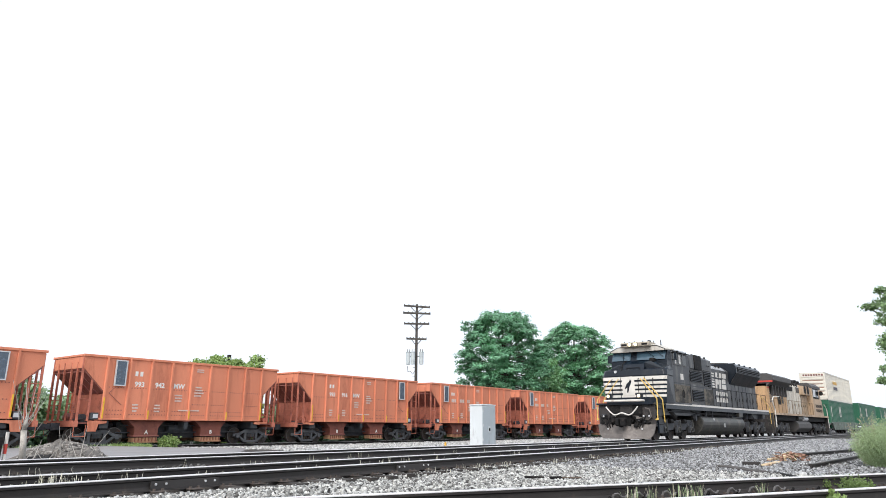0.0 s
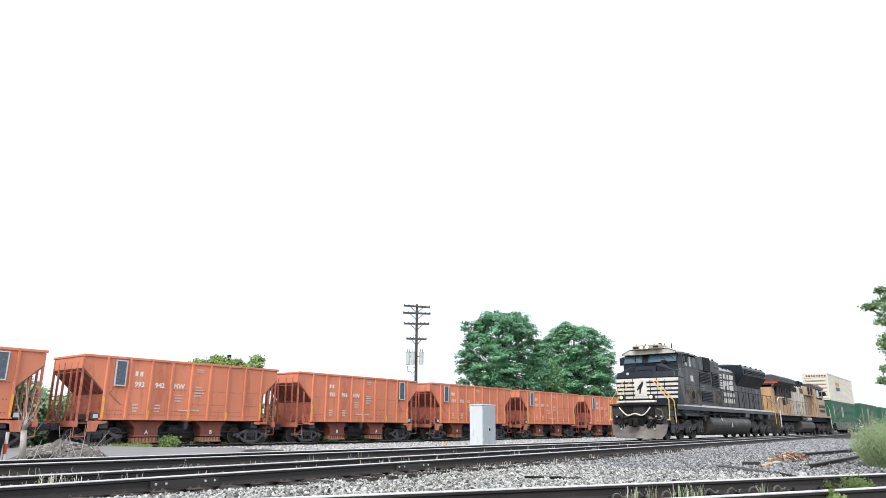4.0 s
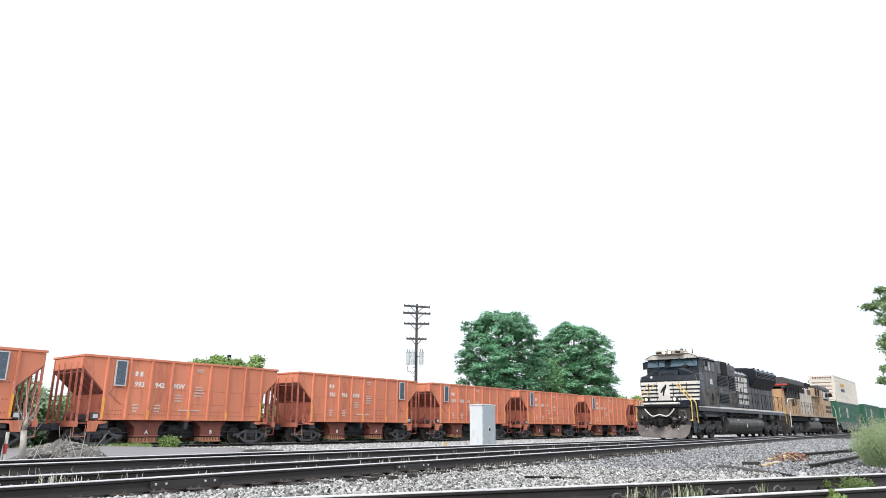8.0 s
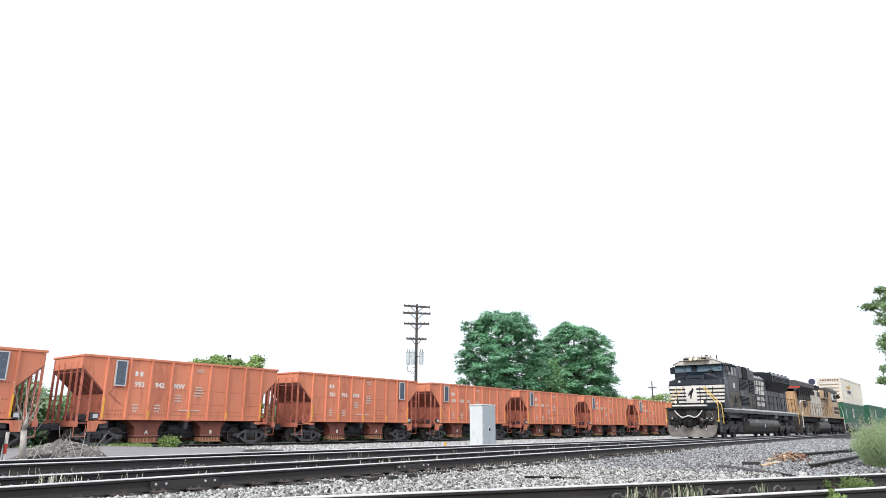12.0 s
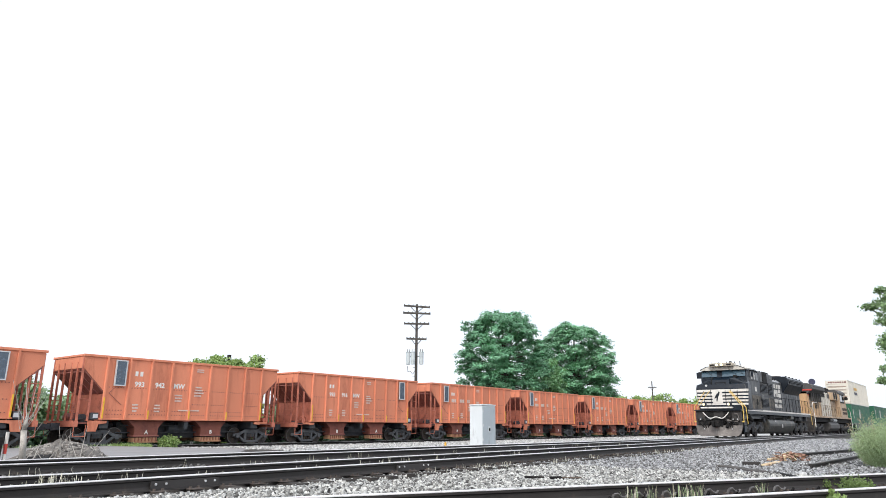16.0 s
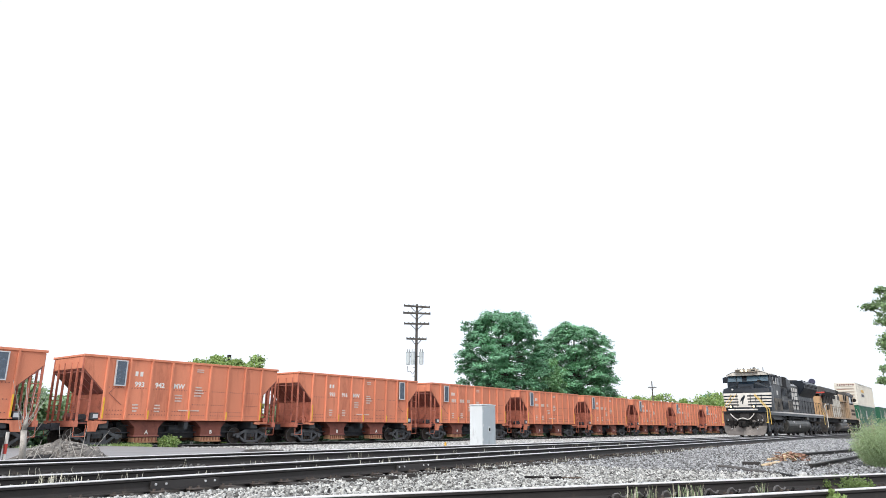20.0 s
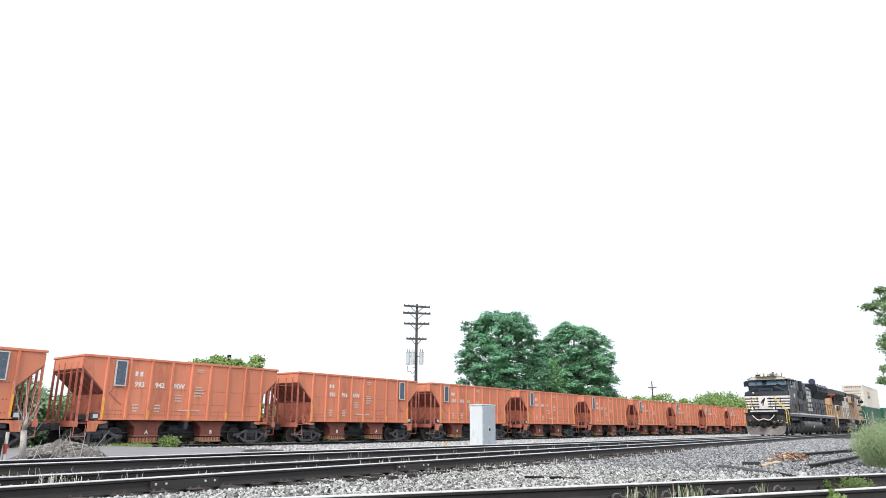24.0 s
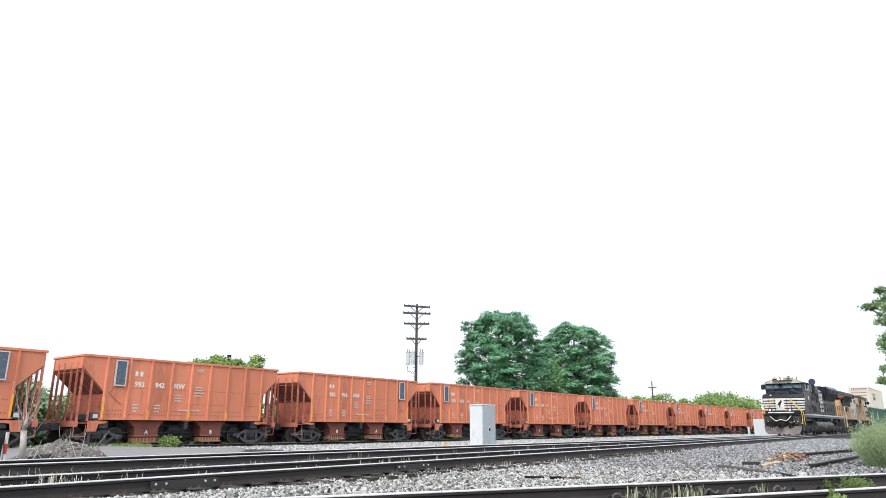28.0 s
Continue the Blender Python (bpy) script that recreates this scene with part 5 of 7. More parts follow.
    for sg in (-1, 1):
        for k in range(7):
            for z in (2.05, 2.45):
                part("stencil_bar", Shape().box(16.9 + k * 0.42, 17.2 + k * 0.42, *sorted((sg * 1.503, sg * 1.508)), z, z + 0.26), M_DARKSTEEL, cab, "plain dark bar")
        part("dark_recess", Shape().box(4.0, 5.0, *sorted((sg * 1.104, sg * 1.115)), 2.4, 3.55), M_DARKSTEEL, e, "flat dark panel on the hood side")
        for x in (7.3, 8.2, 9.1, 10.0, 10.9, 11.8, 12.7, 13.6, 14.5):
            part("panel_seam", Shape().box(x - 0.015, x + 0.015, *sorted((sg * 1.1, sg * 1.106)), 1.9, 3.95), M_RAILPAINT, e)
    for x, h in ((7.8, 0.2), (9.2, 0.28), (12.0, 0.24), (13.4, 0.34), (14.6, 0.3)):
        part("roof_fitting", Shape().box(x, x + 0.5, -0.7, 0.7, 4.3, 4.36 + h), M_DARKSTEEL, e, bevel=0.04)
    part("pilot", Shape().box(22.3, 22.5, -1.45, 1.45, 0.2, 1.7), M_PILOT, e)
    part("end_plate", Shape().box(0.45, 0.6, -1.45, 1.45, 0.25, 1.7), M_PILOT, e)
    part("fuel_tank", Shape().prism([(-1.45, 0.95), (-1.25, 1.2), (1.25, 1.2), (1.45, 0.95), (1.45, 0.6), (1.1, 0.28), (-1.1, 0.28), (-1.45, 0.6)], "x", 8.9, 14.2), M_UPGREY, e, bevel=0.04)
    for sg in (-1, 1):
        for x in (9.4, 11.6):
            part("air_reservoir", Shape().disc((x + 0.9, sg * 1.2, 1.4), "x", 0.2, 1.7, 14), M_ALU if x > 10 else M_TANK, e)
    loco_truck(e, 3.7)
    loco_truck(e, 19.2)
    part("coupler", Shape().box(-0.25, 0.5, -0.16, 0.16, 0.74, 1.04), M_DARKSTEEL, e)
    part("coupler", Shape().box(22.4, 23.2, -0.16, 0.16, 0.74, 1.04), M_DARKSTEEL, e)
    return e


def container(name, label, length, h, material, ribs, x0, z0, panel=False):
    """Shipping container with ribbed sides; a thing that rides in a well."""
    c = thing(name, label, "shipping container")
    w = 1.22
    part("box", Shape().box(x0 + 0.05, x0 + length - 0.05, -w + 0.03, w - 0.03, z0 + 0.05, z0 + h - 0.04), material, c)
    for sy in (-1, 1):
        part("top_rail", Shape().box(x0, x0 + length, *sorted((sy * w, sy * (w - 0.1))), z0 + h - 0.12, z0 + h), material, c, bevel=0.01)
        part("bottom_rail", Shape().box(x0, x0 + length, *sorted((sy * w, sy * (w - 0.1))), z0, z0 + 0.15), material, c, bevel=0.01)
        for i in range(ribs):
            x = x0 + 0.35 + (length - 0.7) * i / (ribs - 1)
            part("side_rib", Shape().box(x - 0.07, x + 0.07, *sorted((sy * (w - 0.03), sy * (w - 0.004))), z0 + 0.15, z0 + h - 0.12), material, c)
        for x in (x0, x0 + length - 0.14):
            part("corner_post", Shape().box(x, x + 0.14, *sorted((sy * (w - 0.14), sy * (w + 0.002))), z0, z0 + h), material, c, bevel=0.01)
        if material == M_CONTWHITE:
            for z, m in ((0.62, M_YELLOW), (0.42, M_SIGNAL)):
                for i in range(4):
                    xm = x0 + length * 0.26 + i * 0.62
                    part("side_mark", Shape().box(xm, xm + 0.5, *sorted((sy * (w + 0.003), sy * (w + 0.007))), z0 + h * z, z0 + h * (z + 0.12)), m, c, "plain block marking")
            part("rust_run", Shape().box(x0 + 0.02, x0 + 0.1, *sorted((sy * (w + 0.003), sy * (w + 0.006))), z0 + 0.2, z0 + h * 0.5), M_RUSTY, c, "rust run")
        else:
            for f in (0.06, 0.36, 0.40):
                part("side_mark", Shape().box(x0 + length * f, x0 + length * f + 0.3, *sorted((sy * (w + 0.003), sy * (w + 0.007))), z0 + h * 0.42, z0 + h * 0.8), M_LOCOWHITE, c, "plain pale upright bar")
    part("end_header", Shape().box(x0 - 0.002, x0 + 0.06, -w, w, z0 + h - 0.45, z0 + h - 0.02), material, c)
    for k in range(6):
        z = z0 + 0.3 + k * (h - 0.95) / 5
        part("end_rib", Shape().box(x0 + 0.0, x0 + 0.05, -w + 0.2, w - 0.2, z - 0.07, z + 0.07), material, c)
    if panel:
        for i in range(8):
            y = w - 0.34 - i * 0.25
            part("end_bar", Shape().box(x0 - 0.008, x0 - 0.003, y - 0.17, y, z0 + h - (0.36 if i % 2 else 0.33), z0 + h - 0.17), M_MAROON, c, "plain dark red bar")
        for k in range(5):
            z = z0 + 0.42 + k * (h - 0.95) / 5
            part("end_rust", Shape().box(x0 + 0.03, x0 + 0.047, -w + 0.25, w - 0.25, z + 0.06, z + 0.13), M_RUSTY, c, "rust line")
    return c


def well_car(length):
    c = thing("well_wagon", "grimy grey-green container well wagon", "well wagon", "container wagons")
    for sy in (-1, 1):
        part("side_sill", Shape().prism([(1.8, 1.15), (2.6, 0.45), (length - 2.6, 0.45), (length - 1.8, 1.15), (length - 2.4, 1.25), (2.4, 1.25)], "y", *sorted((sy * 1.28, sy * 1.42))), M_WELL, c, bevel=0.02)
        for i in range(9):
            x = 3.2 + (length - 6.4) * i / 8
            part("sill_stake", Shape().box(x - 0.05, x + 0.05, *sorted((sy * 1.42, sy * 1.48)), 0.5, 1.2), M_WELL, c)
    part("floor", Shape().box(2.4, length - 2.4, -1.28, 1.28, 0.40, 0.55), M_DARKSTEEL, c)
    for x0, x1 in ((0.2, 2.4), (length - 2.4, length - 0.2)):
        part("end_platform", Shape().box(x0, x1, -1.25, 1.25, 0.95, 1.15), M_WELL, c, bevel=0.03)
    for x, x1 in ((-0.3, 0.3), (length - 0.3, length + 0.3)):
        part("coupler", Shape().box(x, x1, -0.15, 0.15, 0.74, 1.0), M_DARKSTEEL, c)
    for x in (1.2, length - 1.2):
        t = freight_truck(c, x)
        WHEELS.extend((o, 0.42) for o in t.children if o.name.startswith("wheelset"))
    return c


MAIN = Matrix.Translation((0, MAIN_Y, 0))
def taller(ob, base, k):
    """Stretches what stands above a height."""
    done = set()
    for o in ob.children_recursive:
        if o.data in done or o.location.length > 0.001 or o.parent.name.startswith("truck") or o.name.startswith("truck"):
            continue
        done.add(o.data)
        for v in o.data.vertices:
            if v.co.z > base:
                v.co.z = base + (v.co.z - base) * k


TRAIN = []                # things of the train with their place behind the front coupler
ENGINE = black_engine()
SECOND = yellow_engine()
taller(ENGINE, 1.9, 1.04)
engine_face(ENGINE)
taller(SECOND, 1.7, 1.05)
for o in ENGINE.children:     # platform and plow stand well ahead of the nose
    if o.name.split(".")[0] in ("plow", "pilot_plate", "anticlimber", "coupler_pocket", "coupler", "draft_fitting", "hand_lever", "pilot_panel", "cut_lever", "jumper_cable", "air_hose", "hose_tip", "pilot_fitting", "slack_hose", "angle_cock", "ditch_light"):
        o.location.x = -0.7
    if o.name.split(".")[0] == "step_well":
        o.location.x = -0.45
TRAIN.append((ENGINE, 0.0))
TRAIN.append((SECOND, 22.95))
at = 46.3
for k in range(4):
    n = 20.6
    TRAIN.append((well_car(n), at))
    if k == 0:
        TRAIN.append((container("lower_container", "green ribbed shipping container in a well wagon", 16.2, 2.85, M_GREEN, 22, 2.2, 0.6), at))
        TRAIN.append((container("upper_container", "cream white shipping container stacked on a green one", 16.2, 2.85, M_CONTWHITE, 24, 2.2, 3.46, True), at))
    else:
        TRAIN.append((container("green_container", "green ribbed shipping container riding singly", 16.2, 2.9, M_GREEN, 22, 2.2, 0.86), at))
    at += n + 0.4


# ---- signal cases, poles, signal ----
def signal_case(name, label, x, y, z, w, d, h, turn=0):
    c = thing(name, label, "signal cabinet", m=pose(x, y, z, 0, 0, turn))
    part("plinth", Shape().box(-0.05, w + 0.05, -0.05, d + 0.05, 0, 0.12), M_ROAD, c, "concrete plinth")
    part("body", Shape().box(0, w, 0, d, 0.12, h - 0.06), M_CASE, c, bevel=0.012)
    part("roof", Shape().prism([(-0.02, h - 0.06), (w + 0.02, h - 0.06), (w + 0.02, h - 0.02), (w / 2, h + 0.01), (-0.02, h - 0.02)], "y", -0.03, d + 0.02), M_CASE, c, bevel=0.006)
    # Door takes the darker paint, so its shaded side is coloured in.
    dr = part("door", Shape().box(0.015, w - 0.015, -0.022, -0.002, 0.2, h - 0.12), M_CASESHADE, c, bevel=0.006)
    part("handle", Shape().box(w * 0.48, w * 0.53, -0.06, -0.022, h * 0.40, h * 0.47).disc((w * 0.505, -0.03, h * 0.43), "y", 0.04, 0.03, 10), M_DARKSTEEL, dr)
    for z0 in (0.35, h * 0.5, h - 0.35):
        part("hinge", Shape().rod((0.045, -0.03, z0), (0.045, -0.03, z0 + 0.1), 0.014), M_ALU, dr)
    part("lock_plate", Shape().box(w * 0.42, w * 0.58, -0.026, -0.022, h * 0.37, h * 0.5), M_CASE, dr)
    return c


signal_case("signal_cabinet", "silver-grey metal trackside signal cabinet with a closed door", 24.20, 17.06, -0.3, 1.0, 0.66, 1.89)
signal_case("relay_cabinet", "small white metal relay cabinet beside the main line", 80.3, 18.0, -0.32, 0.8, 2.3, 1.84)
mp = thing("marker_post", "short white marker post beside the track", "post", m=pose(69.35, 18.0, -0.32))
part("post", Shape().rod((0, 0, 0), (0, 0, 0.98), 0.11, 10), M_CASE, mp)
part("cap", Shape().rod((0, 0, 0.98), (0, 0, 1.04), 0.11, 10, 0.05), M_CASE, mp)

ym = thing("yellow_marker", "small yellow trackside marker", "marker", m=pose(25.9, 20.4, -0.3))
part("stub", Shape().rod((0, 0, 0), (0, 0, 0.22), 0.055, 10, 0.045), M_YELLOW, ym)
part("collar", Shape().rod((0, 0, 0.02), (0, 0, 0.06), 0.1, 10), M_DARKSTEEL, ym)


def utility_pole(x, y, z0, top, facing, arms, cans, label):
    p = thing("utility_pole", label, "utility pole", m=pose(x, y, z0, 0, 0, facing))
    h = top - z0
    part("shaft", Shape().rod((0, 0, 0), (0, 0, h), 0.17, 12, 0.11), M_POLE, p)
    for zz, half, tilt in arms:
        a = part("crossarm", Shape().box(-half, half, -0.18, -0.06, -0.085, 0.085), M_POLE, p, at=(0, 0, zz - z0), bevel=0.01)
        a.rotation_euler.y = radians(tilt)
        part("arm_brace", Shape().rod((-half * 0.5, -0.11, -0.04), (0, -0.13, -0.62), 0.035).rod((half * 0.5, -0.11, -0.04), (0, -0.13, -0.62), 0.035), M_POLE, a)
        for k in (-0.95, -0.62, -0.3, 0.3, 0.62, 0.95):
            i = part("insulator", Shape().rod((half * k, -0.11, 0.06), (half * k, -0.11, 0.12), 0.02, 6).disc((half * k, -0.11, 0.13), "z", 0.045, 0.07, 8), M_POLE, a)
    for cx, cz in cans:
        t = part("transformer", Shape().disc((cx, -0.3, cz - z0), "z", 0.2, 1.1, 16), M_TRANSF, p, "pale grey transformer can", bevel=0.02)
        part("lid", Shape().disc((cx, -0.3, cz - z0 + 0.57), "z", 0.22, 0.06, 16), M_TRANSF, t)
        for k in (-0.09, 0.09):
            part("bushing", Shape().rod((cx + k, -0.3, cz - z0 + 0.58), (cx + k, -0.3, cz - z0 + 0.86), 0.035, 8, 0.02), M_POLE, t)
        part("hanger", Shape().rod((cx, -0.2, cz - z0 + 0.2), (0, -0.05, cz - z0 + 0.2), 0.03), M_DARKSTEEL, t)
    if cans:
        part("cable_loop", Shape().path([(-0.8, -0.2, cz - z0 - 0.7), (-0.75, -0.2, cz - z0 - 1.25), (-0.55, -0.2, cz - z0 - 1.15), (-0.3, -0.15, cz - z0 - 1.45), (0, -0.12, cz - z0 - 1.0)], 0.02), M_DARKSTEEL, p)
        for k in range(7):
            part("pole_step", Shape().rod((-0.12, 0, 2.5 + k * 0.8), (-0.32, 0, 2.5 + k * 0.8), 0.015), M_DARKSTEEL, p)
    return p


utility_pole(47.6, 41.0, -0.6, 11.85, -49.6, ((11.62, 1.25, 3.5), (10.97, 1.3, 1.5), (9.97, 1.2, 0.5), (8.54, 0.95, 1.5)), ((-0.74, 6.7), (-0.30, 6.72), (0.48, 6.72)), "tall wooden utility pole with four crossarms and pale transformers")
utility_pole(153.5, 60.0, -0.7, 10.9, -60, ((9.5, 0.95, 0),), (), "distant wooden utility pole with one crossarm")

vp = thing("vent_stack", "dark capped vent stack rising beyond the wagons", "vent stack", m=pose(33.6, 50.0, -0.7))
part("stack", Shape().rod((0, 0, 0), (0, 0, 7.05), 0.13, 10), M_DARKSTEEL, vp)
part("cap", Shape().rod((0, 0, 6.9), (0, 0, 7.15), 0.17, 10), M_DARKSTEEL, vp)

sg_ = thing("signal_mast", "dark round signal head on a steel mast behind the train", "railway signal", m=pose(103.0, 18.0, -0.3))
part("mast", Shape().rod((0, 0, 0), (0, 0, 5.6), 0.09, 10), M_ALU, sg_)
part("base", Shape().box(-0.3, 0.3, -0.3, 0.3, 0, 0.35), M_DARKSTEEL, sg_, bevel=0.02)
part("disc", Shape().disc((-0.06, 0, 6.95), "x", 0.42, 0.06, 28), M_SIGNAL, sg_, "round blue-black background disc")
part("lamp_housing", Shape().disc((0.2, 0, 6.95), "x", 0.2, 0.4, 16), M_SIGNAL, sg_)
part("bracket", Shape().rod((0.1, 0, 5.5), (0.1, 0, 6.6), 0.07, 8), M_ALU, sg_)
part("ladder", Shape().rod((0.45, -0.2, 0), (0.2, -0.2, 5.6), 0.02).rod((0.45, 0.2, 0), (0.2, 0.2, 5.6), 0.02), M_ALU, sg_)


# ---- trees and plants ----
def leaf_cloud(centers, spread, size, per, seed, up=0.6, flat=0.75, out=None, slim=0.38, loose=0.75):
    """Bent leaf blades scattered round the given twig ends, as one mesh's arrays."""
    rng = np.random.default_rng(seed)
    c = np.repeat(np.asarray(centers, float), per, axis=0)
    n = len(c)
    d = rng.normal(size=(n, 3))
    d[:, 2] *= flat
    p = c + d * spread * 0.55
    nrm = rng.normal(size=(n, 3))
    if out is None:
        nrm[:, 2] = np.abs(nrm[:, 2]) + up
    else:
        nrm = nrm * loose + np.repeat(np.asarray(out, float), per, axis=0) * 0.9
        nrm[:, 2] += 0.35
    nrm /= np.linalg.norm(nrm, axis=1)[:, None]
    a = np.cross(nrm, rng.normal(size=(n, 3)))
    a /= np.linalg.norm(a, axis=1)[:, None]
    b = np.cross(nrm, a)
    s = size * rng.uniform(0.6, 1.3, (n, 1))
    droop = nrm * s * 0.22
    v = np.stack([p - a * s * 0.6 - droop, p - b * s * slim, p + a * s * 0.6 - droop, p + b * s * slim], axis=1).reshape(-1, 3)
    f = (np.arange(n)[:, None] * 4 + np.array([[0, 1, 3]])).tolist() + (np.arange(n)[:, None] * 4 + np.array([[1, 2, 3]])).tolist()
    return v, f


def leaf_part(name, v, f, material, parent, label=""):
    me = bpy.data.meshes.new(name)
    me.from_pydata(v.tolist() if hasattr(v, "tolist") else v, [], f)
    me.materials.append(material)
    return part(name, me, material, parent, label)


def tree(name, label, x, y, z0, top, low, rx, ry, seed, material, lobes=34, leaf=0.3, per=16, clumps=34, lobe_r=0.30, trunk_r=0.3, low_r=0.35, tips=(), fill=0):
    """Tapered trunk, limbs to every lobe, and a crown of leaf clumps with gaps."""
    rng = np.random.default_rng(seed)
    t = thing(name, label, "tree", m=pose(x, y, z0))
    h, zc, rz = top - z0, (top + low) / 2 - z0, (top - low) / 2
    ends = []
    for k in range(lobes):
        w3 = 1 - 2 * (k + 0.5) / lobes
        ang = k * 2.39996 + rng.uniform(-0.4, 0.4)
        rad = (1 - abs(w3) ** 3.6) ** 0.5
        r = rng.uniform(low_r, 0.92) ** 0.6
        ends.append(Vector((rad * math.cos(ang) * rx * r, rad * math.sin(ang) * ry * r, zc + w3 * rz * r)))
    radius = {}
    for tx, ty, tz, tr in tips:          # ends of the overhanging boughs
        ends.append(Vector((tx - x, ty - y, tz - z0)))
        radius[len(ends) - 1] = tr
    fork = Vector((0, 0, max(0.6, (low - z0) * 0.75)))
    s = Shape().rod((0, 0, 0), fork, trunk_r, 10, trunk_r * 0.7)
    s.rod(fork, (0.1, 0.05, zc), trunk_r * 0.7, 8, trunk_r * 0.35)
    s.rod((0.1, 0.05, zc), (0.15, 0, zc + rz * 0.7), trunk_r * 0.35, 6, 0.03)
    part("trunk", s, M_BARK, t, "", smooth=True)
    lb = Shape()
    for e in ends:
        k = Vector((0.05, 0, fork.z + (zc + rz * 0.3 - fork.z) * rng.uniform(0, 0.9)))
        mid = k.lerp(e, 0.5) + Vector((0, 0, -0.1 * rz))
        lb.rod(k, mid, trunk_r * 0.28, 5, trunk_r * 0.17).rod(mid, e, trunk_r * 0.17, 5, 0.02)
    part("limb", lb, M_BARK, t)["kind"] = "stuff"
    pts, out = [], []
    for i, e in enumerate(ends):
        rr = radius.get(i) or lobe_r * (rx + ry + rz) / 3 * rng.uniform(0.5, 1.4)
        for _ in range(clumps):
            u = rng.normal(size=3)
            u /= np.linalg.norm(u)
            if u[2] < -0.25:
                u[2] *= -0.6
            q = rr * rng.uniform(0.75, 1.1)
            pts.append((e.x + u[0] * q, e.y + u[1] * q, e.z + u[2] * q * 0.8))
            out.append(u)
    for _ in range(fill):      # leaves on the inner twigs
        u = rng.normal(size=3)
        u /= np.linalg.norm(u)
        q = 0.86 * rng.random() ** 0.4
        pts.append((u[0] * q * rx * 0.95, u[1] * q * ry * 0.95, zc + u[2] * q * rz))
        out.append(u)
    v, f = leaf_cloud(pts, leaf * 1.5, leaf, per, seed + 1, out=out)
    leaf_part("crown", v, f, material, t)["kind"] = "stuff"
    return t


def maple(label, x, y, z0, top, low, r, seed, material, lobes, leaf, lobe_r, square=3.0):
    """Broad maple: lobes of layered leaf sprays round a dark, half open inside."""
    rng = np.random.default_rng(seed)
    t = thing("maple_tree", label, "tree", m=pose(x, y, z0))
    zc, rz = (top + low) / 2 - z0, (top - low) / 2
    part("trunk", Shape().rod((0, 0, 0), (0.1, 0, zc - rz * 0.5), 0.42, 12, 0.3).rod((0.1, 0, zc - rz * 0.5), (0.0, 0.1, zc + rz * 0.2), 0.3, 10, 0.14).rod((0.0, 0.1, zc + rz * 0.2), (0.1, 0, zc + rz * 0.8), 0.14, 8, 0.03), M_BARK, t, smooth=True)
    limb = Shape()
    pts, out = [], []
    for k in range(lobes):
        w = 1 - 1.9 * (k + 0.5) / lobes
        ang = k * 2.39996 + rng.uniform(-0.35, 0.35)
        rad = (1 - abs(w) ** square) ** 0.5
        q = rng.uniform(0.70, 0.86)
        lr = lobe_r * rng.uniform(0.7, 1.3)
        e = Vector((rad * math.cos(ang) * r * q, rad * math.sin(ang) * r * q, zc + w * (rz - lr * 0.7) * rng.uniform(0.92, 1.03)))
        root = Vector((0.05, 0.05, zc - rz * 0.55 + (w + 1) * rz * 0.45))
        mid = root.lerp(e, 0.55) + Vector((0, 0, -0.25))
        limb.rod(root, mid, 0.10, 6, 0.06).rod(mid, e, 0.06, 5, 0.015)
        for _ in range(int(22 * (lr / lobe_r) ** 1.6)):
            u = rng.normal(size=3)
            u /= np.linalg.norm(u)
            if u[2] < -0.05:
                u[2] *= -0.8
            d = lr * rng.uniform(0.75, 1.08)
            pts.append((e.x + u[0] * d, e.y + u[1] * d, e.z + u[2] * d * 0.85))
            out.append((u[0] * 0.8, u[1] * 0.8, u[2] * 0.8 + 0.55))
    for _ in range(lobes * 3):            # shaded inner twigs
        u = rng.normal(size=3)
        u /= np.linalg.norm(u)
        d = 0.62 * rng.random() ** 0.4
        pts.append((u[0] * d * r, u[1] * d * r, zc + u[2] * d * rz))
        out.append(u)
    part("limb", limb, M_BARK, t)["kind"] = "stuff"
    v, f = leaf_cloud(pts, leaf * 1.9, leaf, 34, seed + 1, flat=0.5, out=out, slim=0.45, loose=0.36)
    leaf_part("crown", v, f, material, t)["kind"] = "stuff"
    return t


maple("large dark green maple tree behind the wagons", 68.6, 45.1, -0.7, 14.6, 1.6, 5.8, 11, M_MAPLE, 62, 0.23, 1.35, 2.1)
maple("round-topped green maple tree behind the wagons", 92.5, 48.0, -0.8, 16.4, -1.5, 6.5, 23, M_MAPLE2, 76, 0.27, 1.4, 2.1)
tree("shade_tree", "lighter yellow-green tree between the maples", 80.5, 46.0, -0.8, 10.0, 1.0, 2.6, 2.6, 29, M_MIDTREE, lobes=26, leaf=0.34, per=12, clumps=18, lobe_r=0.26, trunk_r=0.14)
tree("shade_tree", "light green tree behind the parked wagons", 29.6, 44.0, -0.7, 5.95, 2.3, 2.75, 2.2, 31, M_LIGHTLEAF, lobes=38, leaf=0.17, per=22, clumps=20, lobe_r=0.2, fill=70, trunk_r=0.14)
rng = random.Random(5)
for k, (x, y, top, r) in enumerate(((158, 66, 7.4, 7), (172, 68, 8.2, 6.5), (184, 64, 7.4, 6), (198, 60, 9.2, 8), (214, 60, 10.2, 8), (232, 62, 9.3, 8), (146, 72, 6.8, 6))):
    tree("distant_tree", "distant light green tree beyond the wagons", x, y, -0.8, top, 1.0, r, r * 0.8, 60 + k, M_LIGHTLEAF, lobes=20, leaf=0.6, per=9, clumps=18, lobe_r=0.3, trunk_r=0.2)
tree("distant_tree", "dark green distant tree beyond the wagons", 236, 70, -0.8, 11.6, 2.0, 6, 5, 75, M_MAPLE, lobes=20, leaf=0.6, per=10, clumps=18, lobe_r=0.3, trunk_r=0.25)
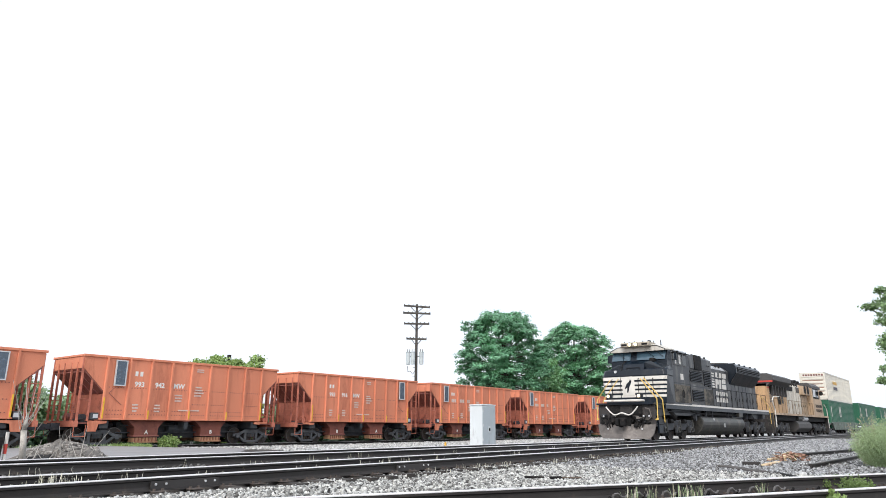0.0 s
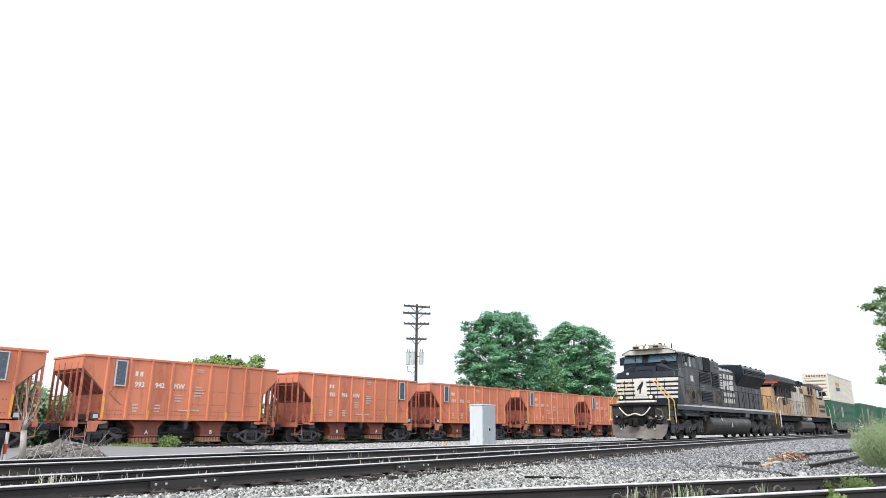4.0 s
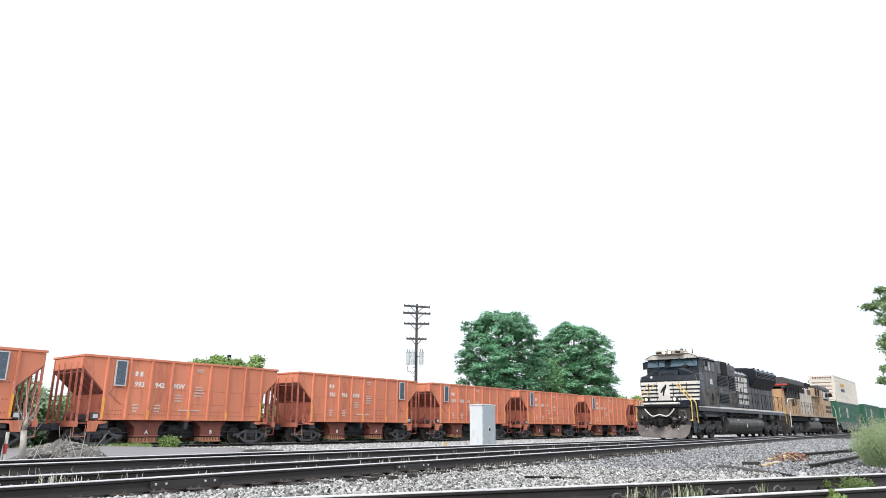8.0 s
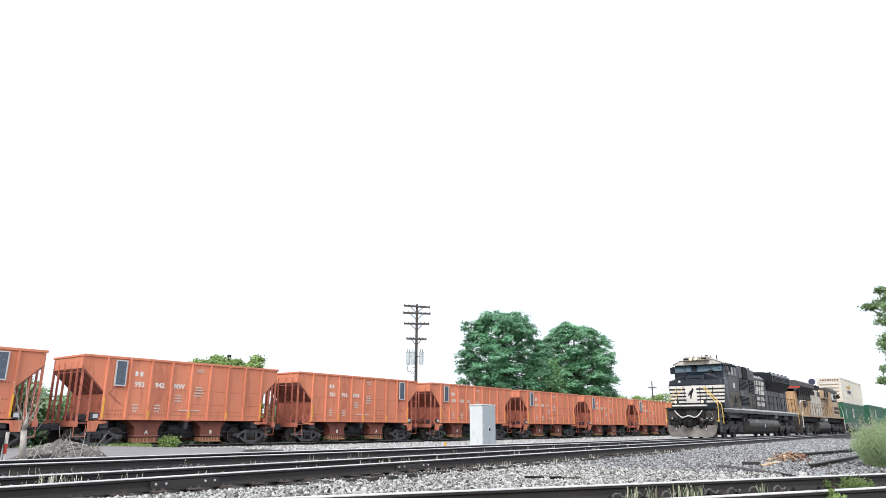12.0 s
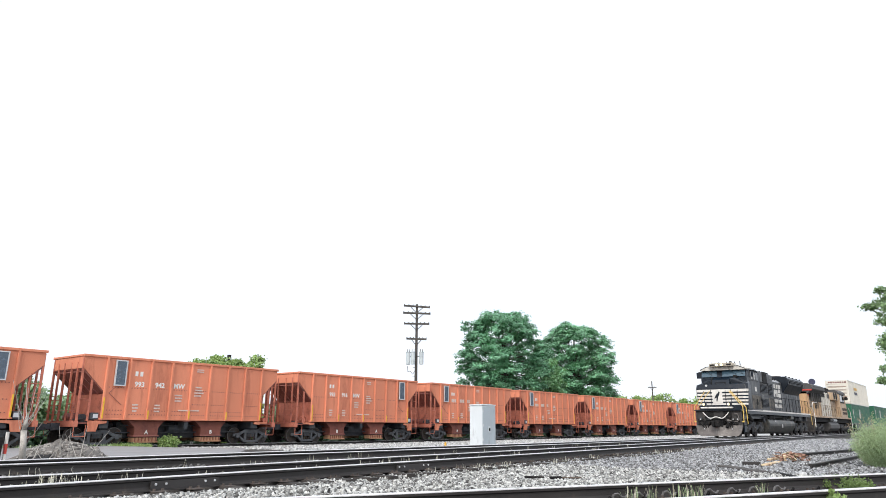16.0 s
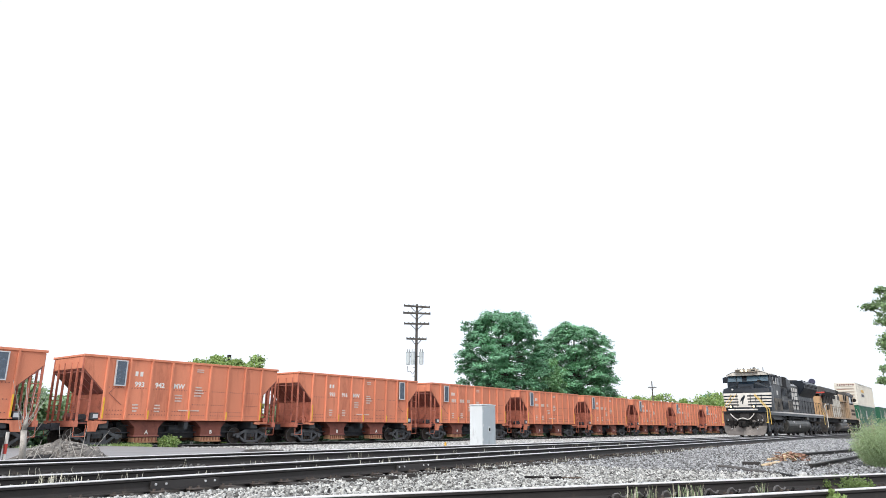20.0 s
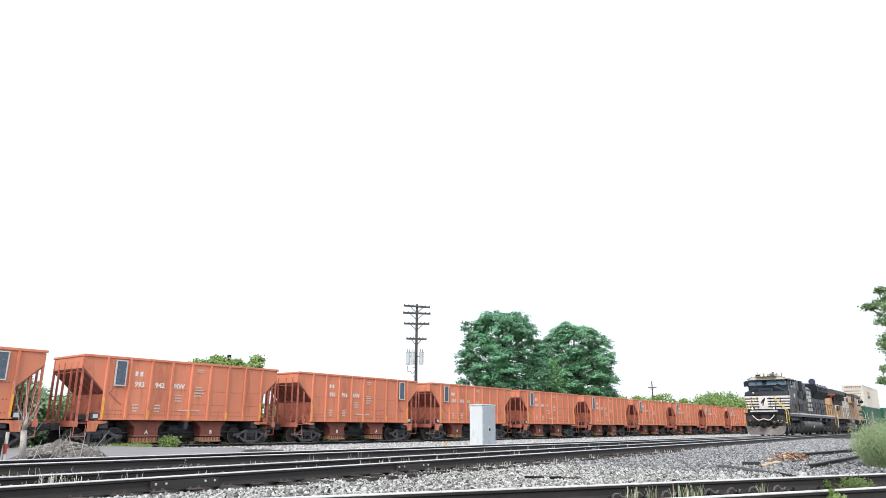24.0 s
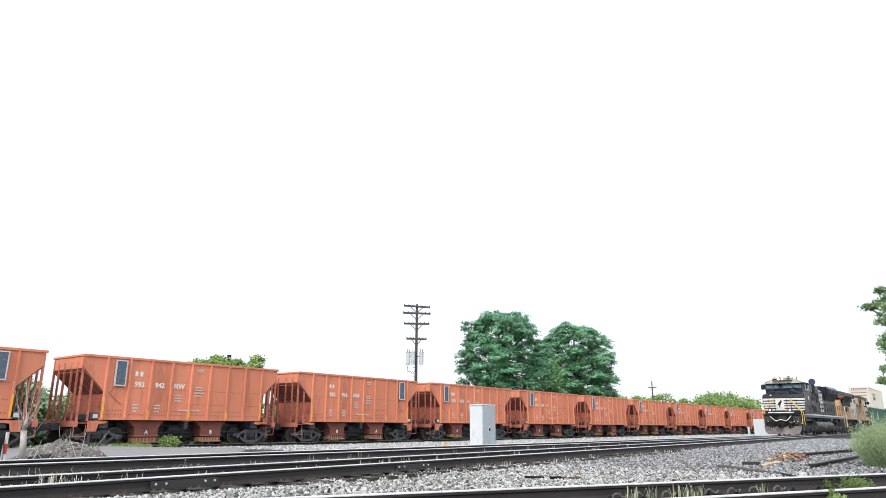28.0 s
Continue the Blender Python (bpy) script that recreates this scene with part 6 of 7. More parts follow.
# green scrub behind the gap between wagons
for k, (x, y, top, r) in enumerate(((8.0, 39.5, 3.1, 2.2), (11.0, 41.0, 3.6, 2.4), (14.0, 40.0, 3.0, 2.0), (5.0, 40.5, 3.3, 2.2), (2.0, 41.0, 3.2, 2.2), (9.5, 43.5, 4.0, 2.6), (6.3, 43.5, 3.8, 2.5), (12.5, 44.0, 3.9, 2.6), (19.0, 41.0, 2.6, 2.2), (24.5, 41.5, 2.6, 2.2), (35.0, 42.0, 2.6, 2.4), (47.5, 43.0, 3.0, 2.2), (41.0, 43.0, 2.8, 2.6))):
    tree("scrub_tree", "leafy green scrub growing behind the siding", x, y, -0.7, top, -0.3, r, r, 90 + k, M_HEDGE, lobes=22, leaf=0.24, per=16, clumps=20, lobe_r=0.34, trunk_r=0.08)
tree("scrub_tree", "thin light green scrub behind the siding", 30.4, 42.6, -0.7, 3.2, 0.2, 1.1, 1.1, 171, M_LIGHTLEAF, lobes=12, leaf=0.2, per=10, clumps=9, lobe_r=0.26, trunk_r=0.06)
tree("roadside_tree", "thin leafy tree overhanging the yard edge", 26.6, -1.32, -0.3, 6.1, 1.2, 2.7, 3.1, 140, M_ROADTREE, lobes=40, leaf=0.062, per=20, clumps=18, lobe_r=0.15, trunk_r=0.16, tips=((22.5, 2.26, 4.03, 0.07), (22.5, 2.1, 4.0, 0.1), (22.5, 1.86, 4.44, 0.12), (22.5, 1.88, 4.0, 0.24), (22.5, 1.72, 3.8, 0.3), (22.5, 1.92, 3.55, 0.16), (22.5, 1.66, 4.2, 0.24), (22.5, 2.0, 2.98, 0.15), (22.5, 1.94, 2.76, 0.2), (22.5, 1.78, 3.14, 0.22), (22.5, 2.02, 2.24, 0.13), (22.5, 2.14, 1.93, 0.1), (22.5, 1.84, 2.4, 0.2), (22.5, 1.92, 1.9, 0.18)))


def hedgerow():
    """Low leafy screen added past the siding, for the dark under the wagons."""
    rng = np.random.default_rng(77)
    t = thing("hedgerow", "dark leafy screen added behind the siding to close off light", "hedge", m=pose(0, 0, -0.55))
    pts, out = [], []
    for _ in range(5200):
        x = 2 + 150 * rng.random() ** 1.5
        h = 0.75 + 0.35 * noise.noise((x * 0.4, 3.0, 0.0))
        u = rng.normal(size=3)
        u[2] = abs(u[2])
        u /= np.linalg.norm(u)
        pts.append((x, 37.2 + rng.normal() * 0.5, h * rng.random() ** 0.6))
        out.append(u)
    v, f = leaf_cloud(pts, 0.3, 0.22, 8, 78, out=out)
    leaf_part("foliage", v, f, M_BACKDROP, t)["kind"] = "stuff"
    st = Shape()
    for k in range(160):
        x = 2 + 150 * rng.random() ** 1.5
        st.rod((x, 37.2, 0), (x + rng.normal() * 0.2, 37.2 + rng.normal() * 0.3, 0.9), 0.02, 5, 0.008)
    part("stem", st, M_BARK, t)["kind"] = "stuff"


hedgerow()


def weed_clump(name, label, x, y, z, r, h, n, seed, material, leafy=True, lean=0.35, leaf=0.06, cat="bush", slim=0.38):
    """Stems with narrow leaves up their length."""
    rng = random.Random(seed)
    t = thing(name, label, cat, m=pose(x, y, z))
    st = Shape()
    pts = []
    for _ in range(n):
        a, d = rng.uniform(0, 2 * math.pi), r * math.sqrt(rng.random())
        p = Vector((d * math.cos(a) * 0.7, d * math.sin(a) * 0.7, 0))
        hh = h * rng.uniform(0.55, 1.08) * (1 - 0.3 * (d / r) ** 2)
        q = p + Vector((math.cos(a) * d * lean + rng.uniform(-0.1, 0.1) * h, math.sin(a) * d * lean + rng.uniform(-0.1, 0.1) * h, hh))
        m1 = p.lerp(q, 0.55) + Vector((rng.uniform(-1, 1), rng.uniform(-1, 1), 0)) * 0.03 * h
        st.rod(p, m1, 0.006, 4, 0.004).rod(m1, q, 0.004, 4, 0.0015)
        for k in range(10):
            u = 0.12 + 0.88 * k / 9
            pts.append(tuple((p.lerp(m1, u / 0.55) if u < 0.55 else m1.lerp(q, (u - 0.55) / 0.45))))
    part("stem", st, material, t)["kind"] = "stuff"
    if leafy:
        v, f = leaf_cloud(pts, leaf * 1.1, leaf, 6, seed, up=-0.3, flat=1.4, slim=slim)
        leaf_part("foliage", v, f, material, t)["kind"] = "stuff"
    return t


weed_clump("weed_bush", "tall pale green feathery weed bush on the ballast", 18.3, 1.58, -0.2, 0.92, 1.04, 520, 3, M_WEED, leaf=0.06, slim=0.085, lean=0.38)
weed_clump("weed_bush", "tall pale green feathery weed bush on the ballast", 19.3, 2.0, -0.2, 0.6, 1.02, 190, 4, M_WEED, leaf=0.06, slim=0.085, lean=0.38)
weed_clump("weed_bush", "brownish flowering stalks rising from the weeds", 18.9, 2.0, -0.2, 0.75, 1.16, 26, 5, M_SEED, leaf=0.05, slim=0.1, lean=0.5)
weed_clump("low_plant", "low bright green leafy plant between the rails", 11.55, 1.86, -0.2, 0.42, 0.17, 60, 6, M_PLANT, leaf=0.026, cat="plant")
weed_clump("low_plant", "low bright green leafy plant between the rails", 8.75, 1.46, -0.2, 0.15, 0.18, 11, 7, M_LIGHTLEAF, leaf=0.045, cat="plant")
weed_clump("leafy_shrub", "small bright green shrub under a hopper wagon", 18.0, 31.2, -0.34, 0.42, 0.35, 64, 8, M_LIGHTLEAF, leaf=0.10)
for x_, h_ in ((24.6, 2.6), (25.3, 2.2), (26.1, 2.5)):
    weed_clump("leafy_shrub", "yellow-green shrub growing behind the siding", x_, 36.2, -0.5, 0.7, h_, 60, int(x_ * 10), M_LIGHTLEAF, leaf=0.16)
weed_clump("leafy_shrub", "low green weeds beside the siding", 16.0, 31.0, -0.36, 0.9, 0.11, 70, 9, M_LIGHTLEAF, leaf=0.06)


def grass(name, label, spots, h, blades, seed, material, r=0.12, width=0.006):
    """Separate grass blades in tufts."""
    rng = random.Random(seed)
    v, f = [], []
    for x, y, z in spots:
        for _ in range(blades):
            a = rng.uniform(0, 2 * math.pi)
            bx, by = x + rng.gauss(0, r), y + rng.gauss(0, r * 0.6)
            hh, ln = h * rng.uniform(0.4, 1.2), rng.uniform(0.02, 0.4) * h
            dx, dy = math.cos(a), math.sin(a)
            w = width * rng.uniform(0.7, 1.3)
            k = len(v)
            bend = rng.uniform(0.7, 1.0) if rng.random() < 0.65 else rng.uniform(0.3, 0.6)
            for u, rise in ((0.0, 0.0), (0.35, 0.6), (0.75, 1.0), (1.25, bend)):
                cx, cy, e = bx + dx * ln * u, by + dy * ln * u, w * (1 - 0.55 * u)
                v += [(cx - dy * e, cy + dx * e, z + hh * rise), (cx + dy * e, cy - dx * e, z + hh * rise)]
            f += [(k, k + 1, k + 3, k + 2), (k + 2, k + 3, k + 5, k + 4), (k + 4, k + 5, k + 7, k + 6)]
    me = bpy.data.meshes.new(name)
    me.from_pydata(v, [], f)
    me.materials.append(material)
    return tagged(new(name, me), label, "grass", kind="stuff")


def spot(turn, across, along_, z=-0.19):
    p = on_track(turn, across, along_, z).translation
    return (p.x, p.y, p.z)


rng = random.Random(8)
grass("track_grass", "dry pale grass stalks between the rails", [spot(NEAR_TURN, NEAR_Y + rng.uniform(-0.5, 0.6), rng.uniform(1.5, 22)) for _ in range(85)], 0.17, 3, 1, M_GRASS, 0.08, 0.0042)
grass("track_grass", "dry pale grass stalks between two tracks", [spot(0, 11.4 + rng.uniform(-0.6, 1.3), rng.uniform(2, 30)) for _ in range(50)], 0.18, 3, 2, M_GRASS, 0.07, 0.004)
grass("track_grass", "tangle of bleached dry stalks between the rails", [spot(NEAR_TURN, NEAR_Y + rng.uniform(-0.35, 0.05), rng.uniform(3.97, 4.61)) for _ in range(20)], 0.21, 3, 14, M_GRASS, 0.06, 0.003)
tufts = [spot(YARD_TURN, YARD_Y + 0.55 + 0.06 * rng.random(), a) for a in (5.52, 5.58, 5.84, 5.89, 6.23, 6.37, 6.43, 6.5, 6.58, 6.66, 7.7, 7.76)]
grass("track_grass", "green grass tufts by the yard rail", tufts, 0.145, 5, 3, M_WEED, 0.035, 0.004)
grass("track_grass", "curled straw-coloured grass by the yard rail", tufts, 0.16, 3, 13, M_STRAW, 0.03, 0.0035)
grass("verge_grass", "sparse dry grass on the ballast shoulder", [spot(NEAR_TURN, NEAR_Y - 1.4 + rng.gauss(0, 0.35), rng.uniform(10, 32)) for _ in range(36)], 0.09, 5, 4, M_GRASS, 0.1, 0.004)
grass("siding_grass", "low yellow-green grass along the siding", [(rng.uniform(11, 16.8), 31.3 + rng.uniform(-0.2, 0.2), -0.4) for _ in range(60)], 0.2, 10, 5, M_WEED, 0.15, 0.012)


# ---- rubble mound, dead stems, post at the road's end ----
def mound():
    m = thing("rubble_mound", "low mound of grey soil and broken rubble", "mound", m=pose(7.92, 18.7, -0.32))
    s = Shape()
    n, rings = 44, []
    for j in range(15):
        u = j / 14
        ring = []
        for i in range(n):
            a = 2 * math.pi * i / n
            k = 1 + 0.22 * noise.noise((math.cos(a) * 1.5, math.sin(a) * 1.5, j * 0.3))
            ring.append((1.45 * (1 - u) * k * math.cos(a), 0.8 * (1 - u) * k * math.sin(a), -0.03 + 0.54 * (1 - (1 - u) ** 1.9) * (1 + 0.35 * noise.noise((math.cos(a) * 2, math.sin(a) * 2, j * 0.5))) + 0.05 * noise.noise((math.cos(a) * 9 * (1 - u), math.sin(a) * 9 * (1 - u), 7.0))))
        rings.append(ring)
    s.loft(rings)
    part("soil", s, M_DIRT, m, smooth=False)
    rng = random.Random(4)
    for k in range(900):
        a, d = rng.uniform(0, 2 * math.pi), math.sqrt(rng.random())
        x, y = 1.32 * d * math.cos(a), 0.78 * d * math.sin(a)
        r = rng.uniform(0.022, 0.06)
        z = 0.53 * (1 - d ** 1.9) + 0.0
        c = Shape()
        c.loft([[(x + r * math.cos(t) * rng.uniform(0.6, 1), y + r * math.sin(t) * rng.uniform(0.6, 1), z + dz) for t in (0, 1.3, 2.5, 3.8, 5.1)] for dz, r in ((-r * 0.5, r), (r * 0.25, r * 1.1), (r * 0.7, r * 0.45))])
        part("clod", c, (M_DIRT, M_CLOD, M_CLOD)[k % 3], m)
    for k in range(9):                    # dark broken slabs along the foot
        x, a = -1.28 + 0.085 * k + rng.uniform(-0.03, 0.03), rng.uniform(-0.5, 0.5)
        w, h = rng.uniform(0.08, 0.14), rng.uniform(0.17, 0.26)
        slab = [(x + w * math.cos(t + a) * rng.uniform(0.8, 1.1), -0.78 + 0.09 * math.sin(t + a)) for t in (0, 1.1, 2.3, 3.4, 4.6, 5.5)]
        part("dark_slab", Shape().loft([[(p, q, -0.02) for p, q in slab], [(p * 0.97 + x * 0.03, q, h * rng.uniform(0.7, 1.2)) for p, q in slab]]), M_BLACKLUMP, m, "black lump of rubble")
    return m


mound()


def dead_stem(x, y, z, h, r, seed, label):
    rng = random.Random(seed)
    t = thing("dead_sapling", label, "dead tree", m=pose(x, y, z))
    part("trunk", Shape().rod((0, 0, 0), (-0.07, 0, h * 0.45), r * 1.1, 9, r * 0.85).rod((-0.07, 0, h * 0.45), (-0.05, 0.0, h * 0.62), r * 0.85, 8, r * 0.4), M_DEADWOOD, t, smooth=True)
    for k in range(15):
        a = rng.uniform(0, 2 * math.pi)
        p = Vector((-0.06, 0, h * rng.uniform(0.3, 0.6)))
        q = p + Vector((math.cos(a) * 0.2 * h, math.sin(a) * 0.2 * h, h * rng.uniform(0.2, 0.55)))
        m1 = p.lerp(q, 0.5) + Vector((0, 0, -0.06 * h))
        part("branch", Shape().rod(p, m1, r * 0.11, 5, r * 0.07).rod(m1, q, r * 0.07, 5, 0.004), M_DEADWOOD, t)
    return t


dead_stem(6.15, 16.4, -0.3, 1.85, 0.068, 3, "bleached dead sapling stump with bare branches")
tw = thing("dry_twigs", "thin bare dry twigs leaning on the mound", "twigs", m=pose(6.9, 17.2, -0.3))
rng = random.Random(17)
for k in range(16):
    x = rng.uniform(-0.9, 0.9)
    part("twig", Shape().rod((x, rng.uniform(-0.3, 0.3), 0), (x + rng.uniform(-0.5, 0.5), rng.uniform(-0.3, 0.3), rng.uniform(0.3, 0.95)), 0.012, 5, 0.004), M_DEADWOOD, tw)
bp_ = thing("barrier_post", "dark post with a red and white reflective strip", "post", m=pose(5.66, 16.2, -0.3))
part("post", Shape().box(-0.26, -0.04, -0.06, 0.06, 0, 0.7), M_DARKSTEEL, bp_, bevel=0.01)
part("strip", Shape().box(0.02, 0.06, -0.04, 0.04, 0.02, 0.8), M_LOCOWHITE, bp_, "white strip")
part("red_band", Shape().box(0.018, 0.062, -0.045, 0.045, 0.36, 0.56), M_RED, bp_, "red band")

for a in (5.44, 5.76, 6.2, 6.91, 7.3, 7.69, 8.15):       # curled spring clips on the foot of the yard rail
    part("rail_clip", Shape().path([(a - 0.10, 0.665, -0.16), (a - 0.07, 0.66, -0.105), (a - 0.01, 0.66, -0.10), (a + 0.03, 0.66, -0.135), (a + 0.09, 0.66, -0.15), (a + 0.13, 0.665, -0.12)], 0.014, 6), M_TREAD, T_YARD)


# ---- dismantled switch: timbers, stub rails, debris ----
st_ = thing("stub_track", "disused stub rails ending in the ballast", "railway track", m=pose(0, 0, -0.065))
st_["kind"] = "structure"
for (xa, ya), (xb, yb) in (((16.1, 3.05), (33, 2.88)), ((22.0, 4.56), (37, 3.2))):
    ang = math.degrees(math.atan2(yb - ya, xb - xa))
    r = part("stub_rail", Shape().prism(rail_profile(), "x", 0, math.hypot(xb - xa, yb - ya)), M_RAILSIDE, st_, at=(xa, ya, 0))
    r.rotation_euler.z = radians(ang)
    c = part("worn_head", head_cap(0.02, math.hypot(xb - xa, yb - ya), 0), M_TANK, st_, "dull worn rail head", at=(xa, ya, 0))
    c.rotation_euler.z = radians(ang)


def timber(name, label, a, b, w, h, z, material, cat="timber"):
    L = math.hypot(b[0] - a[0], b[1] - a[1])
    t = part(name, Shape().box(0, L, -w / 2, w / 2, 0, h), material, at=(a[0], a[1], z), bevel=0.015)
    t.rotation_euler.z = math.atan2(b[1] - a[1], b[0] - a[0])
    return tagged(t, label, cat)


timber("switch_timber", "weathered brown-grey plank half buried in ballast", (15.9, 4.75), (14.1, 3.45), 0.26, 0.055, -0.195, M_TIE)
timber("switch_rod", "thin dark iron switch rod on the ballast", (14.25, 3.32), (13.1, 2.7), 0.06, 0.055, -0.19, M_DARKSTEEL, "rod")
timber("switch_rod", "thin dark iron switch rod on the ballast", (19.4, 2.86), (17.8, 2.34), 0.06, 0.07, -0.22, M_DARKSTEEL, "rod")
timber("broken_stone_slab", "pale broken concrete lump on the ballast", (13.5, 2.7), (13.68, 2.72), 0.12, 0.1, -0.2, M_PALESTONE, "rubble")
timber("rail_offcut", "short rusty rail offcut lying on ballast", (16.95, 4.62), (17.1, 4.28), 0.10, 0.12, -0.22, M_RAILSIDE, "rail offcut")
timber("yellow_plank", "pale yellow weathered plank lying on the ballast", (16.7, 4.1), (18.5, 4.19), 0.13, 0.06, -0.19, M_BRASSY, "plank")
timber("yellow_plank", "split yellow-brown plank lying on the ballast", (19.1, 4.55), (20.7, 4.6), 0.10, 0.07, -0.17, M_BRASSY, "plank")
timber("fallen_stick", "dark reddish broken stick on the ballast", (9.75, 6.05), (9.86, 5.74), 0.035, 0.04, -0.15, M_DARKSTEEL, "stick")
timber("fallen_stick", "dark reddish broken stick on the ballast", (9.92, 5.66), (10.2, 5.25), 0.04, 0.035, -0.15, M_BARK, "stick")
timber("fallen_stick", "short dark splinter of wood on the ballast", (9.82, 5.62), (10.0, 5.5), 0.03, 0.045, -0.15, M_DARKSTEEL, "stick")
db = thing("rusty_debris", "heap of curled orange rusty scrap plates", "debris", m=pose(19.3, 4.08, -0.2))
rng = random.Random(21)
for k in range(70):
    a, u, w = rng.uniform(0, math.pi), rng.gauss(0, 0.28), rng.gauss(0, 0.13)
    c = Vector((u, w - 0.16 * u, max(0.02, 0.2 - 0.3 * abs(u) + rng.uniform(-0.05, 0.05))))
    d = Vector((math.cos(a), math.sin(a), rng.uniform(-0.6, 0.7))) * rng.uniform(0.05, 0.13)
    n = Vector((-math.sin(a), math.cos(a), 0)) * rng.uniform(0.012, 0.04)
    b = Vector((0, 0, rng.uniform(0.02, 0.06)))
    th = Vector((0, 0, 0.012))
    part("scrap", Shape().loft([[p - n, p + n, p + n + th, p - n + th] for p in (c - d, c + b, c + d)]), M_RUSTY if k % 4 else M_BRASSY, db)


# ---- sleepers, plates and stones ----
def sleepers(t, x0, x1, step, seed, plates=False, z=-0.18, half=1.3):
    """Timber sleepers under a track, with spiked plates where they show."""
    rng = random.Random(seed)
    me = Shape().add([(a * 0.115 * k, b * half, z - 0.17 + (0.17 if c else 0)) for c, k in ((0, 1.0), (1, 0.94)) for b in (-1, 1) for a in (-1, 1)],
                     [(0, 2, 3, 1), (4, 5, 7, 6), (0, 1, 5, 4), (2, 6, 7, 3), (0, 4, 6, 2), (1, 3, 7, 5)]).mesh("sleeper", M_TIE)
    pm = Shape().box(-0.1, 0.1, -0.19, 0.17, -0.181, -0.168)
    for a, b in ((-0.06, -0.10), (0.06, -0.10), (0.05, 0.09), (-0.05, 0.09)):
        pm.box(a - 0.012, a + 0.012, b - 0.02, b + 0.012, -0.168, -0.14)
    pm = pm.mesh("tie_plate", M_PLATE)
    am = Shape().path([(-0.02, -0.085, -0.18), (0.0, -0.10, -0.155), (0.02, -0.10, -0.13), (0.05, -0.085, -0.135), (0.05, -0.08, -0.17)], 0.012, 5).mesh("rail_anchor", M_DARKSTEEL)
    x = x0
    while x < x1:
        s = part("sleeper", me, M_TIE, t, at=(x + rng.uniform(-0.03, 0.03), rng.uniform(-0.05, 0.05), rng.uniform(-0.02, 0.0)))
        s.rotation_euler.z = radians(rng.uniform(-1.5, 1.5))
        if plates:
            for y in (-0.755, 0.755):
                part("tie_plate", pm, M_PLATE, t, at=(x, y, 0))
            part("rail_anchor", am, M_DARKSTEEL, t, at=(x + 0.16, 0.755, 0))
        x += step


sleepers(T_NEAR, 0.5, 42, 0.53, 1, True)
sleepers(T_YARD, 2.0, 20, 0.52, 2, True)
sleepers(T_MAIN, 0.5, 75, 0.55, 3)
sleepers(T_HOP, 4.0, 60, 0.55, 4)


def stones(name, label, spots, size, seed, material=None):
    """Angular crushed stones as one mesh."""
    rng = np.random.default_rng(seed)
    p = np.asarray(spots, float)
    n = len(p)
    cube = np.array([(a, b, c) for c in (-1, 1) for b in (-1, 1) for a in (-1, 1)], float) * 0.5
    v = cube[None] * rng.uniform((0.7, 0.55, 0.35), (1.35, 1.1, 0.8), (n, 1, 3)) * size * rng.uniform(0.6, 1.25, (n, 1, 1))
    v = v * (1 + rng.uniform(-0.38, 0.25, (n, 8, 3)))
    q = rng.normal(size=(n, 4))
    q /= np.linalg.norm(q, axis=1)[:, None]
    w, x, y, z = q.T
    R = np.stack([1 - 2 * (y * y + z * z), 2 * (x * y - z * w), 2 * (x * z + y * w), 2 * (x * y + z * w), 1 - 2 * (x * x + z * z), 2 * (y * z - x * w), 2 * (x * z - y * w), 2 * (y * z + x * w), 1 - 2 * (x * x + y * y)], axis=1).reshape(n, 3, 3)
    v = np.einsum("nij,nkj->nki", R, v) + p[:, None, :]
    quads = np.array([(0, 2, 3, 1), (4, 5, 7, 6), (0, 1, 5, 4), (2, 6, 7, 3), (0, 4, 6, 2), (1, 3, 7, 5)])
    f = (np.arange(n)[:, None, None] * 8 + quads[None]).reshape(-1, 4)
    me = bpy.data.meshes.new(name)
    me.vertices.add(n * 8)
    me.vertices.foreach_set("co", v.reshape(-1))
    me.loops.add(len(f) * 4)
    me.loops.foreach_set("vertex_index", f.reshape(-1).astype(np.int32))
    me.polygons.add(len(f))
    me.polygons.foreach_set("loop_start", (np.arange(len(f)) * 4).astype(np.int32))
    me.update(calc_edges=True)
    me.validate()
    me.materials.append(material or M_STONE)
    return tagged(new(name, me), label, "ballast", kind="stuff")


def across_of(turn, x, y):
    t = radians(turn)
    return -x * math.sin(t) + y * math.cos(t)


def scatter(x0, x1, y0, y1, density, seed, keep):
    rng = np.random.default_rng(seed)
    n = int((x1 - x0) * (y1 - y0) * density)
    out = []
    for x, y, u in zip(rng.uniform(x0, x1, n), rng.uniform(y0, y1, n), rng.random(n)):
        if keep(x, y):
            out.append((x, y, ground_z(x, y) + 0.035 * noise.noise((x * 0.7, y * 0.7, 0.3)) - 0.004 + 0.04 * u * u))
    return out


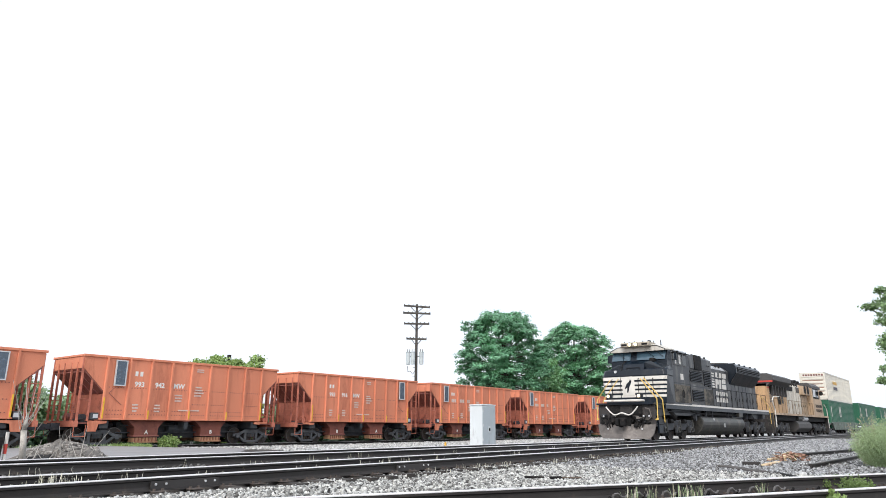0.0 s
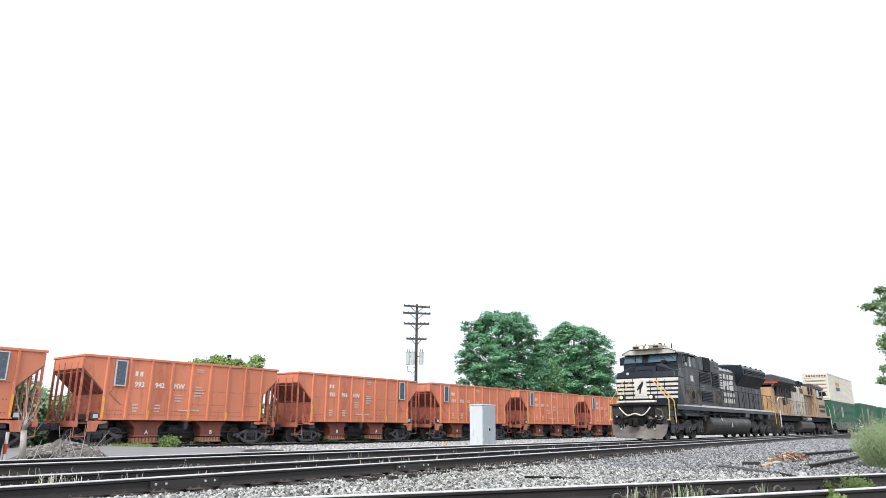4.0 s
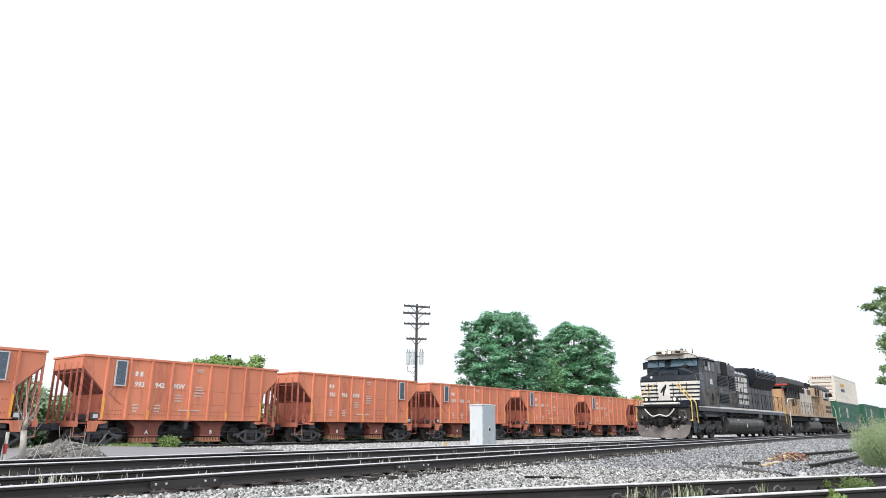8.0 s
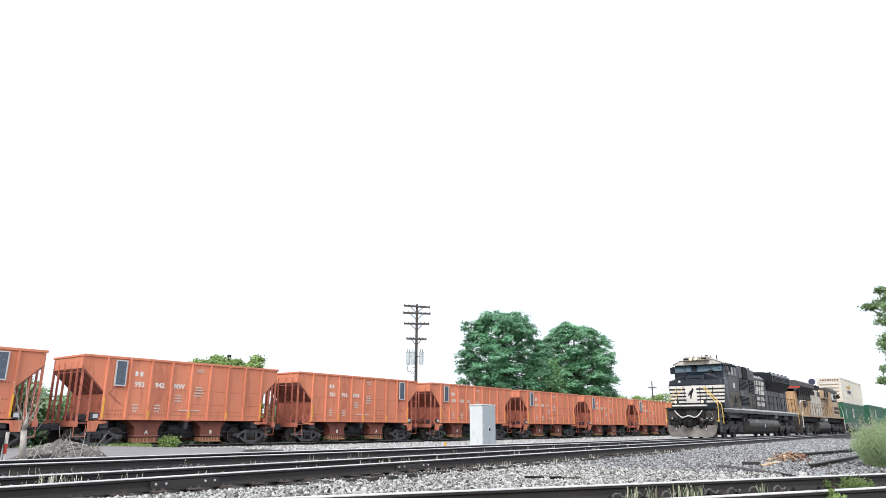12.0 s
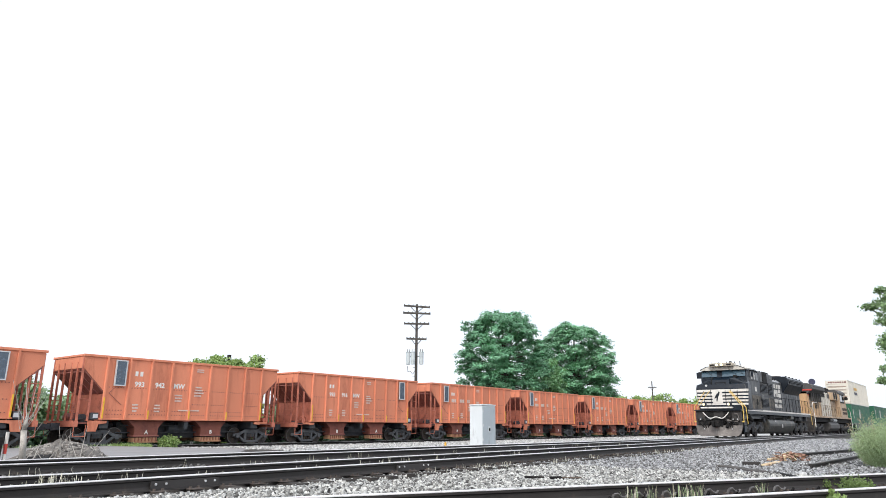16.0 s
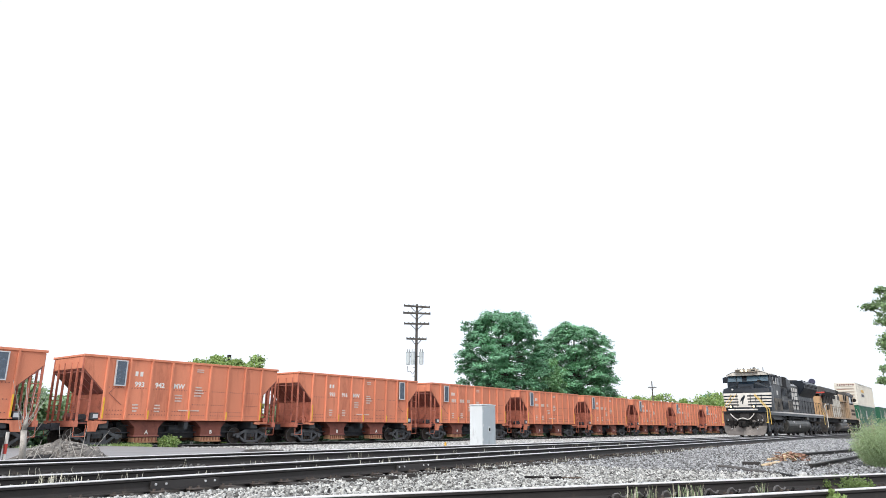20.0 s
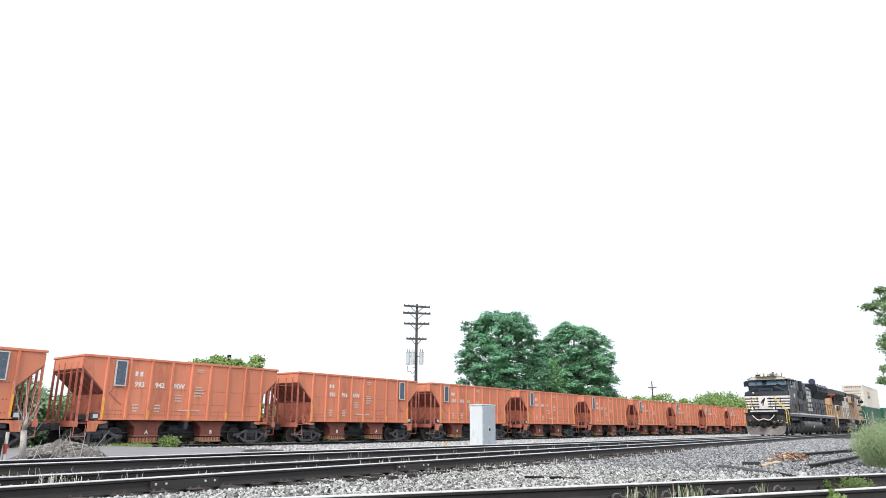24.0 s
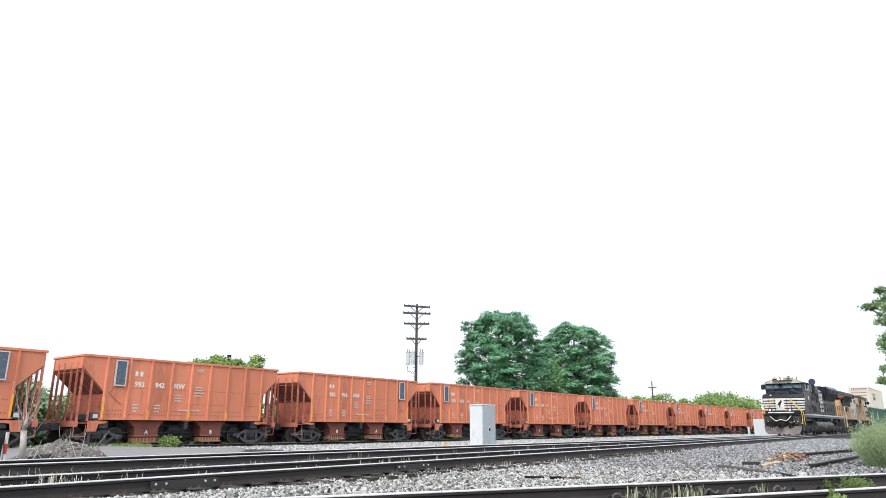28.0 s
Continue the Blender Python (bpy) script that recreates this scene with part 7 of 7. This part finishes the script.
def bed(x, y):
    """Open ballast between yard track and second track, off the rails themselves."""
    a, b = across_of(NEAR_TURN, x, y), across_of(YARD_TURN, x, y)
    if b < YARD_Y - 1.6 or a > NEAR_Y - 0.84:
        return False
    run = x * math.cos(radians(NEAR_TURN)) + y * math.sin(radians(NEAR_TURN))
    if x * 0.78 + y * 0.62 < 7.6:
        return False
    if a > NEAR_Y - 1.3 and x > 5.6:                                  # sleeper tops stay bare, the cribs are half empty
        if (abs((run - 0.5 + 0.265) % 0.53 - 0.265) < 0.12 and noise.noise((x * 0.8, 3.3, 9)) > 0.05) or noise.noise((x * 2.2, y * 2.2, 9)) < -0.18:
            return False
    elif a > NEAR_Y - 1.47 and (11.3 < x < 15 or x > 8 and noise.noise((x * 1.1, y * 1.1, 4)) > 0.0):
        return False
    return b > YARD_Y + 0.86 or b < YARD_Y - 0.9


def between(x, y):
    a = across_of(NEAR_TURN, x, y)
    return a > NEAR_Y - 0.65 and y < MAIN_Y + 2.2 and abs(abs(a - NEAR_Y) - 0.755) > 0.1 and abs(abs(y - MAIN_Y) - 0.755) > 0.1


stones("ballast_stones", "loose grey and white crushed stone ballast", scatter(1, 14, 0.5, 9.4, 760, 1, bed), 0.040, 1)
# Dark stones paint in the shade between the lighter ones.
stones("ballast_stones", "dark stones set in for shaded gaps in the ballast", scatter(1, 26, -1, 10, 110, 11, bed), 0.044, 11, M_DARKSTONE)
stones("ballast_stones", "loose grey and white crushed stone ballast", scatter(14, 26, -1, 10, 380, 2, bed), 0.046, 2, M_GREYSTONE)
stones("ballast_stones", "loose grey crushed stone ballast further along", scatter(26, 60, -3, 12, 120, 3, bed), 0.07, 3, M_GREYSTONE)
stones("track_ballast", "dark ballast between the tracks", scatter(1, 26, 8, 17, 60, 4, between), 0.06, 4, M_DARKSTONE)
stones("siding_ballast", "pale ballast strip before the siding", scatter(14, 60, 16.0, 31.2, 75, 5, lambda x, y: x > 20.5 or (y > 29.5 and x > 18.5)), 0.08, 5, M_PALESTONE)
stones("siding_ballast", "pale ballast between main line and siding further along", scatter(60, 115, 16.0, 31.2, 24, 6, lambda x, y: True), 0.15, 6, M_PALESTONE)


# ---- movement ----
RUN_AT = [32.08, 32.18, 32.50, 33.0, 33.65, 34.4, 35.2, 36.05, 37.0, 38.08, 39.27, 40.4, 41.6, 42.85, 44.15, 45.45, 46.85, 48.3, 49.93, 51.5, 53.05, 54.6, 56.05, 57.5, 58.97, 60.52, 61.95, 63.34, 64.7]


def RUN(t):
    """Place of the train's front coupler on the main line."""
    i = min(27, int(t))
    a, b, c, d = (RUN_AT[min(28, max(0, i + k))] for k in (-1, 0, 1, 2))
    u = t - i
    return b + 0.5 * u * (c - a + u * (2 * a - 5 * b + 4 * c - d + u * (3 * (b - c) + d - a)))


def motions():
    for ob, back in TRAIN:
        walk(ob, [(t, pose(RUN(t) + back, MAIN_Y, 0)) for t in range(29)])
    for ws, r in WHEELS:
        x, y, z = ws.location
        walk(ws, [(k * 0.5, pose(x, y, z) @ Matrix.Rotation((RUN(k * 0.5) - RUN(0)) / r, 4, "Y")) for k in range(57)])


motions()
